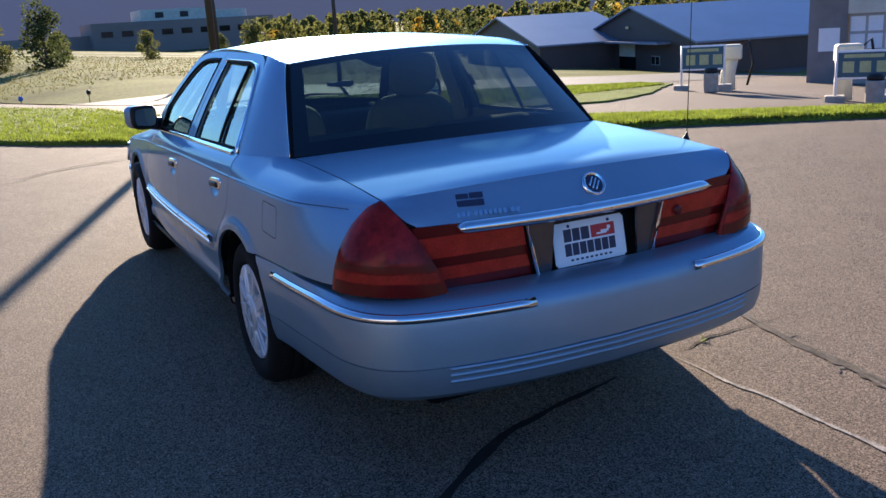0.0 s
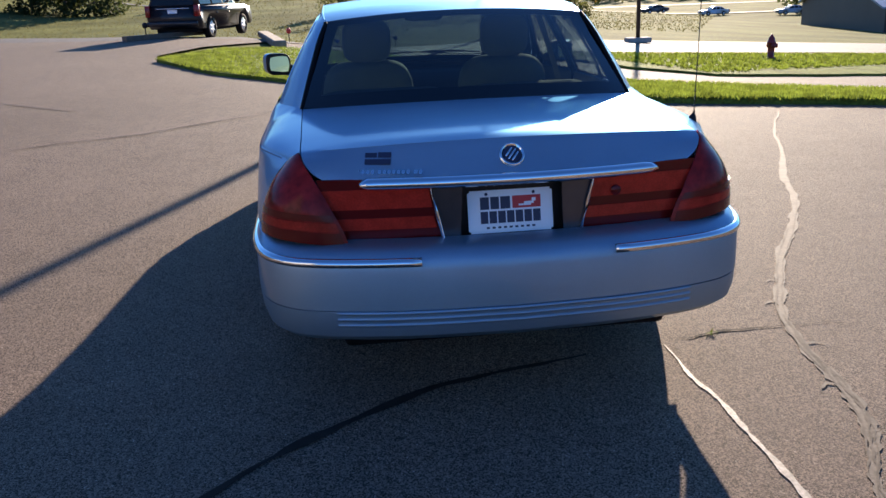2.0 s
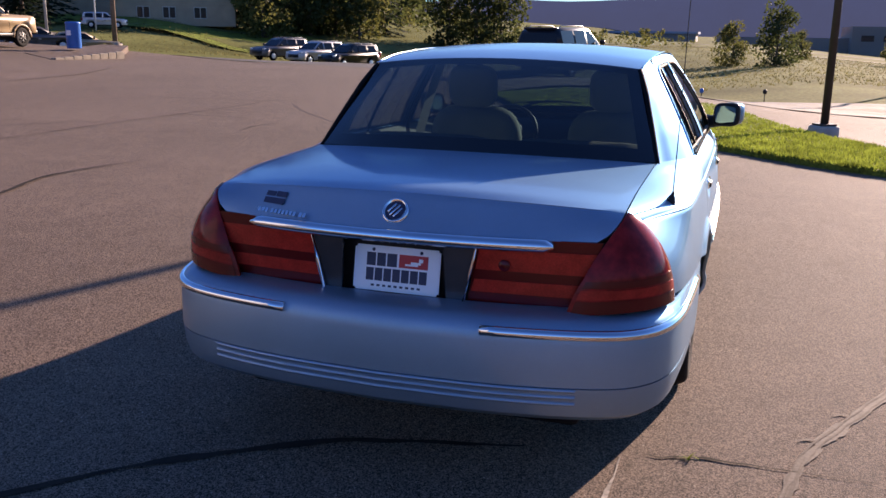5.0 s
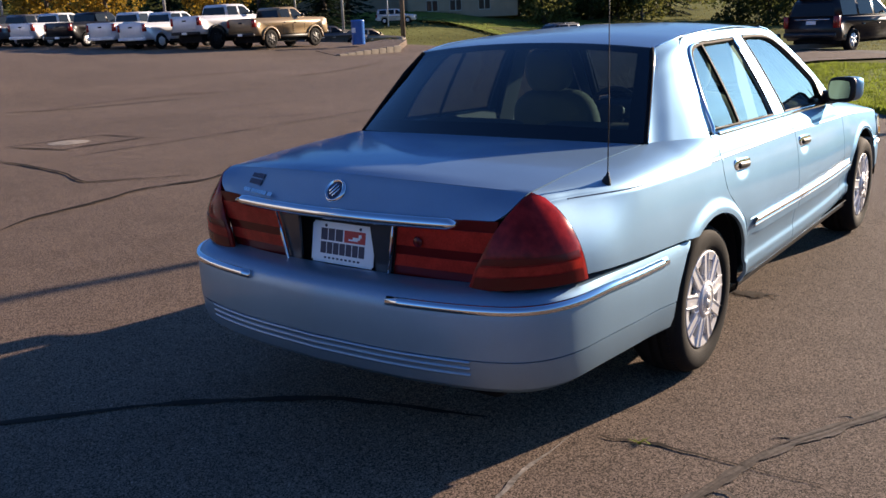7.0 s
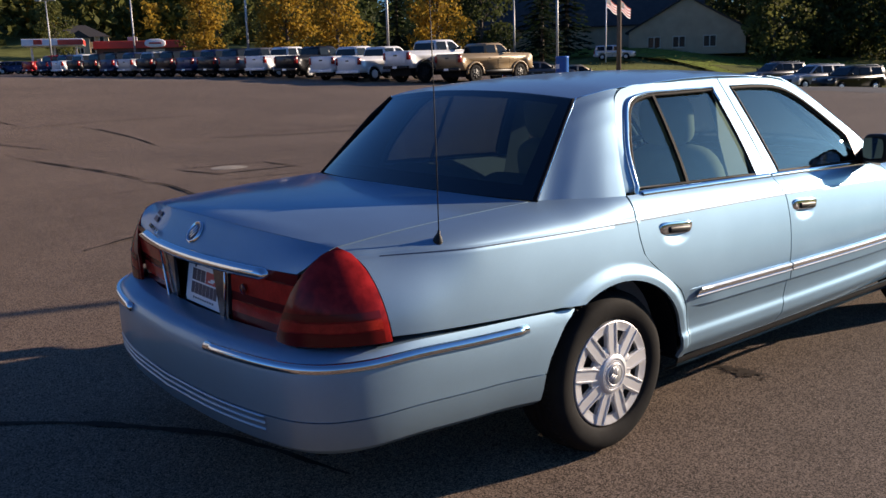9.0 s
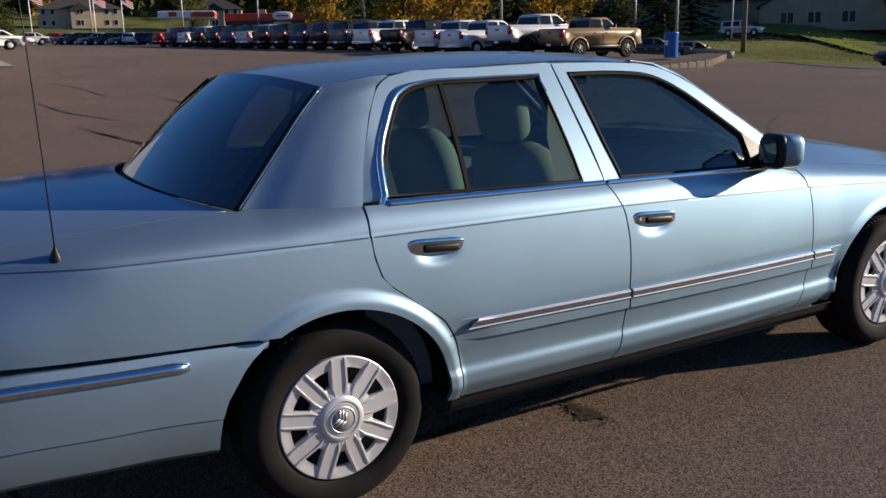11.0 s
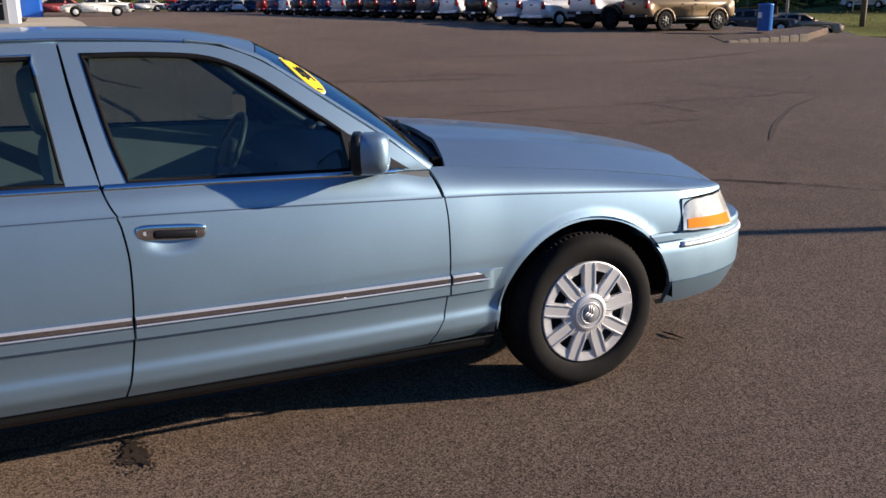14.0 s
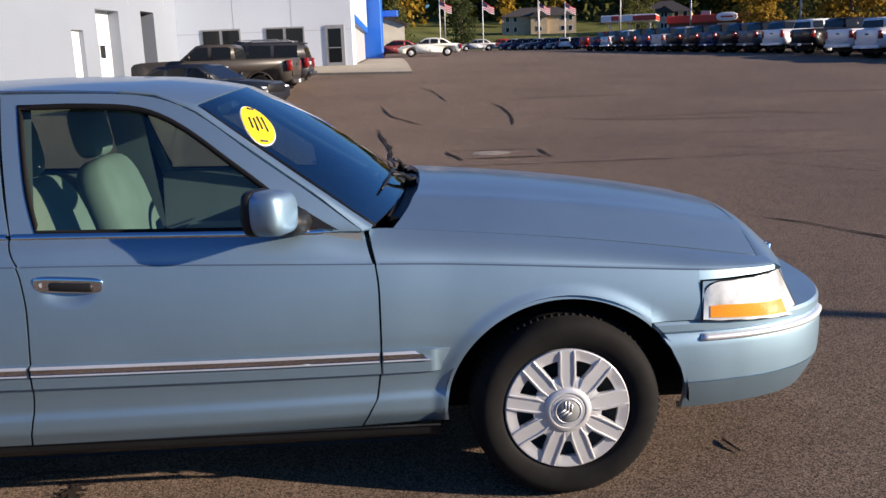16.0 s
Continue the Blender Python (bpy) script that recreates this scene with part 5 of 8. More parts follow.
for sx in (1, -1):
    x0 = 0.40 * sx
    bm = bmesh.new()
    soft(bm, (x0 - 0.27, -0.32, 0.42), (x0 + 0.27, 0.24, 0.60))
    seat = part("front_seat", bm, CLOTH, sedan, "light grey cloth front seat")
    bm = bmesh.new()
    soft(bm, (-0.27, -0.09, 0.0), (0.27, 0.09, 0.66), 0.5, Matrix.Translation((x0, -0.24, 0.47)) @ pose(0, 0, 0, 17))
    part("backrest", bm, CLOTH, seat)
    bm = bmesh.new()
    soft(bm, (-0.14, -0.065, 0.0), (0.14, 0.055, 0.235), 0.55, Matrix.Translation((x0, -0.435, 1.105)) @ pose(0, 0, 0, 10))
    part("headrest", bm, CLOTH, seat)
    for k in (-0.05, 0.05):
        bm = bmesh.new()
        tube(bm, [(x0 + k, -0.42, 1.06), (x0 + k, -0.44, 1.15)], 0.007, 8)
        part("headrest_post", bm, CHROME, seat)
bm = bmesh.new()
soft(bm, (-0.72, -1.20, 0.40), (0.72, -0.66, 0.58), 0.3)
rs = part("rear_seat", bm, CLOTH, sedan, "light grey cloth rear bench")
for x in (-0.36, 0.36):
    bm = bmesh.new()
    soft(bm, (-0.36, -0.09, 0.0), (0.36, 0.09, 0.58), 0.34, Matrix.Translation((x, -1.16, 0.48)) @ pose(0, 0, 0, 20))
    part("backrest", bm, CLOTH, rs)
bm = bmesh.new()
add_grid(bm, lambda u, v: (lerp(-0.74, 0.74, v), lerp(-1.36, -1.84 + 0.10 * (2 * v - 1) ** 2, u), 0.985), 6, 12)
part("parcel_shelf", finish(bm, 0.03), GREYTRIM, sedan, "grey parcel shelf")
bm = bmesh.new()
box(bm, (-0.09, -1.79, 0.99), (0.09, -1.74, 1.03), 0.012)
part("brake_light", bm, REDLENS, sedan, "high brake light")
bm = bmesh.new()
rows = [[bm.verts.new((x * (1.0, 1.0, 0.98, 0.94, 0.86, 0.80)[k], y + 0.06 * (k > 1) - (0.0, 0.0, 0.10, 0.12, 0.20, 0.27)[k] * (x / 0.8) ** 2, z - 0.008 * (k > 3))) for k, (y, z) in enumerate(((0.52, 0.55), (0.47, 0.72), (0.50, 0.86), (0.58, 0.925), (0.74, 0.945), (0.85, 0.95)))] for x in [lerp(-0.80, 0.80, i / 16) for i in range(17)]]
for a, b in zip(rows, rows[1:]):
    for k in range(5):
        bm.faces.new((a[k], b[k], b[k + 1], a[k + 1]))
part("dashboard", finish(bm, 0.02), DARKTRIM, sedan, "dark dashboard")
WH = Matrix.Translation((-0.38, 0.30, 0.88)) @ pose(0, 0, 0, 90 - 24)
bm = bmesh.new()
ring = [WH @ Vector((0.185 * math.cos(2 * math.pi * i / 36), 0.185 * math.sin(2 * math.pi * i / 36), 0)) for i in range(37)]
tube(bm, ring, 0.015, 8, cap=False)
steer = part("steering_wheel", bm, DARKTRIM, sedan, "dark steering wheel")
bm = bmesh.new()
soft(bm, (-0.09, -0.07, -0.03), (0.09, 0.07, 0.03), 0.5, WH)
box(bm, (-0.18, -0.02, -0.012), (0.18, 0.015, 0.008), 0.006, 2, WH)
part("wheel_hub", bm, DARKTRIM, steer)
bm = bmesh.new()
tube(bm, [WH @ Vector((0, 0, -0.02)), WH @ Vector((0, 0, -0.30))], 0.04, 10)
part("steering_column", bm, DARKTRIM, steer)
bm = bmesh.new()
soft(bm, (-0.125, 0.20, 1.295), (0.125, 0.235, 1.365), 0.5)
rvm = part("rear_view_mirror", bm, DARKTRIM, sedan, "black rear-view mirror")
bm = bmesh.new()
tube(bm, [(0, 0.23, 1.35), (0, 0.30, 1.385)], 0.012, 8)
part("mirror_stem", bm, DARKTRIM, rvm)


# wipers and the oval sticker on the windscreen
def on_screen(s, v, lift):
    """A point over the windscreen at the share s of its half width and v of its height."""
    a, b, c = (Vector(WIND_SCREEN((s + 1) / 2 + e, v + g)) for e, g in ((0, 0), (0.01, 0), (0, 0.01)))
    n = (b - a).cross(c - a).normalized()
    return a + n * (lift if n.z > 0 else -lift)


for s0, s1 in ((0.05, 0.66), (-0.62, -0.02)):
    pts = [on_screen(lerp(s0, s1, i / 6), 0.105 - 0.02 * abs(i / 6 - 0.5), 0.016) for i in range(7)]
    bm = bmesh.new()
    tube(bm, pts, [0.004, 0.006, 0.007, 0.008, 0.007, 0.006, 0.004], 6)
    wiper = part("wiper", bm, BLACK, sedan, "black windscreen wiper")
    bm = bmesh.new()
    tube(bm, [on_screen(s0 + 0.03, -0.02, 0.02), on_screen(lerp(s0, s1, 0.28), 0.05, 0.034), on_screen(lerp(s0, s1, 0.5), 0.10, 0.026)], [0.013, 0.009, 0.007], 8)
    part("wiper_arm", bm, BLACK, wiper)
    bm = bmesh.new()
    soft(bm, (-0.025, -0.025, -0.02), (0.025, 0.025, 0.03), 0.6, Matrix.Translation(on_screen(s0 + 0.03, -0.02, 0.012)), (12, 8))
    part("wiper_pivot", bm, BLACK, wiper)


def tilted(a, b):
    """A place on the glass, a along the oval's long axis and b along its short one, in metres."""
    return 0.815 + (-0.70 * a + 0.71 * b) / 0.62, 0.745 + (0.71 * a + 0.70 * b) / 0.86


def oval(lift, k):
    """A flat oval laid on the glass."""
    bm = bmesh.new()
    mid = bm.verts.new(on_screen(*tilted(0, 0), lift))
    ring = [bm.verts.new(on_screen(*tilted(0.138 * k * math.cos(2 * math.pi * i / 48), 0.063 * k * math.sin(2 * math.pi * i / 48)), lift)) for i in range(48)]
    for i in range(48):
        bm.faces.new((mid, ring[i], ring[(i + 1) % 48]))
    bmesh.ops.recalc_face_normals(bm, faces=bm.faces[:])
    return bm


sticker = part("oval_sticker", oval(0.003, 1.05), WHITE, sedan, "yellow oval price sticker with a white rim")
part("sticker_face", oval(0.005, 1.0), YELLOW, sticker, "yellow sticker face")
for i in range(4):
    bm = bmesh.new()
    tube(bm, [on_screen(*tilted(-0.05 + 0.014 * (i % 2), -0.030 + 0.020 * i), 0.0055), on_screen(*tilted(0.055 - 0.018 * (i // 2), -0.030 + 0.020 * i), 0.0055)], 0.0035, 6)
    part("sticker_bar", bm, DARKINK, sticker)
for a in (-0.118, 0.118):
    bm = bmesh.new()
    tube(bm, [on_screen(*tilted(a, -0.014), 0.0055), on_screen(*tilted(a, 0.014), 0.0055)], 0.0045, 6)
    part("sticker_bar", bm, DARKINK, sticker)

bm = bmesh.new()
loop_bar(bm, loop_n(rounded([(-2.00, 0.760), (-1.83, 0.765), (-1.83, 0.885), (-2.00, 0.882)], 0.02), 1), on_side, 0.003, 0.0006, 0.0, -1)
part("fuel_door_gap", bm, GAPBLACK, sedan, "thin gap round the fuel door")


# fine dark line along the crease of the flanks
LINE = mat("dark_blue_crease_line", (0.05, 0.08, 0.13), 0.4, vary=0.05)
for sx in (1, -1):
    for y0, y1 in ((-2.44, -1.335), (-1.315, -0.285), (-0.265, 0.83), (0.852, 2.02)):
        bm = bmesh.new()
        add_grid(bm, lambda u, v: (lambda y: (side_x(y, crease(y)) + 0.0012 - 0.0012 * v, y, crease(y) - 0.0016 + 0.0042 * v))(lerp(y0, y1, u)), 40, 1, sx)
        part("coachline", bm, LINE, sedan, "fine dark line on the crease")


# ---- ground ----
def ground_z(x, y):
    """The lot is level round the car, climbs gently towards the shop and falls away beyond the grass."""
    w = -x - 16
    z = (0.042 * min(max(w, 0), 29) + 0.016 * min(max(w - 29, 0), 90)) * (1 - 0.12 * smoothstep(2, 27, y)) * (1 - smoothstep(14, 28, y) * smoothstep(-32, -22, x)) * (1 - smoothstep(32, 43, y) * smoothstep(-58, -42, x))
    z += 0.10 * math.exp(-((x + 5.5) ** 2 + (y - 28.5) ** 2) / 60)
    z -= 0.35 * smoothstep(36, 46, y) * smoothstep(-62, -44, x) * smoothstep(-10, -22, x)
    z += 3.4 * smoothstep(-158, -184, x) + 16 * smoothstep(-220, -380, x)
    z += 1.6 * smoothstep(62, 84, y) * smoothstep(-30, -45, x)
    z -= 1.6 * smoothstep(22, 38, y + 0.9 * x) * smoothstep(8, -6, x) * (1 - smoothstep(75, 130, y))
    z -= 0.078 * max(0.0, min(x, 60) + 4.5) * smoothstep(5, 22, y + 0.6 * max(0, x))
    return z


def ground_material(name, dark, light, speck, speck_amount, rough, relief, stain=0.2):
    """Asphalt or concrete: aggregate of two sizes, bright stones, broad stains."""
    m = bpy.data.materials.new(name)
    m.use_nodes = True
    t = m.node_tree
    b = t.nodes["Principled BSDF"]
    co = t.nodes.new("ShaderNodeTexCoord")

    def tex(kind, scale, detail=3.0):
        n = t.nodes.new(kind)
        n.inputs["Scale"].default_value = scale
        if kind == "ShaderNodeTexNoise":
            n.inputs["Detail"].default_value = detail
        t.links.new(co.outputs["Object"], n.inputs["Vector"])
        return n
    fine = tex("ShaderNodeTexNoise", 350.0, 3.0)
    vor = tex("ShaderNodeTexVoronoi", 210.0)
    big = tex("ShaderNodeTexNoise", 0.22, 6.0)
    mid = tex("ShaderNodeTexNoise", 3.0, 5.0)
    ramp = t.nodes.new("ShaderNodeValToRGB")
    ramp.color_ramp.elements[0].position, ramp.color_ramp.elements[1].position = 0.35, 0.67
    ramp.color_ramp.elements[0].color, ramp.color_ramp.elements[1].color = (*dark, 1), (*light, 1)
    cell = t.nodes.new("ShaderNodeSeparateColor")
    t.links.new(vor.outputs["Color"], cell.inputs[0])
    grain = t.nodes.new("ShaderNodeMix")
    grain.inputs["Factor"].default_value = 0.45
    t.links.new(fine.outputs[0], grain.inputs["A"])
    t.links.new(cell.outputs["Green"], grain.inputs["B"])
    t.links.new(grain.outputs["Result"], ramp.inputs[0])
    sr = t.nodes.new("ShaderNodeMapRange")
    sr.inputs["From Min"].default_value, sr.inputs["From Max"].default_value = 1.0 - speck_amount, 1.0 - speck_amount * 0.4
    t.links.new(vor.outputs["Color"], sr.inputs["Value"])
    mx = t.nodes.new("ShaderNodeMix")
    mx.data_type = "RGBA"
    mx.inputs["B"].default_value = (*speck, 1)
    t.links.new(sr.outputs[0], mx.inputs["Factor"])
    t.links.new(ramp.outputs[0], mx.inputs["A"])
    r1 = t.nodes.new("ShaderNodeMapRange")
    r1.inputs["From Min"].default_value, r1.inputs["From Max"].default_value = 0.3, 0.7
    r1.inputs["To Min"].default_value, r1.inputs["To Max"].default_value = 1 - stain, 1 + stain
    t.links.new(big.outputs[0], r1.inputs["Value"])
    r2 = t.nodes.new("ShaderNodeMapRange")
    r2.inputs["From Min"].default_value, r2.inputs["From Max"].default_value = 0.3, 0.7
    r2.inputs["To Min"].default_value, r2.inputs["To Max"].default_value = 1 - stain * 0.6, 1 + stain * 0.6
    t.links.new(mid.outputs[0], r2.inputs["Value"])
    mu = t.nodes.new("ShaderNodeMath")
    mu.operation = "MULTIPLY"
    t.links.new(r1.outputs[0], mu.inputs[0])
    t.links.new(r2.outputs[0], mu.inputs[1])
    sc = t.nodes.new("ShaderNodeVectorMath")
    sc.operation = "SCALE"
    t.links.new(mx.outputs["Result"], sc.inputs[0])
    t.links.new(mu.outputs[0], sc.inputs["Scale"])
    t.links.new(sc.outputs[0], b.inputs["Base Color"])
    b.inputs["Roughness"].default_value = rough
    b.inputs["Specular IOR Level"].default_value = 0.16
    b.inputs["Diffuse Roughness"].default_value = 0.3
    bp = t.nodes.new("ShaderNodeBump")
    bp.inputs["Distance"].default_value = relief
    add = t.nodes.new("ShaderNodeMath")
    t.links.new(fine.outputs[0], add.inputs[0])
    add.inputs[1].default_value = 0.0
    t.links.new(add.outputs[0], bp.inputs["Height"])
    t.links.new(bp.outputs[0], b.inputs["Normal"])
    return m


ASPHALT = ground_material("worn_asphalt", (0.034, 0.024, 0.017), (0.278, 0.200, 0.150), (0.46, 0.38, 0.31), 0.09, 0.85, 0.004, 0.14)
ROADMAT = ground_material("pale_concrete_road", (0.085, 0.076, 0.066), (0.165, 0.148, 0.13), (0.24, 0.22, 0.2), 0.1, 0.8, 0.002, 0.15)
PAVING = ground_material("concrete_apron", (0.30, 0.26, 0.20), (0.44, 0.39, 0.31), (0.45, 0.42, 0.36), 0.08, 0.8, 0.001, 0.12)
SEAL = mat("smooth_tar_seal", (0.105, 0.086, 0.071), 0.78, vary=0.35, scale=9, spec=0.15, fine=0.35, bump=0.0008, bump_scale=70)
SEAM = mat("tar_seal_seam", (0.082, 0.066, 0.054), 0.80, vary=0.3, scale=9, spec=0.12, fine=0.3, bump=0.0006, bump_scale=70)
TAR = mat("crack_filler_tar", (0.030, 0.024, 0.020), 0.95, vary=0.3, scale=8, spec=0.1)
FAINT = mat("tyre_rubber_smear", (0.098, 0.077, 0.064), 0.9, vary=0.2, scale=8, spec=0.1)
DUST = mat("pale_crack_dust", (0.25, 0.212, 0.170), 0.95, vary=0.35, scale=9, bump=0.001, bump_scale=90, fine=0.35)
CHALK = mat("worn_white_paint", (0.23, 0.205, 0.18), 0.68, vary=0.4, scale=14, fine=0.4, bump=0.0004, bump_scale=60, spec=0.24)
OIL = mat("oil_stain", (0.040, 0.030, 0.025), 0.6, vary=0.5, scale=5, fine=0.3, bump_scale=120, spec=0.3)
LAWN = mat("mown_grass", (0.13, 0.165, 0.03), 0.9, vary=0.30, scale=1.1, bump=0.04, bump_scale=30, fine=0.4, spec=0.05)
FIELD = mat("dry_field_grass", (0.125, 0.132, 0.046), 0.95, vary=0.4, scale=0.12, bump=0.008, bump_scale=6, fine=0.4, spec=0.02)
BLADE = leaf_mat("grass_blades", (0.17, 0.215, 0.032), 0.3, 3.0, 0.5)
WEED = leaf_mat("field_weeds", (0.13, 0.125, 0.05), 0.4, 0.3, 0.55)

bm = bmesh.new()


def spread(i, n, far):
    t = 2 * i / n - 1
    return math.copysign(abs(t) ** 3.0, t) * far


N = 170
vs = [[bm.verts.new((x, y, ground_z(x, y) - 0.06)) for y in (spread(j, N, 2600) for j in range(N + 1))] for x in (spread(i, N, 2600) for i in range(N + 1))]
for i in range(N):
    for j in range(N):
        bm.faces.new((vs[i][j], vs[i + 1][j], vs[i + 1][j + 1], vs[i][j + 1]))
ground = part("ground", bm, FIELD)
tagged(ground, "dry yellow-green field grass reaching the horizon", "ground", kind="structure")


def sheet(name, outline, lift, material, label, category, step=4.0, edge=0.0, parent=None):
    """A paved or planted sheet inside an outline, laid over the ground; edge: how deep its rim drops."""
    bm = bmesh.new()
    bm.faces.new([bm.verts.new((x, y, 0)) for x, y in outline])
    xs, ys = [p[0] for p in outline], [p[1] for p in outline]
    for k, lo, hi in ((0, min(xs), max(xs)), (1, min(ys), max(ys))):
        q = math.ceil(lo / step) * step
        while q < hi:
            co = [0, 0, 0]
            no = [0, 0, 0]
            co[k], no[k] = q, 1
            bmesh.ops.bisect_plane(bm, geom=bm.verts[:] + bm.edges[:] + bm.faces[:], plane_co=co, plane_no=no)
            q += step
    bmesh.ops.triangulate(bm, faces=bm.faces[:])
    for v in bm.verts:
        v.co.z = ground_z(v.co.x, v.co.y) + lift
    bm.normal_update()
    if sum(f.normal.z for f in bm.faces) < 0:
        bmesh.ops.reverse_faces(bm, faces=bm.faces[:])
    if edge:
        rim = [e for e in bm.edges if e.is_boundary]
        got = bmesh.ops.extrude_edge_only(bm, edges=rim)["geom"]
        for v in got:
            if isinstance(v, bmesh.types.BMVert):
                v.co.z -= edge
    ob = part(name, bm, material, parent, smooth=False)
    return tagged(ob, label, category, kind="structure")


def wavy(points, amp, step, seed):
    """An outline cut finer, with small irregular bends."""
    rnd = random.Random(seed)
    out = []
    n = len(points)
    for i in range(n):
        a, b = points[i], points[(i + 1) % n]
        d = math.dist(a, b)
        k = max(1, int(d / step))
        for j in range(k):
            u = j / k
            nx, ny = -(b[1] - a[1]) / d, (b[0] - a[0]) / d
            o = rnd.uniform(-amp, amp) if j else 0
            out.append((lerp(a[0], b[0], u) + nx * o, lerp(a[1], b[1], u) + ny * o))
    return out


# the lot runs from behind the camera to the shop, the truck row and the road
LOT = [(60, -60), (60, -26), (20, -4.2), (12, 0.4), (8.6, 2.4), (7.0, 3.45), (5.7, 4.3), (3.8, 5.05), (2.0, 6.4), (0.5, 8.0), (-1.0, 9.8), (-3.2, 13.0), (-4.8, 16.3), (-5.2, 18.5), (-4.4, 21.5), (-2.6, 25.0), (-9.0, 27.0), (-16, 32), (-27, 36), (-33, 34.5), (-60, 47), (-130, 50), (-150, 40), (-150, -60)]
sheet("lot_asphalt", LOT, 0.0, ASPHALT, "worn brown-grey asphalt of a car lot", "asphalt", 2.0)
NEAR_EDGE = [(-4.8, 16.3), (-3.2, 13.0), (-1.0, 9.8), (0.5, 8.0), (2.0, 6.4), (3.8, 5.05), (5.7, 4.3), (7.0, 3.45), (8.6, 2.4), (12, 0.4), (20, -4.2), (40, -15.1)]
FAR_EDGE = [(41, -12.6), (21.5, -1.9), (13.3, 2.9), (10, 5.2), (7.6, 6.8), (5.6, 7.9), (4.4, 9.2), (3.3, 10.6), (2.6, 12.6), (1.8, 16.0), (0.9, 20.3), (-1.9, 21.6), (-3.7, 20.2)]
STRIP = NEAR_EDGE + FAR_EDGE
sheet("grass_verge", wavy(STRIP, 0.05, 0.6, 3), 0.07, LAWN, "bright green mown grass verge with a ragged edge", "grass", 1.2, 0.12)
DRIVE = [(21.5, -1.9), (13.3, 2.9), (10, 5.2), (7.6, 6.8), (5.6, 7.9), (4.4, 9.2), (3.3, 10.6), (2.6, 12.6), (1.8, 16.0), (0.9, 20.3), (-1.9, 21.6), (-2.6, 25), (2, 29), (8, 31), (60, 58), (60, -20)]
sheet("driveway", DRIVE, -0.02, ASPHALT, "grey-brown asphalt driveway of the wash station", "asphalt", 3.0)
ISLE = [(6.3, 22.8), (7.6, 19.0), (9.5, 17.4), (13, 18.4), (18, 20.6), (23.6, 25.0), (28, 29.5), (33, 34.2), (30, 35.2), (22, 31.5), (13.2, 27.2), (8.6, 25.0)]
sheet("grass_island", wavy(ISLE, 0.06, 0.8, 5), 0.05, LAWN, "green grass island beside the road", "grass", 2.0, 0.1)
ROAD = [(-150, 100), (-60, 62), (-33, 46), (-16, 40), (-4, 34.5), (5.5, 33.0), (13.5, 37.0), (42, 50), (120, 95), (120, 84), (60, 50), (33, 36.2), (22, 32.6), (13, 28.2), (8, 26.2), (2, 24.2), (-2.6, 24.8), (-9.0, 26.9), (-16, 31.9), (-27, 36.4), (-60, 52), (-150, 88)]
sheet("road", ROAD, 0.004, ROADMAT, "sunlit pale concrete road", "road", 4.0)
sheet("shop_apron", [(-36.5, 1.4), (-37.9, -3.5), (-39.6, -10.4), (-47, -10.4), (-47, -1.4), (-62, -1.4), (-62, 1.0)], 0.10, PAVING, "tan concrete apron before the shop", "pavement", 3.0, 0.14)


def ribbon(name, pts, w, lift, material, label, seed=0, jitter=0.3, n=5, wander=0.04):
    """A thin irregular band on the ground: a crack, a tar line, a paint line."""
    rnd = random.Random(seed)
    c = hermite([(i, *p) for i, p in enumerate(pts)])
    bm = bmesh.new()
    prev = None
    total = (len(pts) - 1) * n
    swell = [rnd.uniform(-1.6, 1.6) * jitter for _ in range(total + 3)]
    drift = [rnd.uniform(-1.6, 1.6) * wander for _ in range(total + 3)]
    for i in range(total + 1):
        t = i / n
        p, q = c(max(t - 0.05, 0)), c(min(t + 0.05, len(pts) - 1))
        m = c(t)
        d = math.dist(p, q) or 1
        nx, ny = -(q[1] - p[1]) / d, (q[0] - p[0]) / d
        o = sum(drift[i:i + 3]) / 3
        ww = w * max(0.15, 1 + sum(swell[i:i + 3]) / 2.4) / 2 * min(1.0, 0.25 + 4 * min(i, total - i) / max(total, 1))
        mx, my = m[0] + nx * o, m[1] + ny * o
        a = bm.verts.new((mx + nx * ww, my + ny * ww, ground_z(mx, my) + lift))
        b = bm.verts.new((mx - nx * ww, my - ny * ww, ground_z(mx, my) + lift))
        if prev:
            bm.faces.new((prev[0], prev[1], b, a))
        prev = (a, b)
    bm.normal_update()
    if sum(f.normal.z for f in bm.faces) < 0:
        bmesh.ops.reverse_faces(bm, faces=bm.faces[:])
    return tagged(part(name, bm, material, smooth=False), label, "ground mark", kind="structure")

# cracks, tar lines and marks of the lot
SEAL_LINE = [(4.39, 3.93), (3.68, 2.62), (3.2, 1.5), (2.81, 0.73), (2.5, -0.04), (2.12, -0.73), (1.82, -1.20), (1.57, -1.67), (1.38, -2.08), (1.28, -2.49), (1.25, -2.76), (1.2, -3.0), (1.09, -3.26), (0.97, -3.47), (0.85, -3.8)]
ribbon("tar_seal", SEAL_LINE, 0.052, 0.004, SEAL, "smooth brown-grey tar seal in the asphalt", 1, 0.30, 16, 0.008)
for k, (side, first, last) in enumerate([(0.013, 4, 15), (-0.014, 5, 14), (0.001, 8, 15)]):
    ribbon("seal_seam", [(x + side, y - 0.4 * side) for x, y in SEAL_LINE[first:last]], 0.007, 0.0055 + 0.0003 * k, SEAM, "dark seam along the tar seal", 80 + k, 0.5, 12, 0.006)
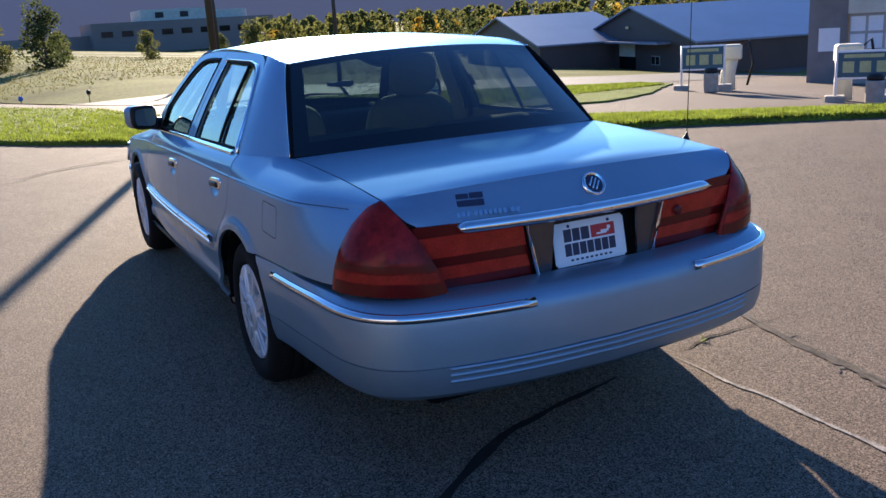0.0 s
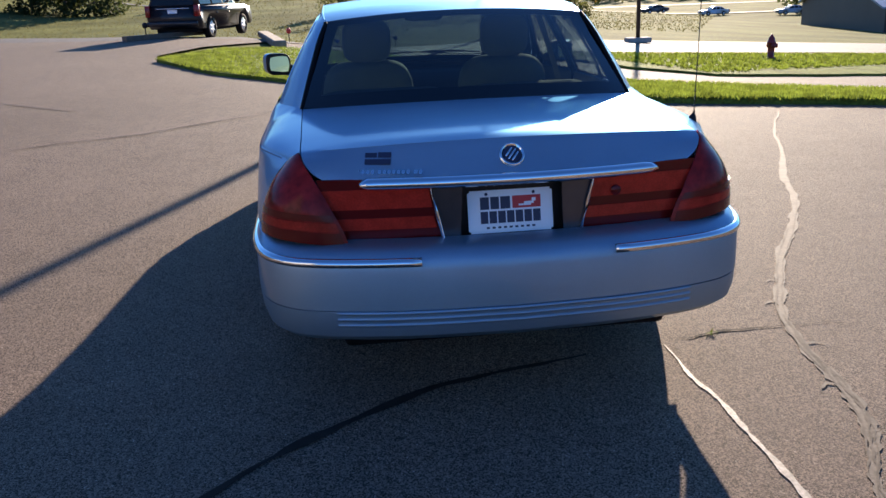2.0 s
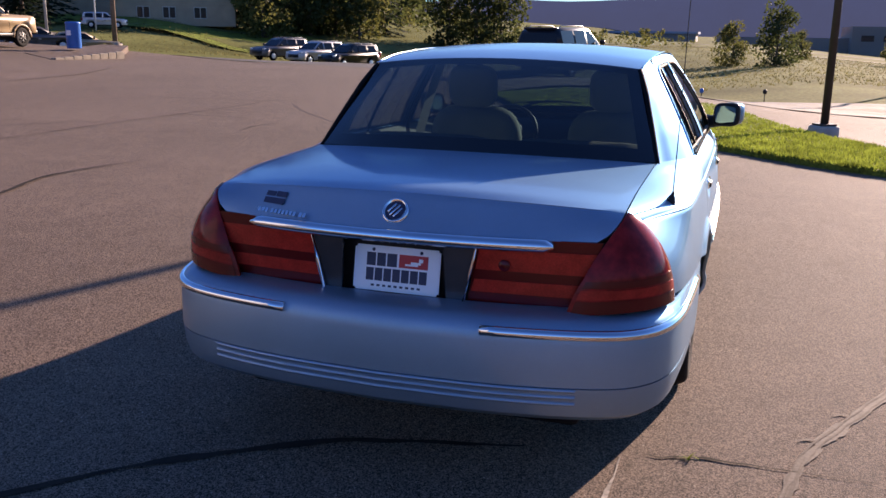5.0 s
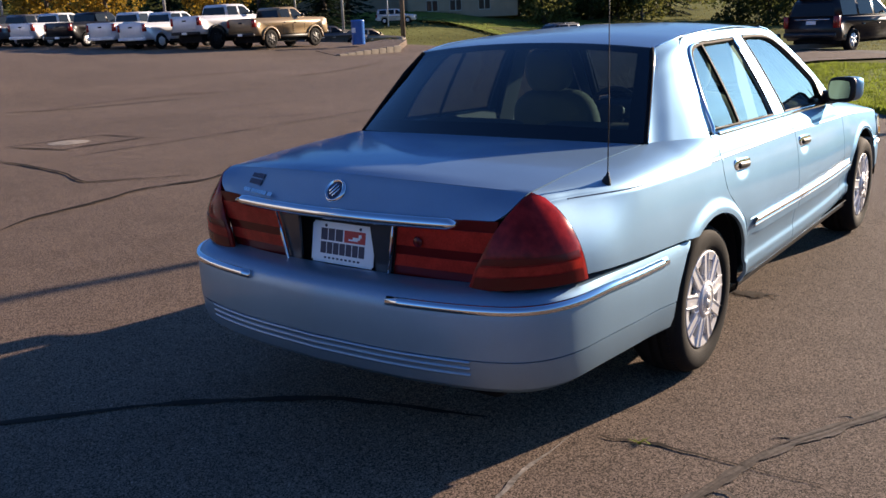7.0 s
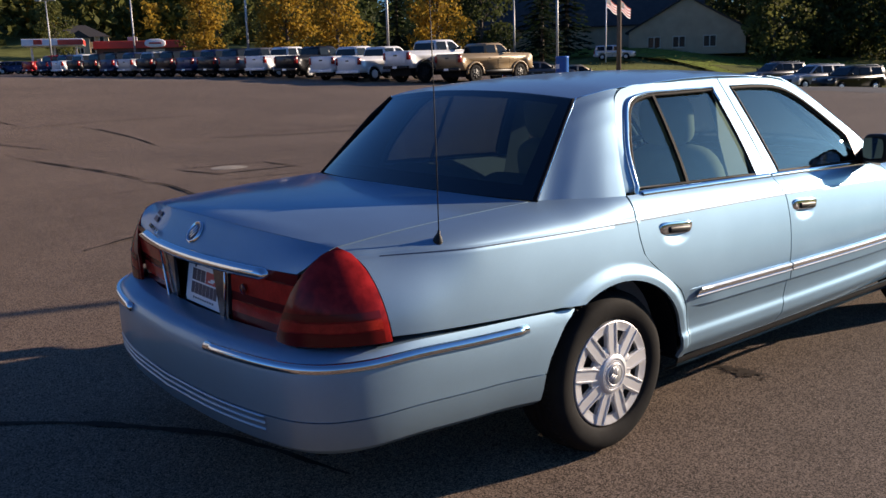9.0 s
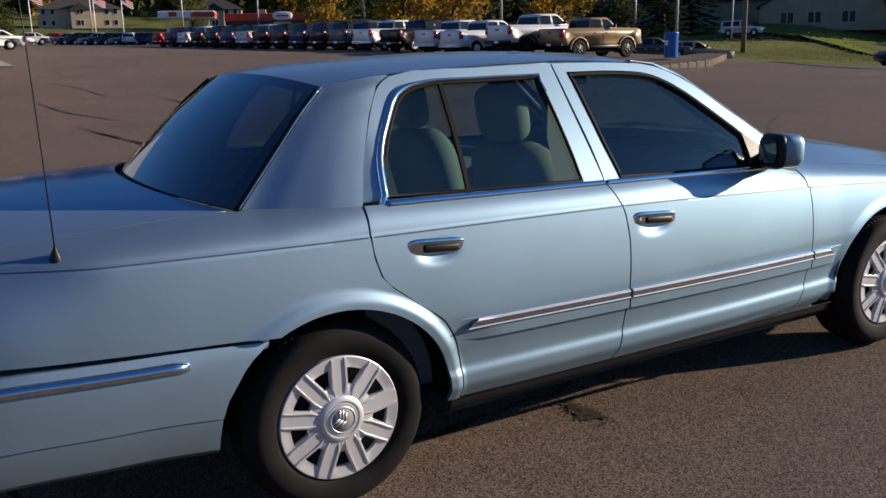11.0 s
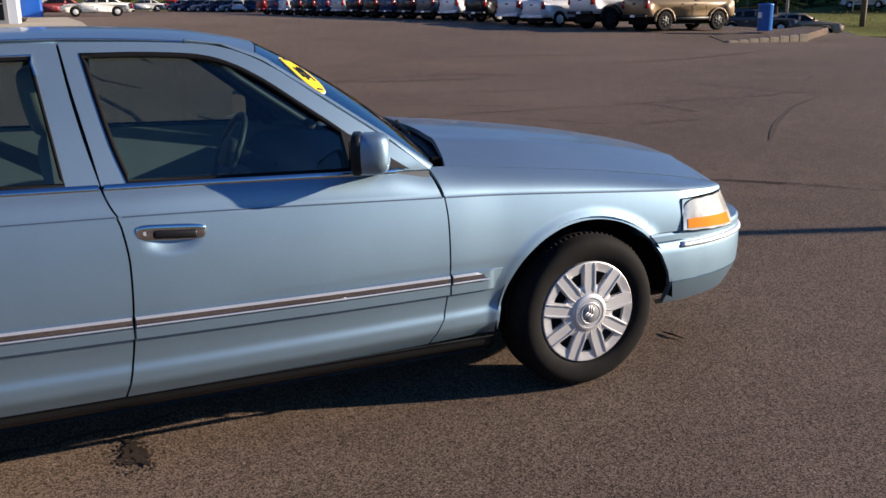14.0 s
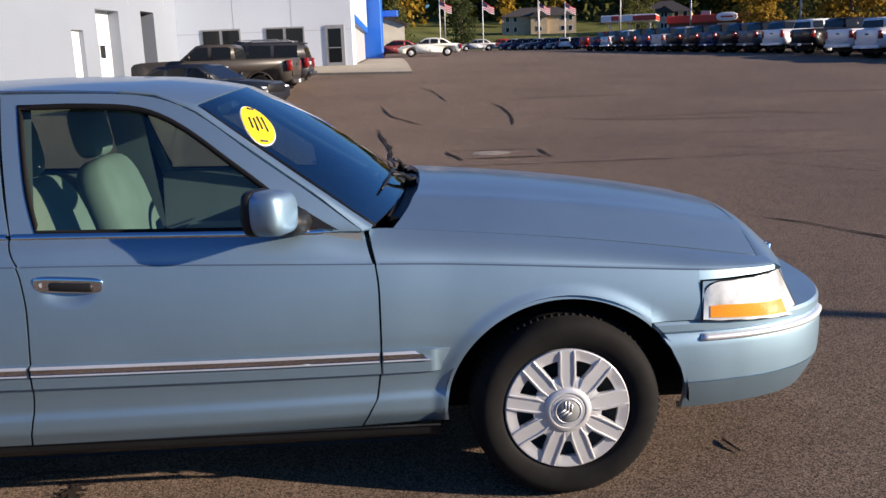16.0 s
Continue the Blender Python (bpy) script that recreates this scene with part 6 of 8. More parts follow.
for k, (x, y) in enumerate([(1.60, -1.62), (1.30, -2.42), (1.24, -2.80), (1.13, -3.18), (1.45, -1.92)]):
    ribbon("side_crack", [(x - 0.01, y), (x + (0.05 if k % 2 else -0.05), y + 0.015), (x + (0.09 if k % 2 else -0.09), y - 0.02)], 0.012, 0.0045, SEAL, "short side crack filled with tar", 90 + k, 0.4, 6, 0.006)
ribbon("paint_line", [(0.735, -2.30), (0.725, -2.62), (0.745, -2.85), (0.74, -3.08), (0.74, -3.29), (0.73, -3.6), (0.72, -4.3)], 0.018, 0.004, CHALK, "thin worn white line on the asphalt", 3, 0.45, 12, 0.003)
ribbon("tar_line", [(-1.9, -3.9), (-1.30, -3.42), (-0.96, -3.03), (-0.79, -2.88), (-0.53, -2.68), (-0.23, -2.5), (0.04, -2.42), (0.38, -2.33)], 0.036, 0.004, TAR, "dark tar line in the asphalt", 4, 0.4, 5, 0.008)
SEAMS = [
    [(-8.5, -1.2), (-8.64, 1.6), (-8.6, 3.3), (-8.63, 4.95), (-8.67, 6.78), (-8.67, 8.69), (-8.66, 10.57), (-8.87, 12.51), (-9.01, 14.9)],
    [(-8.67, 8.69), (-7.9, 8.62), (-7.07, 8.50)], [(-12.6, 11.93), (-10.43, 12.12), (-8.70, 12.34), (-8.2, 13.1)], [(-7.79, 5.68), (-6.86, 6.30), (-6.35, 6.66)],
    [(-6.30, 6.79), (-6.35, 7.4), (-6.32, 8.02)], [(-4.08, 4.01), (-3.69, 4.32), (-2.87, 4.71), (-2.45, 5.12), (-1.99, 5.57), (-1.45, 5.97)], [(-12.0, 2.9), (-12.2, 6.0), (-11.73, 9.60)],
    [(-9.90, 5.70), (-9.17, 6.79)], [(-10.66, 1.60), (-10.57, 3.10)], [(-10.57, 3.10), (-9.3, 3.12)], [(-9.48, 3.12), (-9.5, 1.75)], [(-9.3, 1.78), (-10.66, 1.60)]]
FISSURES = [
    [(-21.35, 3.29), (-19.61, 3.54), (-17.78, 3.51), (-15.72, 3.32)], [(-16.17, 5.12), (-16.6, 7.0), (-16.67, 8.82), (-15.5, 11.0)], [(-30.86, 4.80), (-30.2, 7.0), (-29.86, 9.42)],
    [(-9.57, 0.62), (-8.93, 0.72), (-7.96, 0.62), (-7.24, 0.49), (-6.6, 0.29), (-6.2, 0.61), (-5.7, 1.14)], [(-16.82, 4.30), (-15.96, 6.17), (-15.14, 9.34)],
    [(-4.87, -1.68), (-5.24, -1.04), (-5.35, -0.35), (-5.54, 0.29), (-5.38, 0.96), (-5.74, 2.19), (-5.57, 3.4)], [(-28.64, 1.4), (-25.32, 1.99), (-22.16, 2.19)], [(-21.16, 0.34), (-18.82, 0.6), (-17.4, 1.01), (-16.36, 1.36)], [(-16.15, 0.35), (-13.06, 0.56), (-11.41, 0.69), (-9.68, 0.73)],
    [(-1.64, 5.99), (-0.99, 6.54), (-0.22, 6.82)], [(-20.5, -3), (-22.3, 6), (-21, 14), (-20, 22)], [(-17.8, 13.93), (-18.58, 17.57), (-22.93, 25.34)]]
for k, pts in enumerate(SEAMS + FISSURES):
    ribbon("crack", pts, (0.030 if k < 8 else 0.055) if k < len(SEAMS) else 0.052, 0.006 + 0.0003 * k, TAR, "dark irregular crack in the asphalt", 10 + k, 0.45, 9, 0.018)
ribbon("hairline_crack", [(0.8, -2.26), (0.9, -2.24), (1.0, -2.21), (1.21, -2.2), (1.6, -2.2)], 0.014, 0.004, TAR, "thin dark crack in the asphalt", 39, 0.5, 7, 0.008)
ribbon("skid_mark", [(-4.29, 7.29), (-5.50, 8.55), (-7.07, 10.40), (-8.18, 12.08)], 0.07, 0.003, FAINT, "curved faint tyre mark", 40, 0.08, 8, 0.004)
ribbon("drip_line", [(0.59, -1.14), (0.58, -0.86), (0.52, -0.48), (0.47, -0.12)], 0.03, 0.0035, OIL, "dark damp trail beside the car", 41, 0.9, 8, 0.03)
for k, (x, y, a, b) in enumerate([(0.74, -0.30, 0.15, 0.07), (0.60, 0.55, 0.05, 0.03), (0.72, 0.95, 0.06, 0.03), (0.9, 1.02, 0.04, 0.02)]):
    bm = bmesh.new()
    rnd = random.Random(60 + k)
    for q in range(150 if k == 0 else 40):
        # drops crowd towards the middle of the stain
        u, w = rnd.gauss(0, 0.48), rnd.gauss(0, 0.48)
        r = a * rnd.uniform(0.04, 0.17) * max(0.3, 1 - 0.5 * math.hypot(u, w))
        c = (x + a * u + 0.3 * a * w, y + b * w)
        ring = [bm.verts.new((c[0] + r * rnd.uniform(0.6, 1.2) * math.cos(6.283 * i / 9), c[1] + 0.7 * r * rnd.uniform(0.6, 1.2) * math.sin(6.283 * i / 9), 0.0045 + 0.00001 * q)) for i in range(9)]
        bm.faces.new(ring)
    tagged(part("oil_stain", bm, OIL, smooth=False), "dark oil stain on the asphalt", "stain", kind="structure")
bm = bmesh.new()
lathe(bm, [(0.0, 0.006), (0.26, 0.006), (0.30, 0.0)], 24, Matrix.Translation((-10.2, 2.3, ground_z(-10.2, 2.3) + 0.004)))
tagged(part("manhole_cover", bm, DUST), "pale round cover let into the asphalt", "manhole", kind="structure")
bm = bmesh.new()
tube(bm, [(0.53, 2.13, 0.008), (0.585, 2.14, 0.012), (0.64, 2.16, 0.008)], [0.003, 0.005, 0.003], 6)
tagged(part("twig", bm, TAR), "small dark twig lying on the asphalt", "twig")
bm = bmesh.new()
rnd = random.Random(9)
for k in range(9):
    a = rnd.uniform(0, 6.28)
    c = Vector((0.985 + rnd.uniform(-0.03, 0.03), -2.22 + rnd.uniform(-0.02, 0.02), 0.002))
    d = Vector((math.cos(a), math.sin(a), 0.5)) * 0.035
    n = Vector((-math.sin(a), math.cos(a), 0)) * 0.005
    bm.faces.new([bm.verts.new(p) for p in (c - n, c + n, c + d + n * 0.3)])
tagged(part("weed", bm, BLADE), "tiny green weed in a crack", "plant")


def blades(name, region, count, h, seed, material, label, width=0.012):
    """Tufts of grass blades over a region; region(rnd) gives a place."""
    rnd = random.Random(seed)
    verts, faces = [], []
    for _ in range(count):
        x, y = region(rnd)
        z = ground_z(x, y) + 0.06
        for _ in range(3):
            a = rnd.uniform(0, 6.28)
            hh = h * rnd.uniform(0.5, 1.3)
            lx, ly = rnd.gauss(0, 0.4) * hh, rnd.gauss(0, 0.4) * hh
            wx, wy = math.cos(a) * width, math.sin(a) * width
            px, py = x + rnd.uniform(-0.05, 0.05), y + rnd.uniform(-0.05, 0.05)
            i = len(verts)
            verts += [(px - wx, py - wy, z), (px + wx, py + wy, z), (px + lx, py + ly, z + hh)]
            faces.append((i, i + 1, i + 2))
    me = bpy.data.meshes.new(name)
    me.from_pydata(verts, [], faces)
    me.materials.append(material)
    return tagged(new(name, me), label, "grass", kind="stuff")


def between_edges(rnd):
    u = rnd.random() ** 1.0 * 9.2
    i = int(u)
    a = [lerp(NEAR_EDGE[i][k], NEAR_EDGE[i + 1][k], u - i) for k in (0, 1)]
    f = FAR_EDGE[::-1]
    w = u / 9.2 * (len(f) - 2)
    j = int(w)
    b = [lerp(f[j][k], f[j + 1][k], w - j) for k in (0, 1)]
    v = rnd.random() ** 1.5
    return lerp(a[0], b[0], v), lerp(a[1], b[1], v)


blades("verge_grass", between_edges, 26000, 0.06, 21, BLADE, "bright green grass blades of the verge")


def on_isle(rnd):
    u, v = rnd.random(), rnd.random()
    return lerp(lerp(7.0, 9.5, v), 31, u), lerp(lerp(24, 17.6, v), lerp(34.6, 32.6, v), u)


blades("island_grass", on_isle, 6000, 0.09, 22, BLADE, "green grass blades of the island", 0.03)


def on_field(rnd):
    while True:
        d = rnd.uniform(45, 150)
        a = radians(rnd.uniform(-42, 24))
        x, y = d * math.sin(a), d * math.cos(a)
        if y > 46 + 0.25 * x and y > 40 - 0.35 * x:
            return x, y


blades("field_weeds", on_field, 16000, 0.13, 23, WEED, "dry tan and olive field weeds", 0.03)

# ---- vehicles in the distance ----
GREYMETAL = mat("grey_pole_metal", (0.36, 0.36, 0.36), 0.5, 0.5, vary=0.1)
CARPAINT = mat("vehicle_paint", (0.5, 0.5, 0.5), 0.4, 0.1, 0.3, vary=0.04, spec=0.3, by_object=True)
DARKGLASS = mat("dark_vehicle_glass", (0.012, 0.014, 0.016), 0.08, 0.0, vary=0.1, spec=0.25)


WHITEP, BLACKP, GREYP, BLUEP, REDP, SILV, GOLDP = (0.70, 0.71, 0.73), (0.012, 0.012, 0.014), (0.10, 0.10, 0.11), (0.02, 0.035, 0.10), (0.40, 0.02, 0.02), (0.42, 0.43, 0.45), (0.30, 0.215, 0.125)
DBROWN = (0.035, 0.022, 0.018)


def vehicle(kind, color, label, lift=0.0, category="car", chrome=True, group=""):
    """A parked vehicle, nose to +y, with body, cabin, panes, wheels, lamps and bumpers."""
    v = thing(kind, label, category, group)
    if kind == "pickup_truck":
        W, wr, wb, axr = 1.0, 0.41, 3.55, -1.72
        low = [(-2.86, 0.62), (-2.90, 1.36), (-2.84, 1.40), (-0.86, 1.40), (0.95, 1.39), (1.2, 1.42), (2.60, 1.38), (2.86, 1.33), (2.96, 1.22), (2.98, 0.66), (2.90, 0.50)]
        foot = [(-2.60, 0.52)]
        cab = [(-0.86, 1.38), (-0.78, 1.86), (-0.62, 1.95), (0.36, 1.96), (0.58, 1.92), (1.24, 1.36)]
        split = [(-0.74, 0.03), (0.10, 1.02)]
    elif kind == "sport_utility":
        W, wr, wb, axr = 0.95, 0.375, 2.95, -1.45
        low = [(-2.44, 0.50), (-2.50, 0.75), (-2.42, 1.14), (1.05, 1.12), (2.05, 1.06), (2.32, 0.98), (2.45, 0.80), (2.46, 0.50), (2.3, 0.36)]
        foot = [(-2.3, 0.38)]
        cab = [(-2.44, 1.12), (-2.31, 1.62), (-2.12, 1.76), (0.05, 1.80), (0.28, 1.74), (1.12, 1.12)]
        split = [(-2.12, -1.15), (-1.07, -0.15), (-0.07, 0.88)]
    else:
        W, wr, wb, axr = 0.92, 0.33, 2.85, -1.38
        low = [(-2.45, 0.55), (-2.42, 0.92), (-1.65, 0.98), (1.0, 0.95), (2.2, 0.85), (2.45, 0.68), (2.45, 0.42), (2.3, 0.28)]
        foot = [(-2.3, 0.30)]
        cab = [(-1.75, 0.96), (-1.05, 1.38), (-0.3, 1.44), (0.3, 1.42), (1.12, 0.93)]
        split = [(-1.5, -0.78), (-0.7, -0.05), (0.02, 0.86)]
    wr2 = wr + lift * 0.42
    rarch = wr2 + 0.08 + lift * 0.15
    side = [(y, z + lift) for y, z in low]
    zb = low[-1][1] + lift
    for yc in (axr + wb, axr):
        a0 = math.asin(max(-0.9, min(0.9, (zb - wr2) / rarch)))
        for i in range(13):
            a = lerp(a0, math.pi - a0, i / 12)
            side.append((yc + rarch * math.cos(a), wr2 + rarch * math.sin(a)))
    side += [(y, z + lift) for y, z in foot]
    belt = max(z for _, z in side)
    bm = bmesh.new()
    n = len(side)
    rows = []
    for x in (-1, 1):
        rows.append([bm.verts.new((x * (W - 0.05 * max(0.0, z - belt + 0.35) / 0.35), y, z)) for y, z in side])
    for i in range(n):
        bm.faces.new((rows[0][i], rows[0][(i + 1) % n], rows[1][(i + 1) % n], rows[1][i]))
    bm.faces.new(rows[0])
    bm.faces.new(rows[1][::-1])
    bmesh.ops.recalc_face_normals(bm, faces=bm.faces[:])
    es = [e for e in bm.edges if e.calc_face_angle(0) > 0.9 and abs(e.verts[0].co.x - e.verts[1].co.x) < 0.1]
    bmesh.ops.bevel(bm, geom=es, offset=0.028, segments=2, affect="EDGES", clamp_overlap=True)
    body = part("body", bm, CARPAINT, v)
    body.color = (*color, 1)
    for sx in (1, -1):
        for y in [q for p in split[-2:] for q in p]:
            bm = bmesh.new()
            box(bm, (sx * (W + 0.001) - 0.004, y - 0.006, zb + 0.06), (sx * (W + 0.001) + 0.003, y + 0.006, belt - 0.36))
            part("door_gap", bm, GAPBLACK, v, smooth=False)
        bm = bmesh.new()
        for y in (split[-1][0] + 0.12, split[-2][0] + 0.12):
            box(bm, (sx * W - 0.02, y, belt - 0.30), (sx * W + 0.012, y + 0.16, belt - 0.26), 0.006, 1)
        part("door_handle", bm, BLACK if lift else CARPAINT, v).color = (*color, 1)
    # cabin
    top = max(p[1] for p in cab)
    base = min(p[1] for p in cab)
    wide = lambda z: lerp(W * 0.93, W * (0.76 if kind == "pickup_truck" else 0.72), (z - base) / (top - base))
    bm = bmesh.new()
    ra = [bm.verts.new((-wide(p[1]), p[0], p[1] + lift)) for p in cab]
    rb = [bm.verts.new((wide(p[1]), p[0], p[1] + lift)) for p in cab]
    m = len(cab)
    for i in range(m):
        bm.faces.new((ra[i], ra[(i + 1) % m], rb[(i + 1) % m], rb[i]))
    bm.faces.new(ra)
    bm.faces.new(rb[::-1])
    bmesh.ops.recalc_face_normals(bm, faces=bm.faces[:])
    bmesh.ops.bevel(bm, geom=[e for e in bm.edges if e.calc_face_angle(0) > 0.4], offset=0.03, segments=2, affect="EDGES", clamp_overlap=True)
    c = part("cabin", bm, CARPAINT, v)
    c.color = (*color, 1)
    outline = sorted(cab)

    def roof_at(y):
        for a, b in zip(cab, cab[1:]):
            if min(a[0], b[0]) <= y <= max(a[0], b[0]) and abs(a[0] - b[0]) > 1e-6:
                return lerp(a[1], b[1], (y - a[0]) / (b[0] - a[0]))
        return base
    for sx in (1, -1):
        for y0, y1 in split:
            pts = []
            for i in range(7):
                y = lerp(y0 + 0.03, y1 - 0.03, i / 6)
                pts.append((y, max(base + 0.09, min(roof_at(y) - 0.10, top - 0.09))))
            pts += [(y1 - 0.03, base + 0.06), (y0 + 0.03, base + 0.06)]
            bm = bmesh.new()
            bm.faces.new([bm.verts.new((sx * (wide(z) + 0.006), y, z + lift)) for y, z in pts])
            part("side_pane", bm, DARKGLASS, v, smooth=False)
    for a, b, nm in ((cab[0], cab[1], "rear_pane"), (cab[-1], cab[-2], "front_pane")):
        d = Vector((b[0] - a[0], b[1] - a[1])).normalized()
        nrm = Vector((d.y, -d.x)) * (1 if nm == "front_pane" else -1)
        if (nm == "front_pane") != (nrm.x > 0):
            nrm = -nrm
        bm = bmesh.new()
        q = []
        for u, s in ((0.10, -1), (0.10, 1), (0.88, 1), (0.88, -1)):
            y, z = lerp(a[0], b[0], u), lerp(a[1], b[1], u)
            q.append(bm.verts.new((s * (wide(z) - 0.08), y + nrm.x * 0.008, z + nrm.y * 0.008 + lift)))
        bm.faces.new(q)
        part(nm, bm, DARKGLASS, v, smooth=False)
    # wheels
    for sx in (1, -1):
        for y in (axr, axr + wb):
            m4 = Matrix.Translation((sx * (W + 0.012 + (0.04 if lift else 0)), y, wr2)) @ pose(0, 0, 0, 0, 90 * sx, 0)
            bm = bmesh.new()
            lathe(bm, [(wr2 * 0.62, -0.01), (wr2 * 0.8, 0.004), (wr2 * 0.94, -0.004), (wr2, -0.04), (wr2, -0.21), (wr2 * 0.8, -0.24), (wr2 * 0.5, -0.2)], 28, m4)
            w = part("wheel", bm, TYRE, v)
            bm = bmesh.new()
            lathe(bm, [(0.0, 0.0), (wr2 * 0.16, 0.0), (wr2 * 0.2, -0.012), (wr2 * 0.58, -0.03)], 20, m4)
            for i in range(6):
                box(bm, (wr2 * 0.12, -wr2 * 0.07, -0.03), (wr2 * 0.6, wr2 * 0.07, -0.008), 0, 1, m4 @ Matrix.Rotation(i * math.pi / 3, 4, "Z"))
            part("rim", bm, SILVER if not lift else BLACK, w)
            if kind == "pickup_truck":
                bm = bmesh.new()
                tube(bm, [(sx * (W + (0.03 if lift else 0.0)), y + (rarch + 0.02) * math.cos(radians(a)), wr2 + (rarch + 0.02) * math.sin(radians(a))) for a in range(0, 181, 12)], 0.06 if lift else 0.03, 6)
                part("arch_flare", bm, BLACK if lift and color == WHITEP else CARPAINT, v).color = (*color, 1)
    # lamps, bumpers, plate
    back = min(p[0] for p in low)
    front = max(p[0] for p in low)
    zt = {"pickup_truck": 1.13, "sport_utility": 0.98, "sedan_car": 0.72}[kind]
    for sx in (1, -1):
        bm = bmesh.new()
        box(bm, (sx * W * 0.93 - 0.09, back - 0.02, zt - 0.19 + lift), (sx * W * 0.93 + 0.075, back + 0.16, zt + 0.19 + lift), 0.012, 1)
        part("tail_lamp", bm, TRUCKLAMP, v)
        bm = bmesh.new()
        box(bm, (sx * W * 0.80 - 0.14, front - 0.16, zt - 0.12 + lift), (sx * W * 0.80 + 0.13, front - 0.005, zt + 0.02 + lift), 0.02, 1)
        part("headlamp", bm, CLEARLENS, v)
        bm = bmesh.new()
        soft(bm, (sx * (W + 0.10) - 0.10, 0.72, base + 0.06 + lift), (sx * (W + 0.10) + 0.10, 0.86, base + 0.24 + lift), 0.6, seg=(10, 8))
        part("mirror", bm, BLACK, v)
    bm = bmesh.new()
    box(bm, (-W * 0.96, back - 0.10, 0.48 + lift), (W * 0.96, back + 0.08, 0.64 + lift), 0.02, 1)
    part("rear_bumper", bm, CHROME if chrome else (BLACK if lift else CARPAINT), v).color = (*color, 1)
    bm = bmesh.new()
    pz, py = (0.90, back + 0.02) if kind == "sport_utility" else (0.50, back - 0.112)
    box(bm, (-0.17, py, pz + lift), (0.17, py + 0.03, pz + 0.12 + lift))
    part("plate", bm, WHITE, v, smooth=False)
    bm = bmesh.new()
    box(bm, (-W * 0.62, front - 0.05, (0.72 if kind == "pickup_truck" else 0.55) + lift), (W * 0.62, front + 0.012, (1.14 if kind == "pickup_truck" else 0.80) + lift), 0.01, 1)
    part("grille", bm, BLACK, v)
    if kind == "sport_utility":
        for sx in (1, -1):
            bm = bmesh.new()
            tube(bm, [(sx * 0.60, -1.95, 1.76), (sx * 0.61, -1.85, 1.835), (sx * 0.61, -0.1, 1.85), (sx * 0.60, 0.02, 1.79)], 0.018, 6)
            part("roof_rail", bm, GREYMETAL, v, "grey roof rail")
        bm = bmesh.new()
        box(bm, (-0.62, back + 0.05, 1.05), (0.62, back + 0.095, 1.075), 0.006, 1)
        part("tailgate_strip", bm, CHROME, v, "bright tailgate strip")
        bm = bmesh.new()
        box(bm, (-0.64, back + 0.18, 1.70), (0.64, back + 0.46, 1.775), 0.02, 1)
        part("roof_spoiler", bm, CARPAINT, v).color = (*color, 1)
    if kind == "pickup_truck":
        bm = bmesh.new()
        box(bm, (-W * 0.98, front - 0.12, 0.46 + lift), (W * 0.98, front + 0.09, 0.66 + lift), 0.03, 1)
        part("front_bumper", bm, BLACK if lift else CHROME, v)
        for sx in (1, -1):
            bm = bmesh.new()
            box(bm, (sx * W - 0.06, -1.15, 0.36 + lift * 0.9), (sx * W + 0.06, 1.25, 0.50 + lift), 0.02, 1)
            part("side_step", bm, BLACK, v)
        # the beds are open: a flat black slab stands in for the shade inside
        bm = bmesh.new()
        box(bm, (-W * 0.86, back + 0.10, 1.30 + lift), (W * 0.86, -0.88, 1.406 + lift))
        part("bed_cover", bm, BLACK, v, smooth=False)
        bm = bmesh.new()
        box(bm, (-W * 0.78, back - 0.03, 0.74 + lift), (W * 0.78, back + 0.04, 1.40 + lift), 0.02, 1)
        part("tailgate", bm, CARPAINT, v).color = (*color, 1)
        bm = bmesh.new()
        box(bm, (-0.14, back - 0.045, 1.13 + lift), (0.14, back - 0.028, 1.21 + lift), 0.006, 1)
        part("tailgate_handle", bm, BLACK, v)
    bm = bmesh.new()
    box(bm, (-W * 0.8, back + 0.3, 0.26 + lift * 0.4), (W * 0.8, front - 0.3, 0.5 + lift))
    part("chassis", bm, GAPBLACK, v, smooth=False)
    return v


def put(v, x, y, heading, s=1.0):
    """Stands a vehicle on the ground, its nose turned by heading degrees from +y to the left."""
    v.matrix_basis = Matrix.Translation((x, y, ground_z(x, y))) @ pose(0, 0, 0, 0, 0, heading) @ Matrix.Scale(s, 4)
    return v


def place_copy(v, x, y, heading, color=None, label="", s=1.0):
    c = copy_thing(v, Matrix.Translation((x, y, ground_z(x, y))) @ pose(0, 0, 0, 0, 0, heading))
    c.scale = (s, s, s)
    if color:
        for o in c.children_recursive:
            if o.name.split(".")[0] in ("body", "cabin", "rear_bumper", "tailgate", "arch_flare", "roof_spoiler"):
                o.color = (*color, 1)
    if label:
        c["label"] = label
    return c


put(vehicle("pickup_truck", GOLDP, "bronze lifted crew-cab pickup truck on black wheels", 0.20, "truck", False, "trucks in the row"), -32.25, 27.6, 3, 0.915)
put(vehicle("pickup_truck", WHITEP, "white lifted pickup truck with black arches and wheels", 0.26, "truck", False, "trucks in the row"), -34.6, 26.2, 5, 0.97)
pick = put(vehicle("pickup_truck", WHITEP, "white crew-cab pickup truck in a sales row", 0.0, "truck", False, "trucks in the row"), -37.6, 25.0, 8, 0.93)
row = [(WHITEP, "white"), (BLACKP, "black"), (WHITEP, "white"), (GREYP, "dark grey"), (BLACKP, "black"), (BLUEP, "dark blue"), (DBROWN, "dark brown"), (BLACKP, "black"), (SILV, "silver-grey"), (BLUEP, "dark blue"), (BLACKP, "black"), (BLACKP, "black"), (WHITEP, "white"), (BLUEP, "dark blue"), (REDP, "red")]
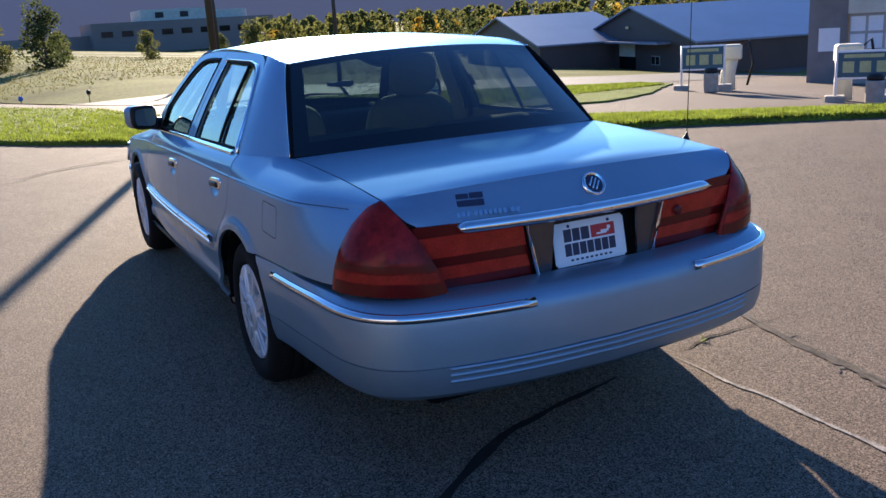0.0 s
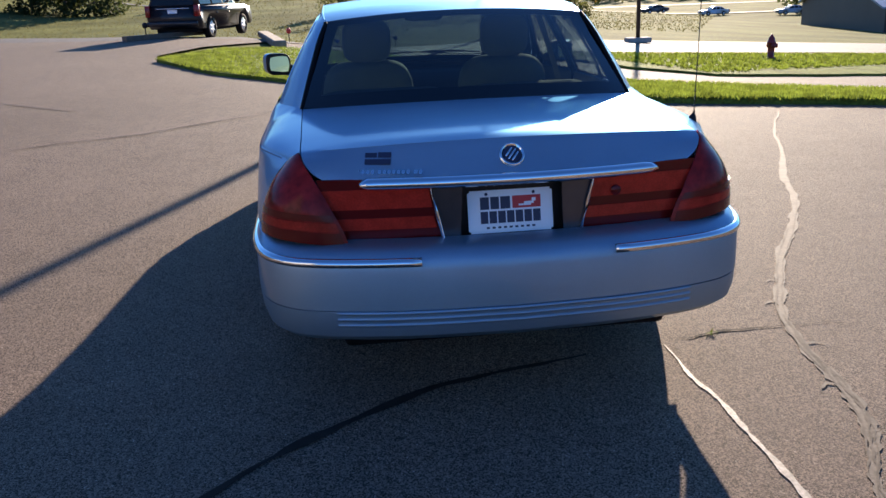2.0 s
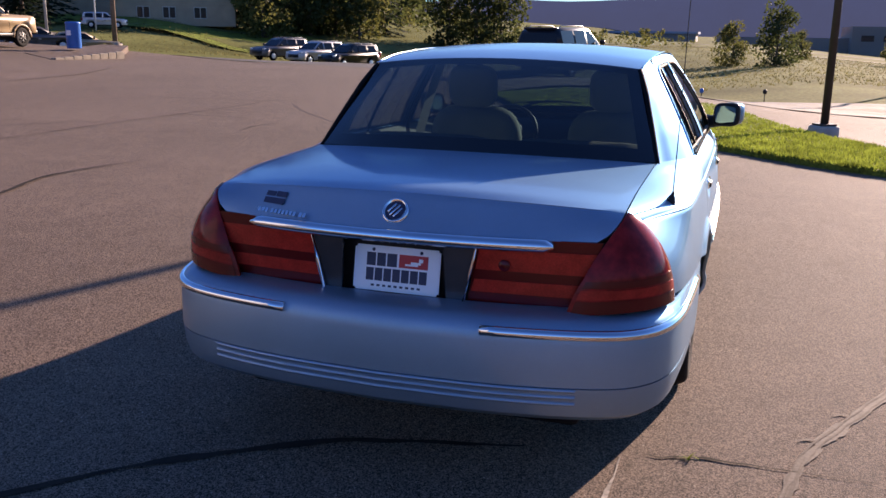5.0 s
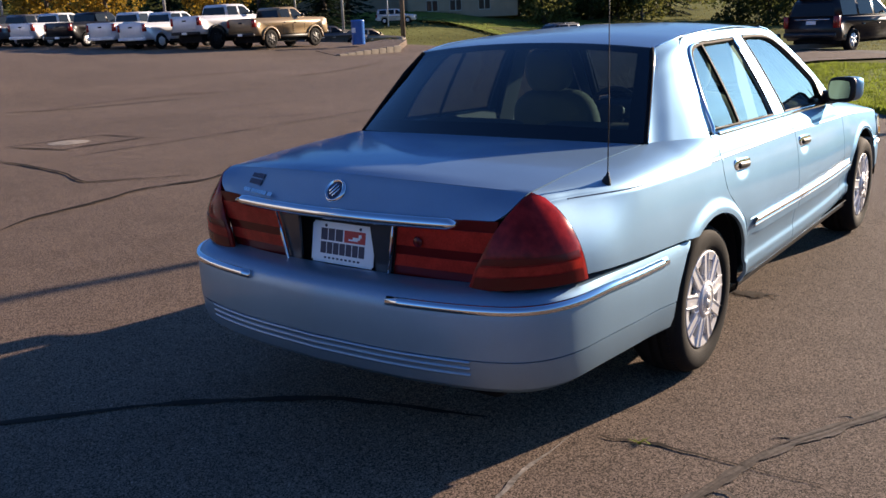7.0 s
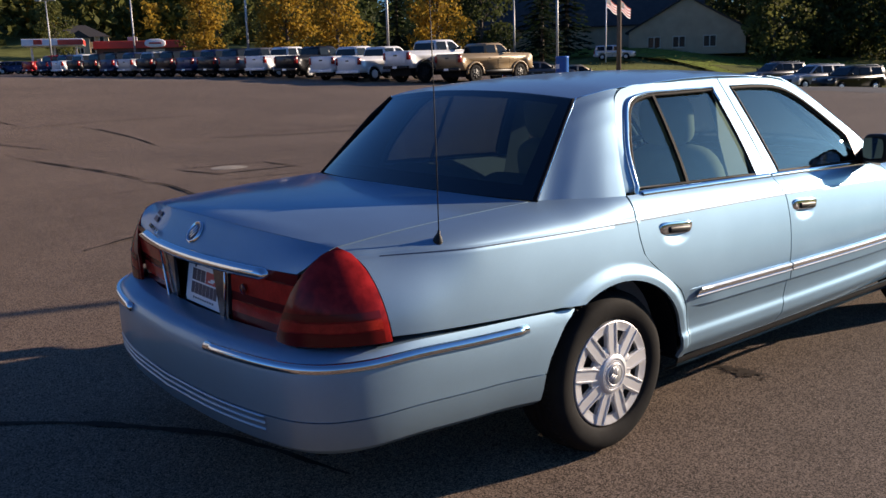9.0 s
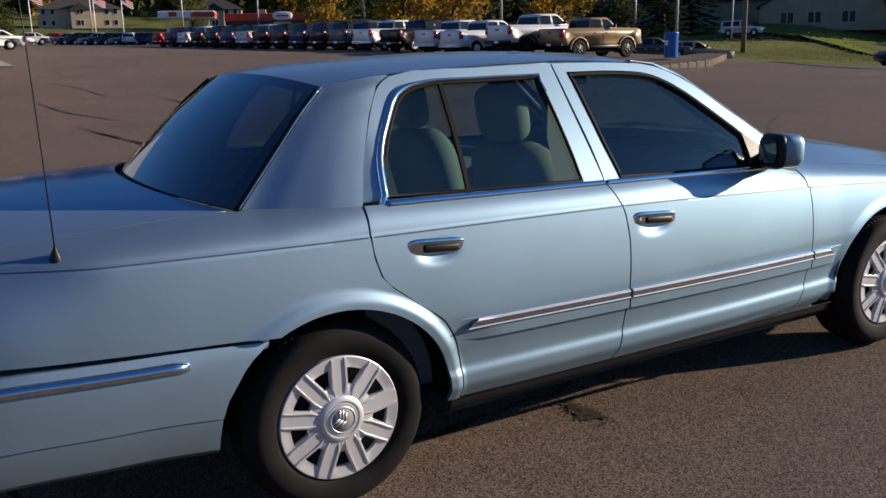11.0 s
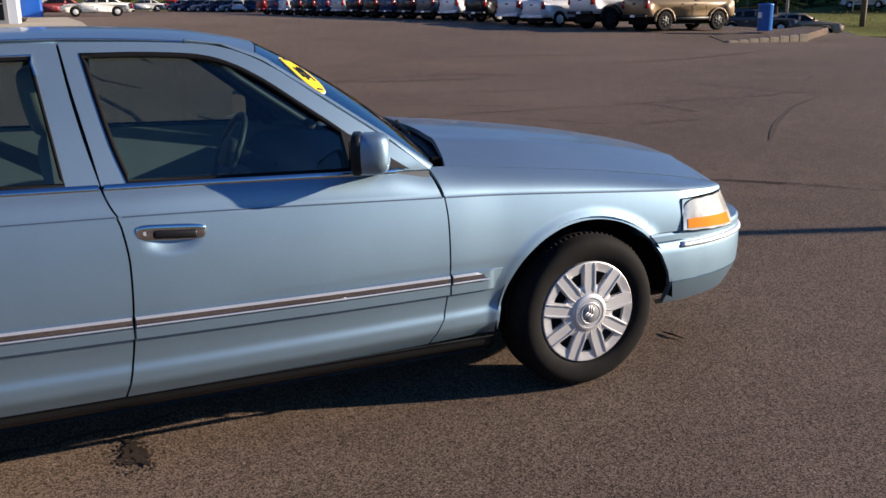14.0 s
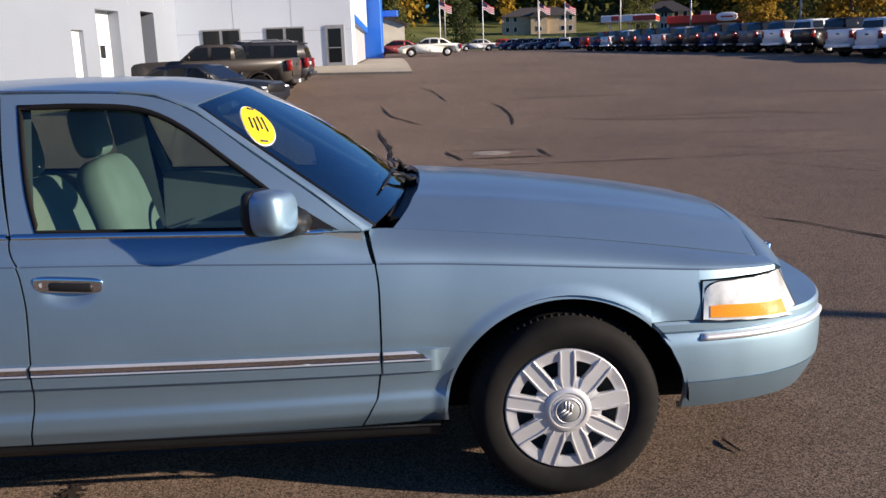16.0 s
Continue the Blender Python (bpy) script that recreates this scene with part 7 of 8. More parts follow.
place = [(3.3 + 0.885 * (x - 3.3), -2 + 0.885 * (y + 2)) for x, y in [(-45.5, 28.1), (-49.6, 27.9), (-53.4, 27.7)] + [(-56.6 - 3.1 * k - 0.055 * k * k, 27.3 - 0.25 * k) for k in range(12)]]
for (colr, word), (x, y) in zip(row, place):
    place_copy(pick, x, y, 12, colr, f"{word} pickup truck in a sales row", 0.93)
suv = put(vehicle("sport_utility", (0.012, 0.012, 0.016), "dark sport utility vehicle standing at the lot exit", 0.0, "car", False), -5.49, 29.84, -16, 1.03)
for x, y, h, colr, lab in [(-29.0, 50.0, 160, GREYP, "dark grey compact utility vehicle parked by the field"), (-25.9, 49.2, 160, SILV, "silver compact utility vehicle parked by the field"), (-22.4, 46.8, 160, BLACKP, "black compact utility vehicle parked by the field"), (-30.2, -4.7, 178, (0.03, 0.03, 0.035), "dark grey utility vehicle before the shop"), (-33.6, -5.4, 163, BLACKP, "black utility vehicle before the shop"), (-58.0, 68.6, -60, WHITEP, "white utility vehicle by the house"), (-109.5, 21.6, 75, WHITEP, "white utility vehicle at the end of the lot")]:
    place_copy(suv, x, y, h, colr, lab, 0.92 if -35 < x and y < 0 else 0.82)
place_copy(pick, -26.35, -5.05, 176, (0.055, 0.048, 0.042), "dark brown-grey pickup truck before the shop", 0.88)
sed = put(vehicle("sedan_car", (0.62, 0.62, 0.58), "cream-white sedan standing across the lot", 0.0, "car"), -71.5, 3.3, 180, 1.05)
for x, y, h, colr, lab in [(-21.6, -4.6, -18, (0.015, 0.02, 0.03), "black sedan before the shop"), (-115.6, 14.0, 180, REDP, "red car in the distance"), (-110, 10.5, 180, SILV, "silver car in the distance"), (-79, 0.6, 175, (0.25, 0.05, 0.05), "maroon car behind the sedan"), (-39.8, 39.3, -44, GREYP, "dark grey car parked beyond the bronze truck"), (-38.2, 41.2, -44, (0.34, 0.28, 0.2), "tan car parked behind the blue drum")]:
    place_copy(sed, x, y, h, colr, lab, 0.92 if lab.startswith("black") else 1.0)
for k in range(9):
    place_copy(sed, -114 + 0.8 * k, 15.6 + 1.35 * k * 0.75, 150, BLUEP if k % 3 else SILV, "dark blue car in a far row")
for k, (x, y) in enumerate([(48, 62), (43.5, 60), (39, 66), (34, 63), (29.5, 67), (26, 71)]):
    place_copy(sed, x * 2.1, y * 2.0 + 6, 70 + 7 * k, (SILV, WHITEP, GREYP)[k % 3], "parked car by the dark sheds")

# ---- buildings ----
def wall_mat(name, color, rough=0.8, vary=0.12, scale=0.8, bump=0.004, bscale=20):
    return mat(name, color, rough, vary=vary, scale=scale, bump=bump, bump_scale=bscale, fine=0.08)


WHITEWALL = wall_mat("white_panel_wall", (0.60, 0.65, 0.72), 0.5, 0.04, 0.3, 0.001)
# side wall: panels coloured darker than the front to stand for weaker light
SIDEWALL = wall_mat("dimmed_side_panel_wall", (0.21, 0.24, 0.285), 0.6, 0.04, 0.3, 0.001)
JOINT = wall_mat("pale_panel_joint", (0.38, 0.40, 0.43))
BLUEPANEL = mat("blue_metal_panel", (0.008, 0.13, 0.58), 0.35, vary=0.06, scale=0.4)
TAN = wall_mat("tan_siding", (0.42, 0.33, 0.22))
DARKROOF = wall_mat("dark_shingle_roof", (0.045, 0.038, 0.036), 0.9, 0.2, 1.5, 0.02, 12)
BROWNWALL = wall_mat("dark_brown_metal_wall", (0.085, 0.055, 0.048), 0.6, 0.1, 0.4)
BLUEROOF = mat("blue_grey_metal_roof", (0.21, 0.25, 0.33), 0.45, 0.25, vary=0.08, scale=0.2, bump=0.02, bump_scale=3)
# far brick is coloured lighter to carry the haze of distance
BRICKFAR = wall_mat("haze_lightened_brick", (0.32, 0.215, 0.175), 0.9, 0.12, 0.05)
GREYBLOCK = wall_mat("grey_block_wall", (0.22, 0.20, 0.19), 0.9, 0.12, 1.0)
REDCANOPY = mat("red_canopy_fascia", (0.55, 0.05, 0.03), 0.45, vary=0.06)
CREAM = wall_mat("cream_wall", (0.60, 0.56, 0.46))
WOODPOLE = mat("weathered_pole_wood", (0.16, 0.11, 0.08), 0.9, vary=0.25, scale=6, bump=0.004, bump_scale=40)
BROWNMETAL = mat("brown_pole_metal", (0.055, 0.042, 0.036), 0.5, 0.3, vary=0.1)
CONCRETE = mat("concrete_base", (0.36, 0.34, 0.30), 0.9, vary=0.15, scale=4, bump=0.003, bump_scale=60)
SIGNBLUE = mat("teal_sign_panel", (0.03, 0.10, 0.14), 0.5, vary=0.1)
SIGNBAR = mat("pale_sign_print", (0.42, 0.44, 0.22), 0.6, vary=0.15)


def block(name, material, parent, lo, hi, bevel=0.0, label=""):
    bm = bmesh.new()
    box(bm, lo, hi, bevel, 1)
    return part(name, bm, material, parent, label, smooth=False)


def gable(name, label, at, heading, length, width, eave, ridge, wall_m, roof_m, category="building", over=0.4):
    """A house or shed with its ridge along local y."""
    b = thing(name, label, category)
    bm = bmesh.new()
    w, l = width / 2, length / 2
    pts = [(-w, 0), (w, 0), (w, eave), (0, ridge), (-w, eave)]
    a = [bm.verts.new((x, -l, z)) for x, z in pts]
    c = [bm.verts.new((x, l, z)) for x, z in pts]
    for i in range(5):
        bm.faces.new((a[i], a[(i + 1) % 5], c[(i + 1) % 5], c[i]))
    bm.faces.new(a[::-1])
    bm.faces.new(c)
    bmesh.ops.recalc_face_normals(bm, faces=bm.faces[:])
    part("wall", bm, wall_m, b, smooth=False)
    bm = bmesh.new()
    slope = (ridge - eave) / w
    for sx in (1, -1):
        q = [(0, ridge), (sx * (w + over), eave - over * slope)]
        lo = [bm.verts.new((x, y, z + 0.03)) for x, z in q for y in (-l - over, l + over)]
        hi = [bm.verts.new((x, y, z + 0.21)) for x, z in q for y in (-l - over, l + over)]
        for f in ((0, 1, 3, 2),):
            bm.faces.new([lo[i] for i in f])
            bm.faces.new([hi[i] for i in f])
        for i, j in ((0, 1), (1, 3), (3, 2), (2, 0)):
            bm.faces.new((lo[i], lo[j], hi[j], hi[i]))
    bmesh.ops.recalc_face_normals(bm, faces=bm.faces[:])
    part("roof", bm, roof_m, b, smooth=False)
    x, y = at
    b.matrix_basis = Matrix.Translation((x, y, ground_z(x, y) - 0.15)) @ pose(0, 0, 0, 0, 0, heading)
    return b


def window_on(parent, lo, hi, frame_m, panes=1, axis=0, depth=0.08):
    """A window: frame bars and dark panes, on a wall of local x (axis 0) or y (axis 1)."""
    f = block("window", frame_m, parent, lo, hi)
    k = 1 - axis
    n = (hi[axis] + lo[axis]) / 2
    for i in range(panes):
        a, c = list(lo), list(hi)
        a[k] = lerp(lo[k], hi[k], (i + 0.08) / panes)
        c[k] = lerp(lo[k], hi[k], (i + 0.92) / panes)
        a[2], c[2] = lo[2] + 0.08, hi[2] - 0.08
        a[axis], c[axis] = lo[axis] - 0.012, hi[axis] + 0.012
        block("pane", DARKGLASS, f, a, c)
    return f


# pale dealership: a long side wall with bays, a front wall with windows and a blue entrance tower
shop = thing("dealership", "white panelled dealership building with dark windows and a glazed entrance", "building")
SH = -5.5
zs = 1.24
shop.matrix_basis = Matrix.Translation((-45.2, -10.9, zs)) @ pose(0, 0, 0, 0, 0, SH)
# local: the front wall faces +x along y from 0 to 9.35; the side wall faces +y along +x
block("wall", WHITEWALL, shop, (-1.2, -1.0, -0.9), (0.0, 9.35, 7.4))
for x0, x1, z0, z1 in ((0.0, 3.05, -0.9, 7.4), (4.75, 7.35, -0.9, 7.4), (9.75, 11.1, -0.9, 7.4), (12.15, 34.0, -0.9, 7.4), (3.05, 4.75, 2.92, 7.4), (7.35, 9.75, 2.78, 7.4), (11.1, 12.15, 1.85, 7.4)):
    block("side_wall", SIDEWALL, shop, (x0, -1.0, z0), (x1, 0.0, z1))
# black panel stands in for the unlit depth of the open bay
block("bay_dark", GAPBLACK, shop, (2.9, -1.3, -0.9), (4.9, -1.0, 3.0))
g = block("garage_door", WHITE, shop, (7.3, -0.62, -0.9), (9.8, -0.5, 2.8))
for i in range(2):
    block("pane", DARKGLASS, g, (8.0 + 0.62 * i, -0.51, 0.75), (8.5 + 0.62 * i, -0.48, 1.3))
for k in range(4):
    block("door_joint", GREYBLOCK, g, (7.36, -0.505, 0.72 * k - 0.2), (9.74, -0.494, 0.72 * k - 0.18))
block("side_door", WHITE, shop, (11.05, -0.3, -0.9), (12.2, -0.2, 1.9))
for k in range(1, 4):
    block("wall_joint", JOINT, shop, (0.0, 0.0, 1.9 * k - 0.012), (0.006, 9.35, 1.9 * k + 0.012))
for k in range(1, 3):
    block("wall_joint", JOINT, shop, (0.0, 3.1 * k - 0.012, -0.5), (0.006, 3.1 * k + 0.012, 7.4))
for k in range(7):
    block("wall_joint", JOINT, shop, (1.5 + 4.6 * k, 0.0, 3.1), (1.524 + 4.6 * k, 0.006, 7.4))
block("wall_joint", JOINT, shop, (0.0, 0.0, 4.45), (34, 0.006, 4.475))
for y0, y1 in ((1.35, 3.45), (4.75, 6.85)):
    window_on(shop, (-0.02, y0, 0.75), (0.035, y1, 2.12), GREYMETAL, 2, 0)
door = block("door", GREYMETAL, shop, (-0.02, 7.95, -0.02), (0.06, 8.95, 2.14))
block("pane", DARKGLASS, door, (0.04, 8.10, 0.22), (0.072, 8.78, 1.95))
block("door_bar", GREYMETAL, door, (0.07, 8.12, 0.95), (0.10, 8.76, 1.0))
block("wall_lamp", BLACK, shop, (0.0, 0.55, 4.9), (0.28, 0.85, 5.1))
block("step", PAVING, shop, (0.0, 7.4, -0.5), (1.4, 9.9, -0.03))
# glazed entrance behind the corner, turned a little from the front wall's square
turned = Matrix.Translation((-0.4, 9.35, 0)) @ Matrix.Rotation(radians(5.8), 4, "Z") @ Matrix.Translation((0.4, -9.35, 0))
block("entrance_wall", WHITEWALL, shop, (-27, 4.0, 2.9), (-1.2, 9.3, 7.4)).matrix_basis = turned
block("entrance_wall", WHITEWALL, shop, (-27, 4.0, -0.9), (-1.2, 8.9, 2.9)).matrix_basis = turned
for k in range(12):
    e = block("entrance_pane", DARKGLASS, shop, (-2.9 - 2.0 * k, 8.92, 0.1), (-1.3 - 2.0 * k, 8.98, 2.4))
    e.matrix_basis = turned
    block("mullion", WHITE, e, (-3.2 - 2.0 * k, 8.92, -0.5), (-2.95 - 2.0 * k, 9.1, 2.6))
block("blue_band", BLUEPANEL, shop, (-26, 8.95, 2.4), (-1.2, 9.35, 2.85), 0.02).matrix_basis = turned
block("sill", WHITEWALL, shop, (-26, 8.92, -0.6), (-1.2, 9.15, 0.08), 0.02).matrix_basis = turned
tower = thing("entrance_tower", "tall bright blue metal entrance tower", "tower")
tower.matrix_basis = Matrix.Translation((-72.5, -1.3, ground_z(-72.5, -1.3) - 0.05)) @ pose(0, 0, 0, 0, 0, SH)
block("tower_leg", BLUEPANEL, tower, (-0.7, -0.75, 0), (0.7, 0.75, 10.5), 0.03)
block("tower_beam", BLUEPANEL, tower, (-1.5, 0.7, 3.4), (-0.5, 2.0, 3.9), 0.03)

# house with tan gables and the long dark roof behind it
house = gable("tan_house", "tan low office building with a dark shingle roof", (-63.5, 88.5), 34, 11, 13, 2.7, 6.4, TAN, DARKROOF)
gable("long_hall", "long low hall under a dark shingle roof", (-82, 88), -56, 34, 17, 2.8, 8.2, TAN, DARKROOF)
for x in (-3.6, -0.8, 2.6):
    window_on(house, (x - 0.7, -5.56, 0.8), (x + 0.7, -5.5, 2.1), CREAM, 2, 1)
for y in (-3.2, 0.0, 3.0):
    window_on(house, (6.5, y - 0.8, 0.8), (6.56, y + 0.8, 2.1), CREAM, 2, 0)
    window_on(house, (-6.56, y - 0.8, 0.8), (-6.5, y + 0.8, 2.1), CREAM, 2, 0)

sheet("house_lawn", wavy([(-82, 70), (-46, 72), (-40, 80), (-44, 96), (-82, 96)], 0.3, 2.0, 8), 0.03, LAWN, "green lawn before the tan house", "grass", 4.0)

# dark sheds with blue roofs
shed_a = gable("dark_shed", "dark brown metal shed with a blue-grey roof", (81.7, 65.7), -101, 46, 25, 3.1, 6.4, BROWNWALL, BLUEROOF)
gable("dark_shed", "small dark brown metal shed with a blue-grey roof", (59.5, 86.6), -101, 12, 25, 3.0, 6.0, BROWNWALL, BLUEROOF)
block("awning", BLUEROOF, shed_a, (-3.2, -24.6, 2.9), (8.0, -23.1, 3.1))
block("roller_door", CREAM, shed_a, (-2.6, -23.12, 1.5), (0.8, -23.04, 2.8))
# black slab on the wall's face stands in for shade inside the doorway
block("door_opening", GAPBLACK, shed_a, (-2.6, -23.10, 0.0), (0.8, -23.02, 1.5))
window_on(shed_a, (4.2, -23.1, 0.8), (5.8, -23.0, 1.7), GREYMETAL, 2, 1)
bm = bmesh.new()
soft(bm, (-1.0, -23.3, 4.3), (-0.5, -23.0, 4.6), 0.7, seg=(10, 8))
LAMPGLOW = mat("lamp_glass", (0.9, 0.7, 0.4), 0.3)
part("wall_lamp", bm, LAMPGLOW, shed_a, "small bright wall lamp")

# wash station
wash = thing("wash_station", "grey block car-wash building with paned bay doors", "building")
wash.matrix_basis = Matrix.Translation((47.2, 31.2, ground_z(47.2, 31.2) - 0.1)) @ pose(0, 0, 0, 0, 0, 38)
# local front faces -x
block("wall", GREYBLOCK, wash, (0.0, -13, -0.6), (9, -6.6, 6.0))
block("wall", GREYBLOCK, wash, (0.0, 2.4, -0.6), (9, 4.6, 6.0))
block("wall_pier", GREYBLOCK, wash, (0.0, -2.5, -0.6), (9, -1.7, 6.0))
block("header", CREAM, wash, (0.05, -13, 4.4), (9, 4.6, 6.0))
block("fascia", BROWNWALL, wash, (-0.4, -13.4, 6.0), (9.4, 5.0, 6.9))
block("floor_slab", CONCRETE, wash, (-5.0, -13, -0.5), (9, 4.6, 0.03))
for y0, y1 in ((-6.5, -2.6), (-1.6, 2.3)):
    bd = block("bay_door", GREYMETAL, wash, (0.4, y0, 0.0), (0.5, y1, 4.4))
    for r in range(4):
        for c in range(4):
            block("pane", WHITE if r > 0 else GREYMETAL, bd, (0.36, lerp(y0, y1, (c + 0.08) / 4), lerp(0.1, 4.3, (r + 0.08) / 4)), (0.54, lerp(y0, y1, (c + 0.92) / 4), lerp(0.1, 4.3, (r + 0.92) / 4)))
block("notice", WHITE, wash, (-0.05, 2.8, 2.2), (-0.01, 4.0, 3.6))


def board_sign(at, heading, w, h, z0):
    s = thing("board_sign", "white-framed teal information board on two posts", "sign", "boards of the wash station")
    for k in (-1, 1):
        bm = bmesh.new()
        tube(bm, [(k * (w / 2 - 0.04), 0, -0.1), (k * (w / 2 - 0.04), 0, z0 + h)], 0.05, 8)
        part("post", bm, WHITE, s)
        block("footing", CONCRETE, s, (k * (w / 2 - 0.04) - 0.35, -0.3, -0.1), (k * (w / 2 - 0.04) + 0.35, 0.3, 0.28), 0.03)
    block("frame", WHITE, s, (-w / 2, -0.05, z0), (w / 2, 0.05, z0 + h), 0.02)
    block("panel", SIGNBLUE, s, (-w / 2 + 0.08, -0.062, z0 + 0.08), (w / 2 - 0.08, 0.062, z0 + h - 0.08))
    for k in range(3):
        block("print", SIGNBAR, s, (-w / 2 + 0.25 + k * w * 0.3, -0.07, z0 + 0.25), (-w / 2 + 0.15 + (k + 0.85) * w * 0.3, 0.07, z0 + h * 0.62))
    block("print", SIGNBAR, s, (-w * 0.35, -0.07, z0 + h * 0.74), (w * 0.35, 0.07, z0 + h * 0.86))
    s.matrix_basis = Matrix.Translation((at[0], at[1], ground_z(*at))) @ pose(0, 0, 0, 0, 0, heading)
    return s


def vacuum(at, heading):
    s = thing("vacuum_unit", "tan slanted vacuum unit with a dark bin beside it", "vacuum", "vacuums of the wash station")
    bm = bmesh.new()
    tube(bm, [(0, 0, 0), (0.0, 0.05, 0.8), (0.15, 0.0, 1.5)], [0.36, 0.34, 0.32], 12)
    part("pillar", bm, CREAM, s)
    block("head", CREAM, s, (-0.35, -0.4, 1.45), (0.6, 0.4, 2.15), 0.08)
    bm = bmesh.new()
    tube(bm, [(0.5, 0.1, 1.9), (0.95, 0.1, 2.3), (1.15, 0.1, 1.2), (0.9, 0.1, 0.2)], 0.06, 8)
    part("hose", bm, BLACK, s)
    s.matrix_basis = Matrix.Translation((at[0], at[1], ground_z(*at))) @ pose(0, 0, 0, 0, 0, heading)
    return s


def bin_drum(at, material, label, r=0.36, h=0.95):
    s = thing("waste_bin", label, "bin")
    bm = bmesh.new()
    lathe(bm, [(0.0, 0.0), (r * 0.9, 0.0), (r, 0.1), (r, h - 0.06), (r * 1.04, h), (r * 0.9, h + 0.02), (r * 0.86, h - 0.1), (0, h - 0.1)], 24)
    part("drum", bm, material, s)
    bm = bmesh.new()
    soft(bm, (-r * 0.9, -r * 0.9, h - 0.05), (r * 0.9, r * 0.9, h + 0.28), 0.8, seg=(14, 8))
    part("bag", bm, BLACK, s)
    s.location = (at[0], at[1], ground_z(*at))
    return s


board_sign((28.4, 27.0), -44, 2.0, 1.15, 0.95)
board_sign((27.2, 17.4), -50, 1.9, 1.06, 0.87)
vacuum((30.2, 27.2), -40)
vacuum((29.5, 16.6), -40)
vacuum((27.9, 18.8), -40)
bin_drum((27.4, 25.4), CONCRETE, "pale concrete waste bin with a dark bag", 0.32, 0.85)
bin_drum((26.6, 16.4), CONCRETE, "pale concrete waste bin with a dark bag", 0.32, 0.85)

# far brick works
works = thing("brick_works", "large red-brown brick works far across the field", "building")
works.location = (66, 345, -5)
block("wall", BRICKFAR, works, (-30, -8, 0), (36, 30, 11.0))
block("annex", BRICKFAR, works, (-75, 0, 0), (-30, 30, 7.0))
block("plant_room", CREAM, works, (-12, -4, 11.0), (12, 20, 15.0))
block("plant_room", CREAM, works, (14, -4, 11.0), (27, 20, 14))
for k in range(2):
    block("vent", DARKROOF, works, (-7 + 9 * k, -4.2, 12), (-4 + 9 * k, -4, 14))
for k in range(9):
    block("window_strip", DARKGLASS, works, (-27 + 7 * k, -8.1, 6), (-23 + 7 * k, -7.9, 8))
white_hall = thing("grey_hall", "low grey hall far across the field", "building")
white_hall.location = (-40, 420, -2)
block("wall", GREYBLOCK, white_hall, (-20, 0, 0), (20, 20, 5))
block("roof", BLUEROOF, white_hall, (-21, -1, 5), (21, 21, 6))

# petrol station, flats and shops behind the lot
gas = thing("petrol_station", "petrol station with a red canopy and white sign band", "building")
gas.matrix_basis = Matrix.Translation((-149.0, 46.4, ground_z(-149, 46.4))) @ pose(0, 0, 0, 0, 0, 70)
block("shop_wall", BROWNWALL, gas, (0, 0, 0), (13.8, 10, 3.6))
block("fascia", REDCANOPY, gas, (-0.4, -0.6, 3.5), (14.2, 10.4, 4.7), 0.05)
block("roof_unit", GREYMETAL, gas, (5.0, 4, 4.7), (6.6, 5.6, 5.5), 0.05)
bm = bmesh.new()
soft(bm, (7.6, -0.9, 3.55), (11.0, -0.62, 4.95), 0.75, seg=(20, 10))
part("oval_sign", bm, WHITE, gas, "white oval sign")
block("sign_band", REDCANOPY, gas, (8.3, -0.93, 4.12), (10.3, -0.88, 4.38))
block("doorway", CREAM, gas, (7.8, -0.12, 0), (10.8, 0.05, 3.3))
for x in (8.0, 9.5):
    block("door_pane", DARKGLASS, gas, (x, -0.15, 0.2), (x + 1.1, -0.11, 2.9))
for x in (1.0, 3.2, 5.4, 11.4):
    block("shop_pane", DARKGLASS, gas, (x, -0.06, 0.8), (x + 1.7, 0.02, 3.0))
block("canopy", WHITE, gas, (-10.3, -9, 3.9), (-1.6, -1, 4.95), 0.06)
block("canopy_band", REDCANOPY, gas, (-5.2, -9.08, 4.0), (-1.52, -0.92, 4.75))
block("canopy_mark", REDCANOPY, gas, (-8.6, -9.06, 4.1), (-7.4, -9.0, 4.8))
for x in (-9.3, -6.0, -2.8):
    block("canopy_post", WHITE, gas, (x - 0.15, -5.2, 0), (x + 0.15, -4.8, 3.9))
    block("pump", GREYMETAL, gas, (x + 0.6, -5.4, 0.1), (x + 1.3, -4.6, 2.1), 0.06)


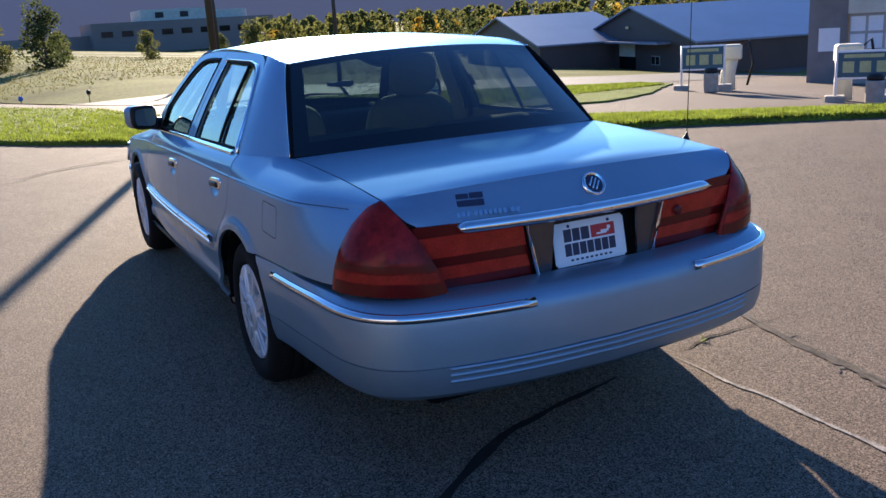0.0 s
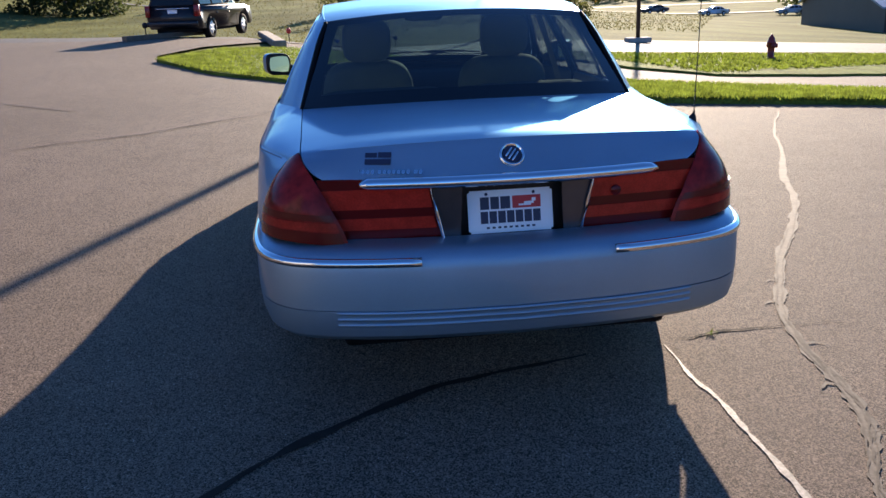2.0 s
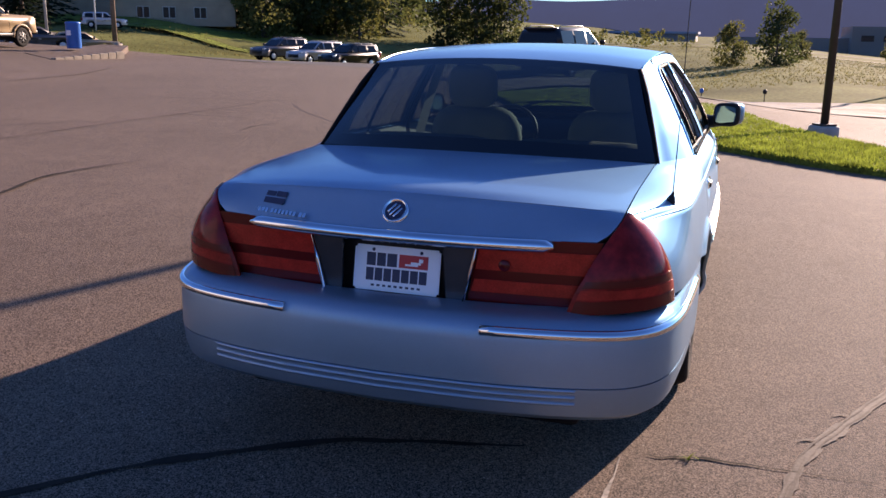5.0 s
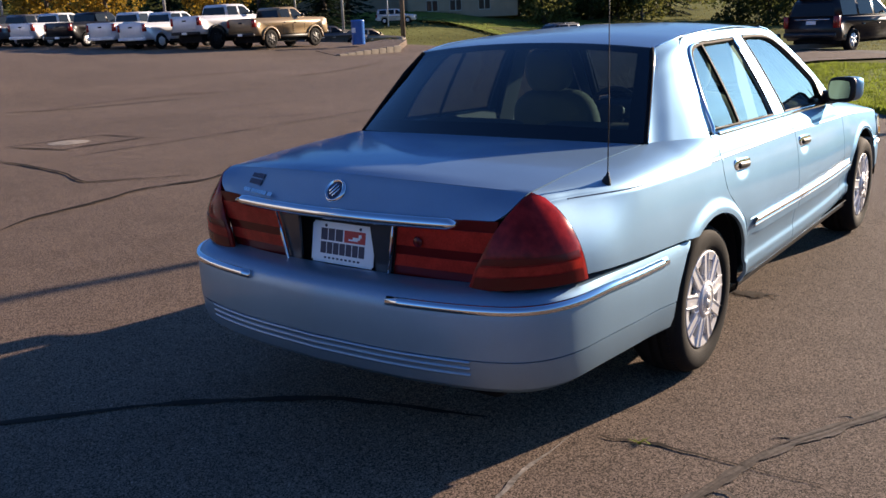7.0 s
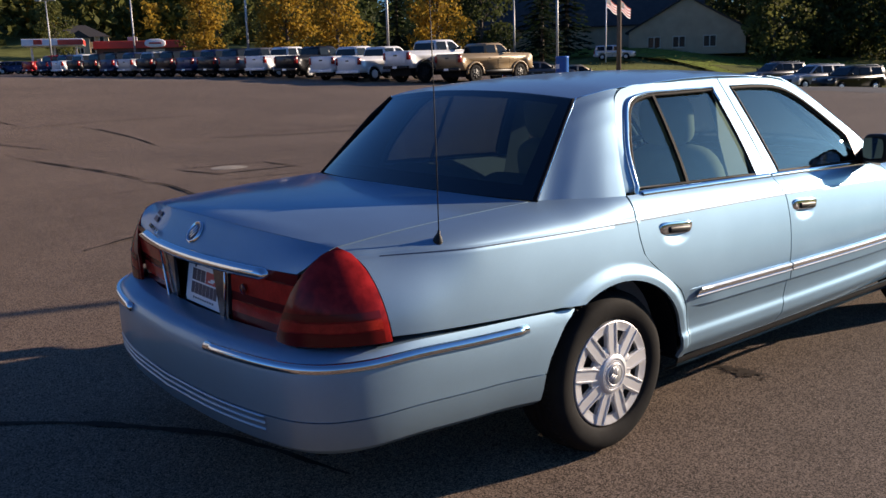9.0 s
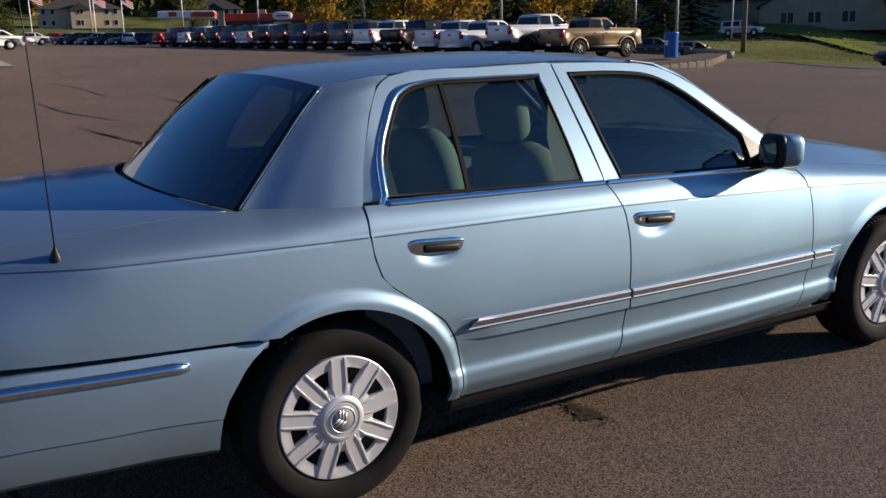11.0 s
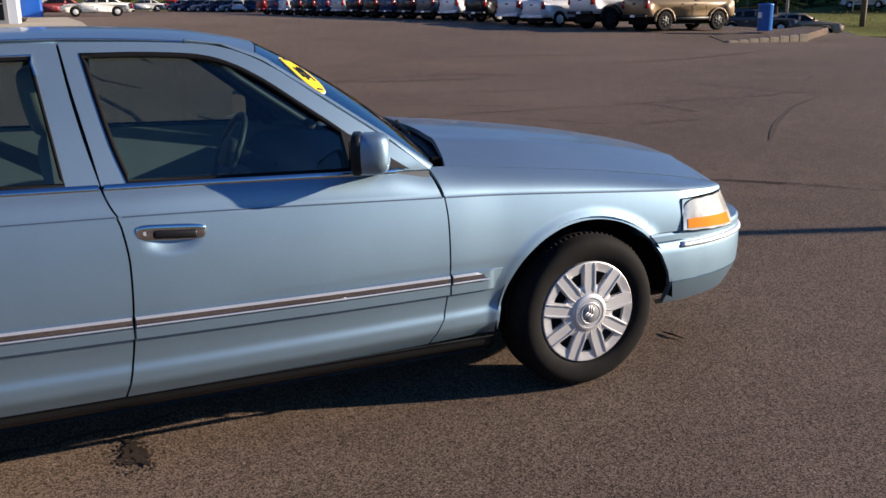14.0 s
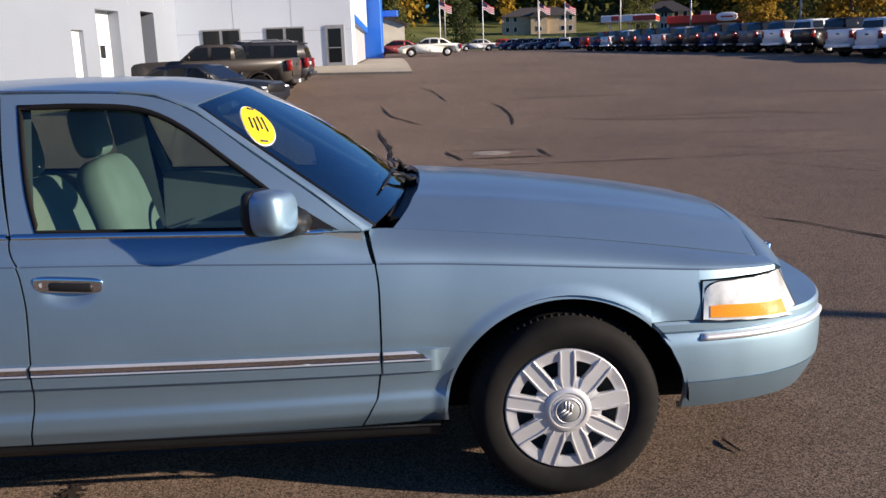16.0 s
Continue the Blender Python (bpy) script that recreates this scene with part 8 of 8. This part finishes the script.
def hip_house(at, heading, length, width, eave, ridge, label):
    """A two-storey house under a hipped roof, with a gabled bay towards +x."""
    b = thing("apartment_house", label, "house")
    l, w = length / 2, width / 2
    block("wall", TAN, b, (-w, -l, -1.0), (w, l, eave))
    bm = bmesh.new()
    o = 0.6
    rim = [bm.verts.new(p) for p in ((-w - o, -l - o, eave), (w + o, -l - o, eave), (w + o, l + o, eave), (-w - o, l + o, eave))]
    a, c = bm.verts.new((0, -l + w, ridge)), bm.verts.new((0, l - w, ridge))
    for f in ((rim[0], rim[1], a), (rim[1], rim[2], c, a), (rim[2], rim[3], c), (rim[3], rim[0], a, c), tuple(rim[::-1])):
        bm.faces.new(f)
    bmesh.ops.recalc_face_normals(bm, faces=bm.faces[:])
    part("roof", bm, DARKROOF, b, smooth=False)
    block("bay", TAN, b, (w, -2.2, -1.0), (w + 1.6, 2.2, eave - 0.2))
    bm = bmesh.new()
    q = [bm.verts.new(p) for p in ((w - 1.5, -2.7, eave - 0.3), (w + 2.0, -2.7, eave - 0.3), (w + 2.0, 2.7, eave - 0.3), (w - 1.5, 2.7, eave - 0.3), (w - 1.5, 0, eave + 1.5), (w + 2.0, 0, eave + 1.5))]
    for f in ((0, 1, 5, 4), (2, 3, 4, 5), (1, 2, 5), (3, 0, 4), (0, 3, 2, 1)):
        bm.faces.new([q[i] for i in f])
    bmesh.ops.recalc_face_normals(bm, faces=bm.faces[:])
    part("bay_roof", bm, DARKROOF, b, smooth=False)
    for z in (0.6, 3.3):
        for y in (-l + 1.5, -l + 3.6, l - 3.6, l - 1.5):
            window_on(b, (w - 0.05, y - 0.55, z), (w + 0.06, y + 0.55, z + 1.4), WHITE, 1, 0)
        window_on(b, (w + 1.55, -0.8, z), (w + 1.66, 0.8, z + 1.4), WHITE, 2, 0)
        for x in (-w + 1.6, w - 1.6):
            window_on(b, (x - 0.55, -l - 0.06, z), (x + 0.55, -l + 0.05, z + 1.4), WHITE, 1, 1)
    b.matrix_basis = Matrix.Translation((at[0], at[1], ground_z(*at))) @ pose(0, 0, 0, 0, 0, heading)
    return b


hip_house((-248, 39.3), -8, 20, 10, 4.7, 7.2, "tan two-storey apartment house with a brown hipped roof")
hip_house((-228, 69.0), -20, 13, 10, 4.6, 7.6, "brown-roofed house behind the petrol station")
gable("pale_kiosk", "pale low shop with a brown roof beyond the tower", (-118, -3), 90, 12, 9, 3.6, 5.2, CREAM, DARKROOF)


# ---- poles and street things ----
def light_pole(at, h, material, arms=1, r=0.09, base=True, heading=0.0, label="brown metal lot light pole on a concrete base", name="light_pole"):
    s = thing(name, label, "pole")
    bm = bmesh.new()
    tube(bm, [(0, 0, 0), (0, 0, h * 0.5), (0, 0, h)], [r, r * 0.85, r * 0.7], 10)
    part("shaft", bm, material, s)
    if base:
        bm = bmesh.new()
        lathe(bm, [(0.30, 0.0), (0.30, 0.16), (0.27, 0.20), (0.0, 0.20)], 20)
        part("base", bm, CONCRETE, s)
        block("base_plate", material, s, (-0.17, -0.17, 0.20), (0.17, 0.17, 0.24))
    for k in range(arms):
        a = k * math.pi
        bm = bmesh.new()
        tube(bm, [(0, 0, h - 0.1), (0.8 * math.cos(a), 0.8 * math.sin(a), h + 0.05)], 0.035, 6)
        part("arm", bm, material, s)
        c = Vector((1.05 * math.cos(a), 1.05 * math.sin(a), h + 0.05))
        block("lamp_head", material, s, (c.x - 0.35, c.y - 0.2, c.z - 0.10), (c.x + 0.35, c.y + 0.2, c.z + 0.10), 0.04)
    s.matrix_basis = Matrix.Translation((at[0], at[1], ground_z(*at))) @ pose(0, 0, 0, 0, 0, heading)
    return s


light_pole((2.72, 14.3), 8.5, BROWNMETAL, 1, 0.085, True, 30)
light_pole((13.3, 35.0), 8.5, BROWNMETAL, 1, 0.10, True, 30)
block_base = thing("pole_plinth", "low concrete plinth under the light pole", "plinth")
block_base.location = (13.3, 35.0, ground_z(13.3, 35.0))
block("plinth", CONCRETE, block_base, (-0.55, -0.35, 0.0), (0.55, 0.35, 0.24), 0.03)
light_pole((12.1, 53.3), 9.0, BROWNMETAL, 0, 0.14, False)
light_pole((-49.0, 58.4), 11.0, WOODPOLE, 0, 0.22, False, 0, "weathered wooden utility pole", "utility_pole")
for x, y, h in ((-48.6, 50.2, 9.0), (-58, 40, 9), (-75, 36, 9), (-96, 33, 9), (-120, 31, 9), (-135, 22, 9), (-140, 8, 9), (-66, 62, 7)):
    light_pole((x, y), h, GREYMETAL, 2, 0.12, False, 40, "tall grey lot light pole with two heads")
for x, y in ((-52, 62), (-57, 66), (-112, 6), (-118, 12), (-126, 24.5), (-124, 20.5)):
    s = thing("flagpole", "white flagpole with a small hanging flag", "flagpole")
    bm = bmesh.new()
    tube(bm, [(0, 0, 0), (0, 0, 6.5)], [0.07, 0.05], 8)
    part("shaft", bm, WHITE, s)
    bm = bmesh.new()
    add_grid(bm, lambda u, v: (0.04, 0.04 + 1.5 * u, 6.3 - 0.95 * v - 0.75 * u + 0.06 * math.sin(7 * u)), 8, 4)
    flag = part("flag", bm, WHITE, s)
    for k in range(4):
        bm = bmesh.new()
        add_grid(bm, lambda u, v: (0.05, 0.04 + 1.5 * u, 6.3 - 0.95 * (0.25 * k + 0.125 * v) - 0.75 * u + 0.06 * math.sin(7 * u)), 8, 1)
        part("stripe", bm, REDINK, flag)
    bm = bmesh.new()
    add_grid(bm, lambda u, v: (0.06, 0.04 + 0.6 * u, 6.3 - 0.5 * v - 0.3 * u), 4, 2)
    part("canton", bm, DARKINK, flag)
    s.location = (x, y, ground_z(x, y))

hyd = thing("fire_hydrant", "dark red fire hydrant in the grass", "hydrant")
bm = bmesh.new()
lathe(bm, [(0.0, 0.0), (0.17, 0.0), (0.17, 0.05), (0.11, 0.07), (0.11, 0.50), (0.15, 0.52), (0.15, 0.57), (0.12, 0.60), (0.10, 0.70), (0.05, 0.77), (0.03, 0.82), (0.0, 0.83)], 18)
HYDRED = mat("hydrant_red_paint", (0.20, 0.015, 0.02), 0.45, vary=0.15)
part("barrel", bm, HYDRED, hyd)
for a in (0, 180, 90):
    bm = bmesh.new()
    lathe(bm, [(0.06, 0.0), (0.06, 0.16), (0.08, 0.17), (0.08, 0.20), (0.0, 0.21)], 12, Matrix.Translation((0, 0, 0.45)) @ pose(0, 0, 0, 0, 0, a) @ pose(0, 0, 0, 90))
    part("outlet", bm, HYDRED, hyd)
hyd.matrix_basis = Matrix.Translation((14.7, 24.8, ground_z(14.7, 24.8) + 0.05)) @ Matrix.Scale(1.05, 4)

bluebin = thing("blue_drum", "tall bright blue plastic drum at the lot's edge", "drum")
bm = bmesh.new()
lathe(bm, [(0.0, 0.0), (0.40, 0.0), (0.42, 0.04), (0.42, 1.42), (0.44, 1.45), (0.44, 1.50), (0.38, 1.54), (0.0, 1.55)], 24)
BLUEDRUM = mat("blue_plastic", (0.01, 0.13, 0.45), 0.4, vary=0.08)
part("drum", bm, BLUEDRUM, bluebin)
block("label", WHITE, bluebin, (-0.15, -0.43, 0.75), (0.15, -0.405, 1.05))
bluebin.scale = (0.8, 0.8, 0.8)
bluebin.location = (-29.2, 30.2, ground_z(-29.2, 30.2) + 0.17)
STONE = mat("tan_kerb_stone", (0.24, 0.20, 0.15), 0.9, vary=0.2, scale=3, bump=0.01, bump_scale=20)
bed = thing("raised_bed", "raised asphalt bed with a tan stone edge", "kerb", kind="structure")
bm = bmesh.new()
rim = [(3.3 + 0.87 * (x - 3.3), -2 + 0.87 * (y + 2), 0.62 * h) for x, y, h in [(-31.2, 30.0, 0.03), (-30.9, 34.8, 0.50), (-34.0, 39.5, 0.50), (-36.2, 40.0, 0.35), (-34.0, 31.3, 0.03)]]
top = [bm.verts.new((x, y, ground_z(x, y) + h)) for x, y, h in rim]
bot = [bm.verts.new((x, y, ground_z(x, y) - 0.2)) for x, y, h in rim]
for k in range(1, 4):
    bm.faces.new((top[0], top[k], top[k + 1]))
for k in range(5):
    bm.faces.new((top[k], bot[k], bot[(k + 1) % 5], top[(k + 1) % 5]))
bmesh.ops.recalc_face_normals(bm, faces=bm.faces[:])
part("bed_top", bm, ASPHALT, bed, smooth=False)
for k in range(8):
    a, b = Vector(rim[0]), Vector(rim[1])
    p, q = a.lerp(b, k / 8), a.lerp(b, (k + 0.97) / 8)
    h = lerp(0.06, 0.33, (k + 0.5) / 8)
    bm = bmesh.new()
    box(bm, (-0.05, 0, -0.15), (0.22, (q - p).xy.length, h), 0.02, 1)
    st = part("kerb_stone", bm, STONE, bed, smooth=False)
    st.matrix_basis = Matrix.Translation((p.x, p.y, ground_z(p.x, p.y))) @ pose(0, 0, 0, 0, 0, -math.degrees(math.atan2(q.x - p.x, q.y - p.y)))
timber = thing("timber_edge", "low timber retaining edge beside the exit", "kerb", kind="structure")
timber.matrix_basis = Matrix.Translation((-7.2, 26.2, ground_z(-7.2, 26.2))) @ pose(0, 0, 0, 0, 0, -38)
block("timber", WOODPOLE, timber, (-0.12, -0.6, 0.0), (0.12, 3.2, 0.16), 0.01)
wallr = thing("stone_edge", "low grey stone edge by the exit lane", "kerb", kind="structure")
wallr.matrix_basis = Matrix.Translation((-2.3, 22.4, ground_z(-2.3, 22.4))) @ pose(0, 0, 0, 0, 0, 8)
block("stone", STONE, wallr, (-0.2, -0.5, 0), (0.2, 7, 0.22), 0.04)
for k, (x, y) in enumerate([(-7.0, 26.5), (-2.3, 29.0), (-0.5, 34.0), (2.0, 33.6), (9.0, 35.6)]):
    s = thing("marker_stake", "small stake marker at the roadside", "stake")
    bm = bmesh.new()
    tube(bm, [(0, 0, 0), (0, 0, 0.42)], 0.02, 6)
    part("stake", bm, BLACK, s)
    bm = bmesh.new()
    soft(bm, (-0.09, -0.09, 0.36), (0.09, 0.09, 0.56), 0.8, seg=(10, 8))
    part("cap", bm, (BLACK, REDINK, BLUEDRUM)[k % 3], s)
    s.location = (x, y, ground_z(x, y))


# ---- trees ----
BARK = mat("tree_bark", (0.09, 0.07, 0.055), 0.95, vary=0.2, scale=5, bump=0.01, bump_scale=20)


LEAFG = leaf_mat("green_leaves", (0.115, 0.120, 0.036))
LEAFD = leaf_mat("dark_green_leaves", (0.060, 0.075, 0.026))
LEAFY = leaf_mat("autumn_yellow_leaves", (0.34, 0.215, 0.032))
NEEDLE = leaf_mat("spruce_needles", (0.016, 0.030, 0.014))


def clump(verts, faces, c, r, rnd, n, size, flat=1.0):
    """Small leaf quads scattered through a ball, thicker towards its skin."""
    for _ in range(n):
        v = Vector((rnd.gauss(0, 1), rnd.gauss(0, 1), rnd.gauss(0, 1))).normalized() * (r * rnd.uniform(0.55, 1.05))
        p = Vector(c) + Vector((v.x, v.y, v.z * flat))
        a = Vector((rnd.gauss(0, 1), rnd.gauss(0, 1), rnd.gauss(0, 1))).normalized()
        b = a.cross(Vector((rnd.gauss(0, 1), rnd.gauss(0, 1), rnd.gauss(0, 1)))).normalized()
        s = size * rnd.uniform(0.6, 1.4)
        i = len(verts)
        verts += [tuple(p + a * s), tuple(p + b * s * 0.8), tuple(p - a * s), tuple(p - b * s * 0.8)]
        faces.append((i, i + 1, i + 2, i + 3))


def mesh_part(name, verts, faces, material, parent=None):
    me = bpy.data.meshes.new(name)
    me.from_pydata(verts, [], faces)
    me.materials.append(material)
    ob = new(name, me)
    if parent is not None:
        ob.parent = parent
    return ob


def broadleaf(label, leaf, seed, h=9.0, spread_r=3.3, n=19, per=170, size=0.17):
    t = thing("tree", label, "tree")
    rnd = random.Random(seed)
    bm = bmesh.new()
    tube(bm, [(0, 0, -0.2), (0.1, 0, h * 0.25), (0.0, 0.1, h * 0.55), (0.1, 0.1, h * 0.85)], [0.22, 0.17, 0.11, 0.03], 8)
    part("trunk", bm, BARK, t)
    verts, faces = [], []
    for k in range(n):
        a, u = rnd.uniform(0, 6.28), (k + 0.5) / n
        z = lerp(h * 0.12, h * 0.93, u)
        rr = spread_r * math.sin(math.pi * (0.26 + 0.68 * u)) * rnd.uniform(0.35, 0.8)
        c = Vector((rr * math.cos(a), rr * math.sin(a), z))
        bm = bmesh.new()
        tube(bm, [(0.05, 0.05, z * 0.75), c * 0.6 + Vector((0, 0, z * 0.3)), c], [0.07, 0.045, 0.015], 5)
        part("limb", bm, BARK, t)
        clump(verts, faces, c, spread_r * rnd.uniform(0.34, 0.55), rnd, per, size, 0.8)
    mesh_part("crown", verts, faces, leaf, t)
    return t


def spruce(label, seed, h=12.0, r=2.4):
    t = thing("spruce_tree", label, "tree")
    rnd = random.Random(seed)
    bm = bmesh.new()
    tube(bm, [(0, 0, -0.2), (0, 0, h * 0.5), (0, 0, h * 0.97)], [0.2, 0.12, 0.02], 8)
    part("trunk", bm, BARK, t)
    verts, faces = [], []
    for k in range(26):
        u = k / 25
        z = lerp(h * 0.08, h * 0.97, u)
        rad = r * (1 - u) ** 0.85 * rnd.uniform(0.8, 1.15) + 0.12
        for j in range(max(4, int(10 * (1 - u) + 4))):
            a = rnd.uniform(0, 6.28)
            for s in range(9):
                d = rad * (s + 0.6) / 9
                c = Vector((d * math.cos(a) + rnd.gauss(0, 0.06), d * math.sin(a) + rnd.gauss(0, 0.06), z - 0.28 * d + rnd.gauss(0, 0.05)))
                q = Vector((math.cos(a), math.sin(a), -0.3)) * 0.22
                p = Vector((-math.sin(a), math.cos(a), rnd.uniform(-0.4, 0.4))) * rnd.uniform(0.10, 0.24)
                i = len(verts)
                verts += [tuple(c - q), tuple(c + p), tuple(c + q), tuple(c - p)]
                faces.append((i, i + 1, i + 2, i + 3))
    mesh_part("crown", verts, faces, NEEDLE, t)
    return t


def plant(t, x, y, s=1.0, turn=0.0, first=False, sink=0.0):
    m = Matrix.Translation((x, y, ground_z(x, y) - sink)) @ pose(0, 0, 0, 0, 0, turn) @ Matrix.Scale(s, 4)
    if first:
        t.matrix_basis = m
        return t
    c = copy_thing(t, m)
    c.scale = (s, s, s)
    return c


GT = plant(broadleaf("leafy green tree at the field's edge", LEAFG, 1), -52, 100, 1.1, 0, True)
DT = plant(broadleaf("dark green leafy tree at the field's edge", LEAFD, 2, 9.5, 3.4), -57, 112, 1.1, 0, True)
YT = plant(broadleaf("yellow-green autumn tree behind the truck row", LEAFY, 3, 9.0, 3.3), -72, 44, 1.0, 0, True)
ST = plant(spruce("dark spruce beside the field", 4), -62, 118, 1.1, 0, True)
rnd = random.Random(77)
for k, (x, y, s, kind) in enumerate([(-60.1, 95.6, 1.1, 1), (-51.7, 87.8, 0.8, 0), (-53.5, 95, 1.0, 1), (-51.0, 98.5, 0.95, 1), (-49.0, 102.0, 1.0, 1), (-46.2, 103.0, 0.85, 0), (-47.0, 113.5, 0.9, 3), (-37.3, 112.6, 0.85, 1), (-33.6, 113.4, 0.9, 1), (-30.6, 114.8, 0.8, 1), (-66, 112, 1.25, 1), (-72, 118, 1.2, 3), (-75, 108, 1.3, 0), (-80, 116, 1.3, 3), (-88, 112, 1.3, 1), (-60, 132, 1.3, 1),
                                    (4, 86, 0.75, 1), (0, 90, 0.6, 0), (8, 120, 0.5, 0), (25.5, 92, 0.65, 0), (20, 128, 0.55, 0), (33, 140, 0.55, 0),
                                    (-96, 106, 1.3, 3), (-104, 102, 1.3, 1), (-112, 98, 1.4, 3), (-122, 96, 1.3, 1)]):
    plant((GT, DT, YT, ST)[kind], x, y, s if -2 < x < 40 else 1.5 * s, 37 * k, False, 1.9 * s)
for k, (x, y, s, kind) in enumerate([(-64, 50, 1.0, 2), (-80, 43, 1.05, 2), (-90, 46, 1.1, 0), (-98, 42, 1.1, 2), (-58, 58, 1.0, 3), (-66, 70, 1.3, 3), (-72, 72, 1.35, 3), (-78, 68, 1.3, 1), (-84, 70, 1.3, 1), (-92, 66, 1.35, 3), 
                                    (-100, 62, 1.2, 1), (-108, 66, 1.3, 2), (-128, 58, 1.2, 0), (-160, 12, 1.0, 1), (-170, 0, 1.1, 0), (-176, 48, 1.2, 0), (-172, 78, 1.2, 2)]):
    plant((GT, DT, YT, ST)[kind], x, y, s, 53 * k)


def woods(name, az0, az1, d0, d1, count, h0, h1, leaf, seed, label, per=34, size=0.62):
    """A far wood: overlapping small leaf masses, one uncountable whole."""
    rnd = random.Random(seed)
    verts, faces = [], []
    for k in range(count):
        a = radians(rnd.uniform(az0, az1))
        d = rnd.uniform(d0, d1)
        x, y = d * math.sin(a), d * math.cos(a)
        h = rnd.uniform(h0, h1)
        g = ground_z(x, y)
        for j in range(3):
            z = g + h * (0.25 + 0.27 * j)
            clump(verts, faces, (x + rnd.uniform(-1, 1), y + rnd.uniform(-1, 1), z), h * (0.27 - 0.05 * j), rnd, per, size * h / 10, 0.9)
    return tagged(mesh_part(name, verts, faces, leaf), label, "woods", kind="stuff")


woods("far_woods", -122, -56, 285, 390, 460, 13, 22, LEAFG, 31, "mixed green woods behind the town")
woods("far_autumn_woods", -118, -60, 275, 350, 110, 9, 15, LEAFY, 32, "yellow autumn trees behind the town")
woods("far_dark_woods", -62, -20, 170, 300, 200, 9, 15, LEAFD, 33, "dark woods beyond the field")
woods("valley_woods", 16, 62, 260, 420, 360, 6.5, 11, LEAFG, 34, "sunlit olive woods across the valley", 30, 0.8)
woods("valley_autumn_woods", 14, 62, 240, 380, 50, 5, 8.5, LEAFY, 35, "yellowing trees across the valley", 30, 0.8)
woods("shed_woods", 28, 60, 140, 200, 90, 4.5, 7.0, LEAFD, 36, "dark trees behind the sheds", 36)
woods("field_scrub", -22, -3, 120, 230, 70, 1.5, 3.5, LEAFG, 37, "low scrub in the field", 26, 0.7)

# far bright tracks across the field and the ridge beyond
sheet("far_track", [(-40, 158), (20, 150), (110, 140), (110, 143.5), (20, 154), (-40, 162)], 0.06, ROADMAT, "pale road far across the field", "road", 8.0)
sheet("far_road", [(-60, 214), (30, 205), (130, 190), (130, 196), (30, 212), (-60, 221)], 0.06, ROADMAT, "pale highway far across the field", "road", 10.0)
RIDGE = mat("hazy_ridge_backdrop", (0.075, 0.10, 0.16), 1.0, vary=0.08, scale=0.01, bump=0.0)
# air haze is put into the ridge itself: bluish base and a faint glow
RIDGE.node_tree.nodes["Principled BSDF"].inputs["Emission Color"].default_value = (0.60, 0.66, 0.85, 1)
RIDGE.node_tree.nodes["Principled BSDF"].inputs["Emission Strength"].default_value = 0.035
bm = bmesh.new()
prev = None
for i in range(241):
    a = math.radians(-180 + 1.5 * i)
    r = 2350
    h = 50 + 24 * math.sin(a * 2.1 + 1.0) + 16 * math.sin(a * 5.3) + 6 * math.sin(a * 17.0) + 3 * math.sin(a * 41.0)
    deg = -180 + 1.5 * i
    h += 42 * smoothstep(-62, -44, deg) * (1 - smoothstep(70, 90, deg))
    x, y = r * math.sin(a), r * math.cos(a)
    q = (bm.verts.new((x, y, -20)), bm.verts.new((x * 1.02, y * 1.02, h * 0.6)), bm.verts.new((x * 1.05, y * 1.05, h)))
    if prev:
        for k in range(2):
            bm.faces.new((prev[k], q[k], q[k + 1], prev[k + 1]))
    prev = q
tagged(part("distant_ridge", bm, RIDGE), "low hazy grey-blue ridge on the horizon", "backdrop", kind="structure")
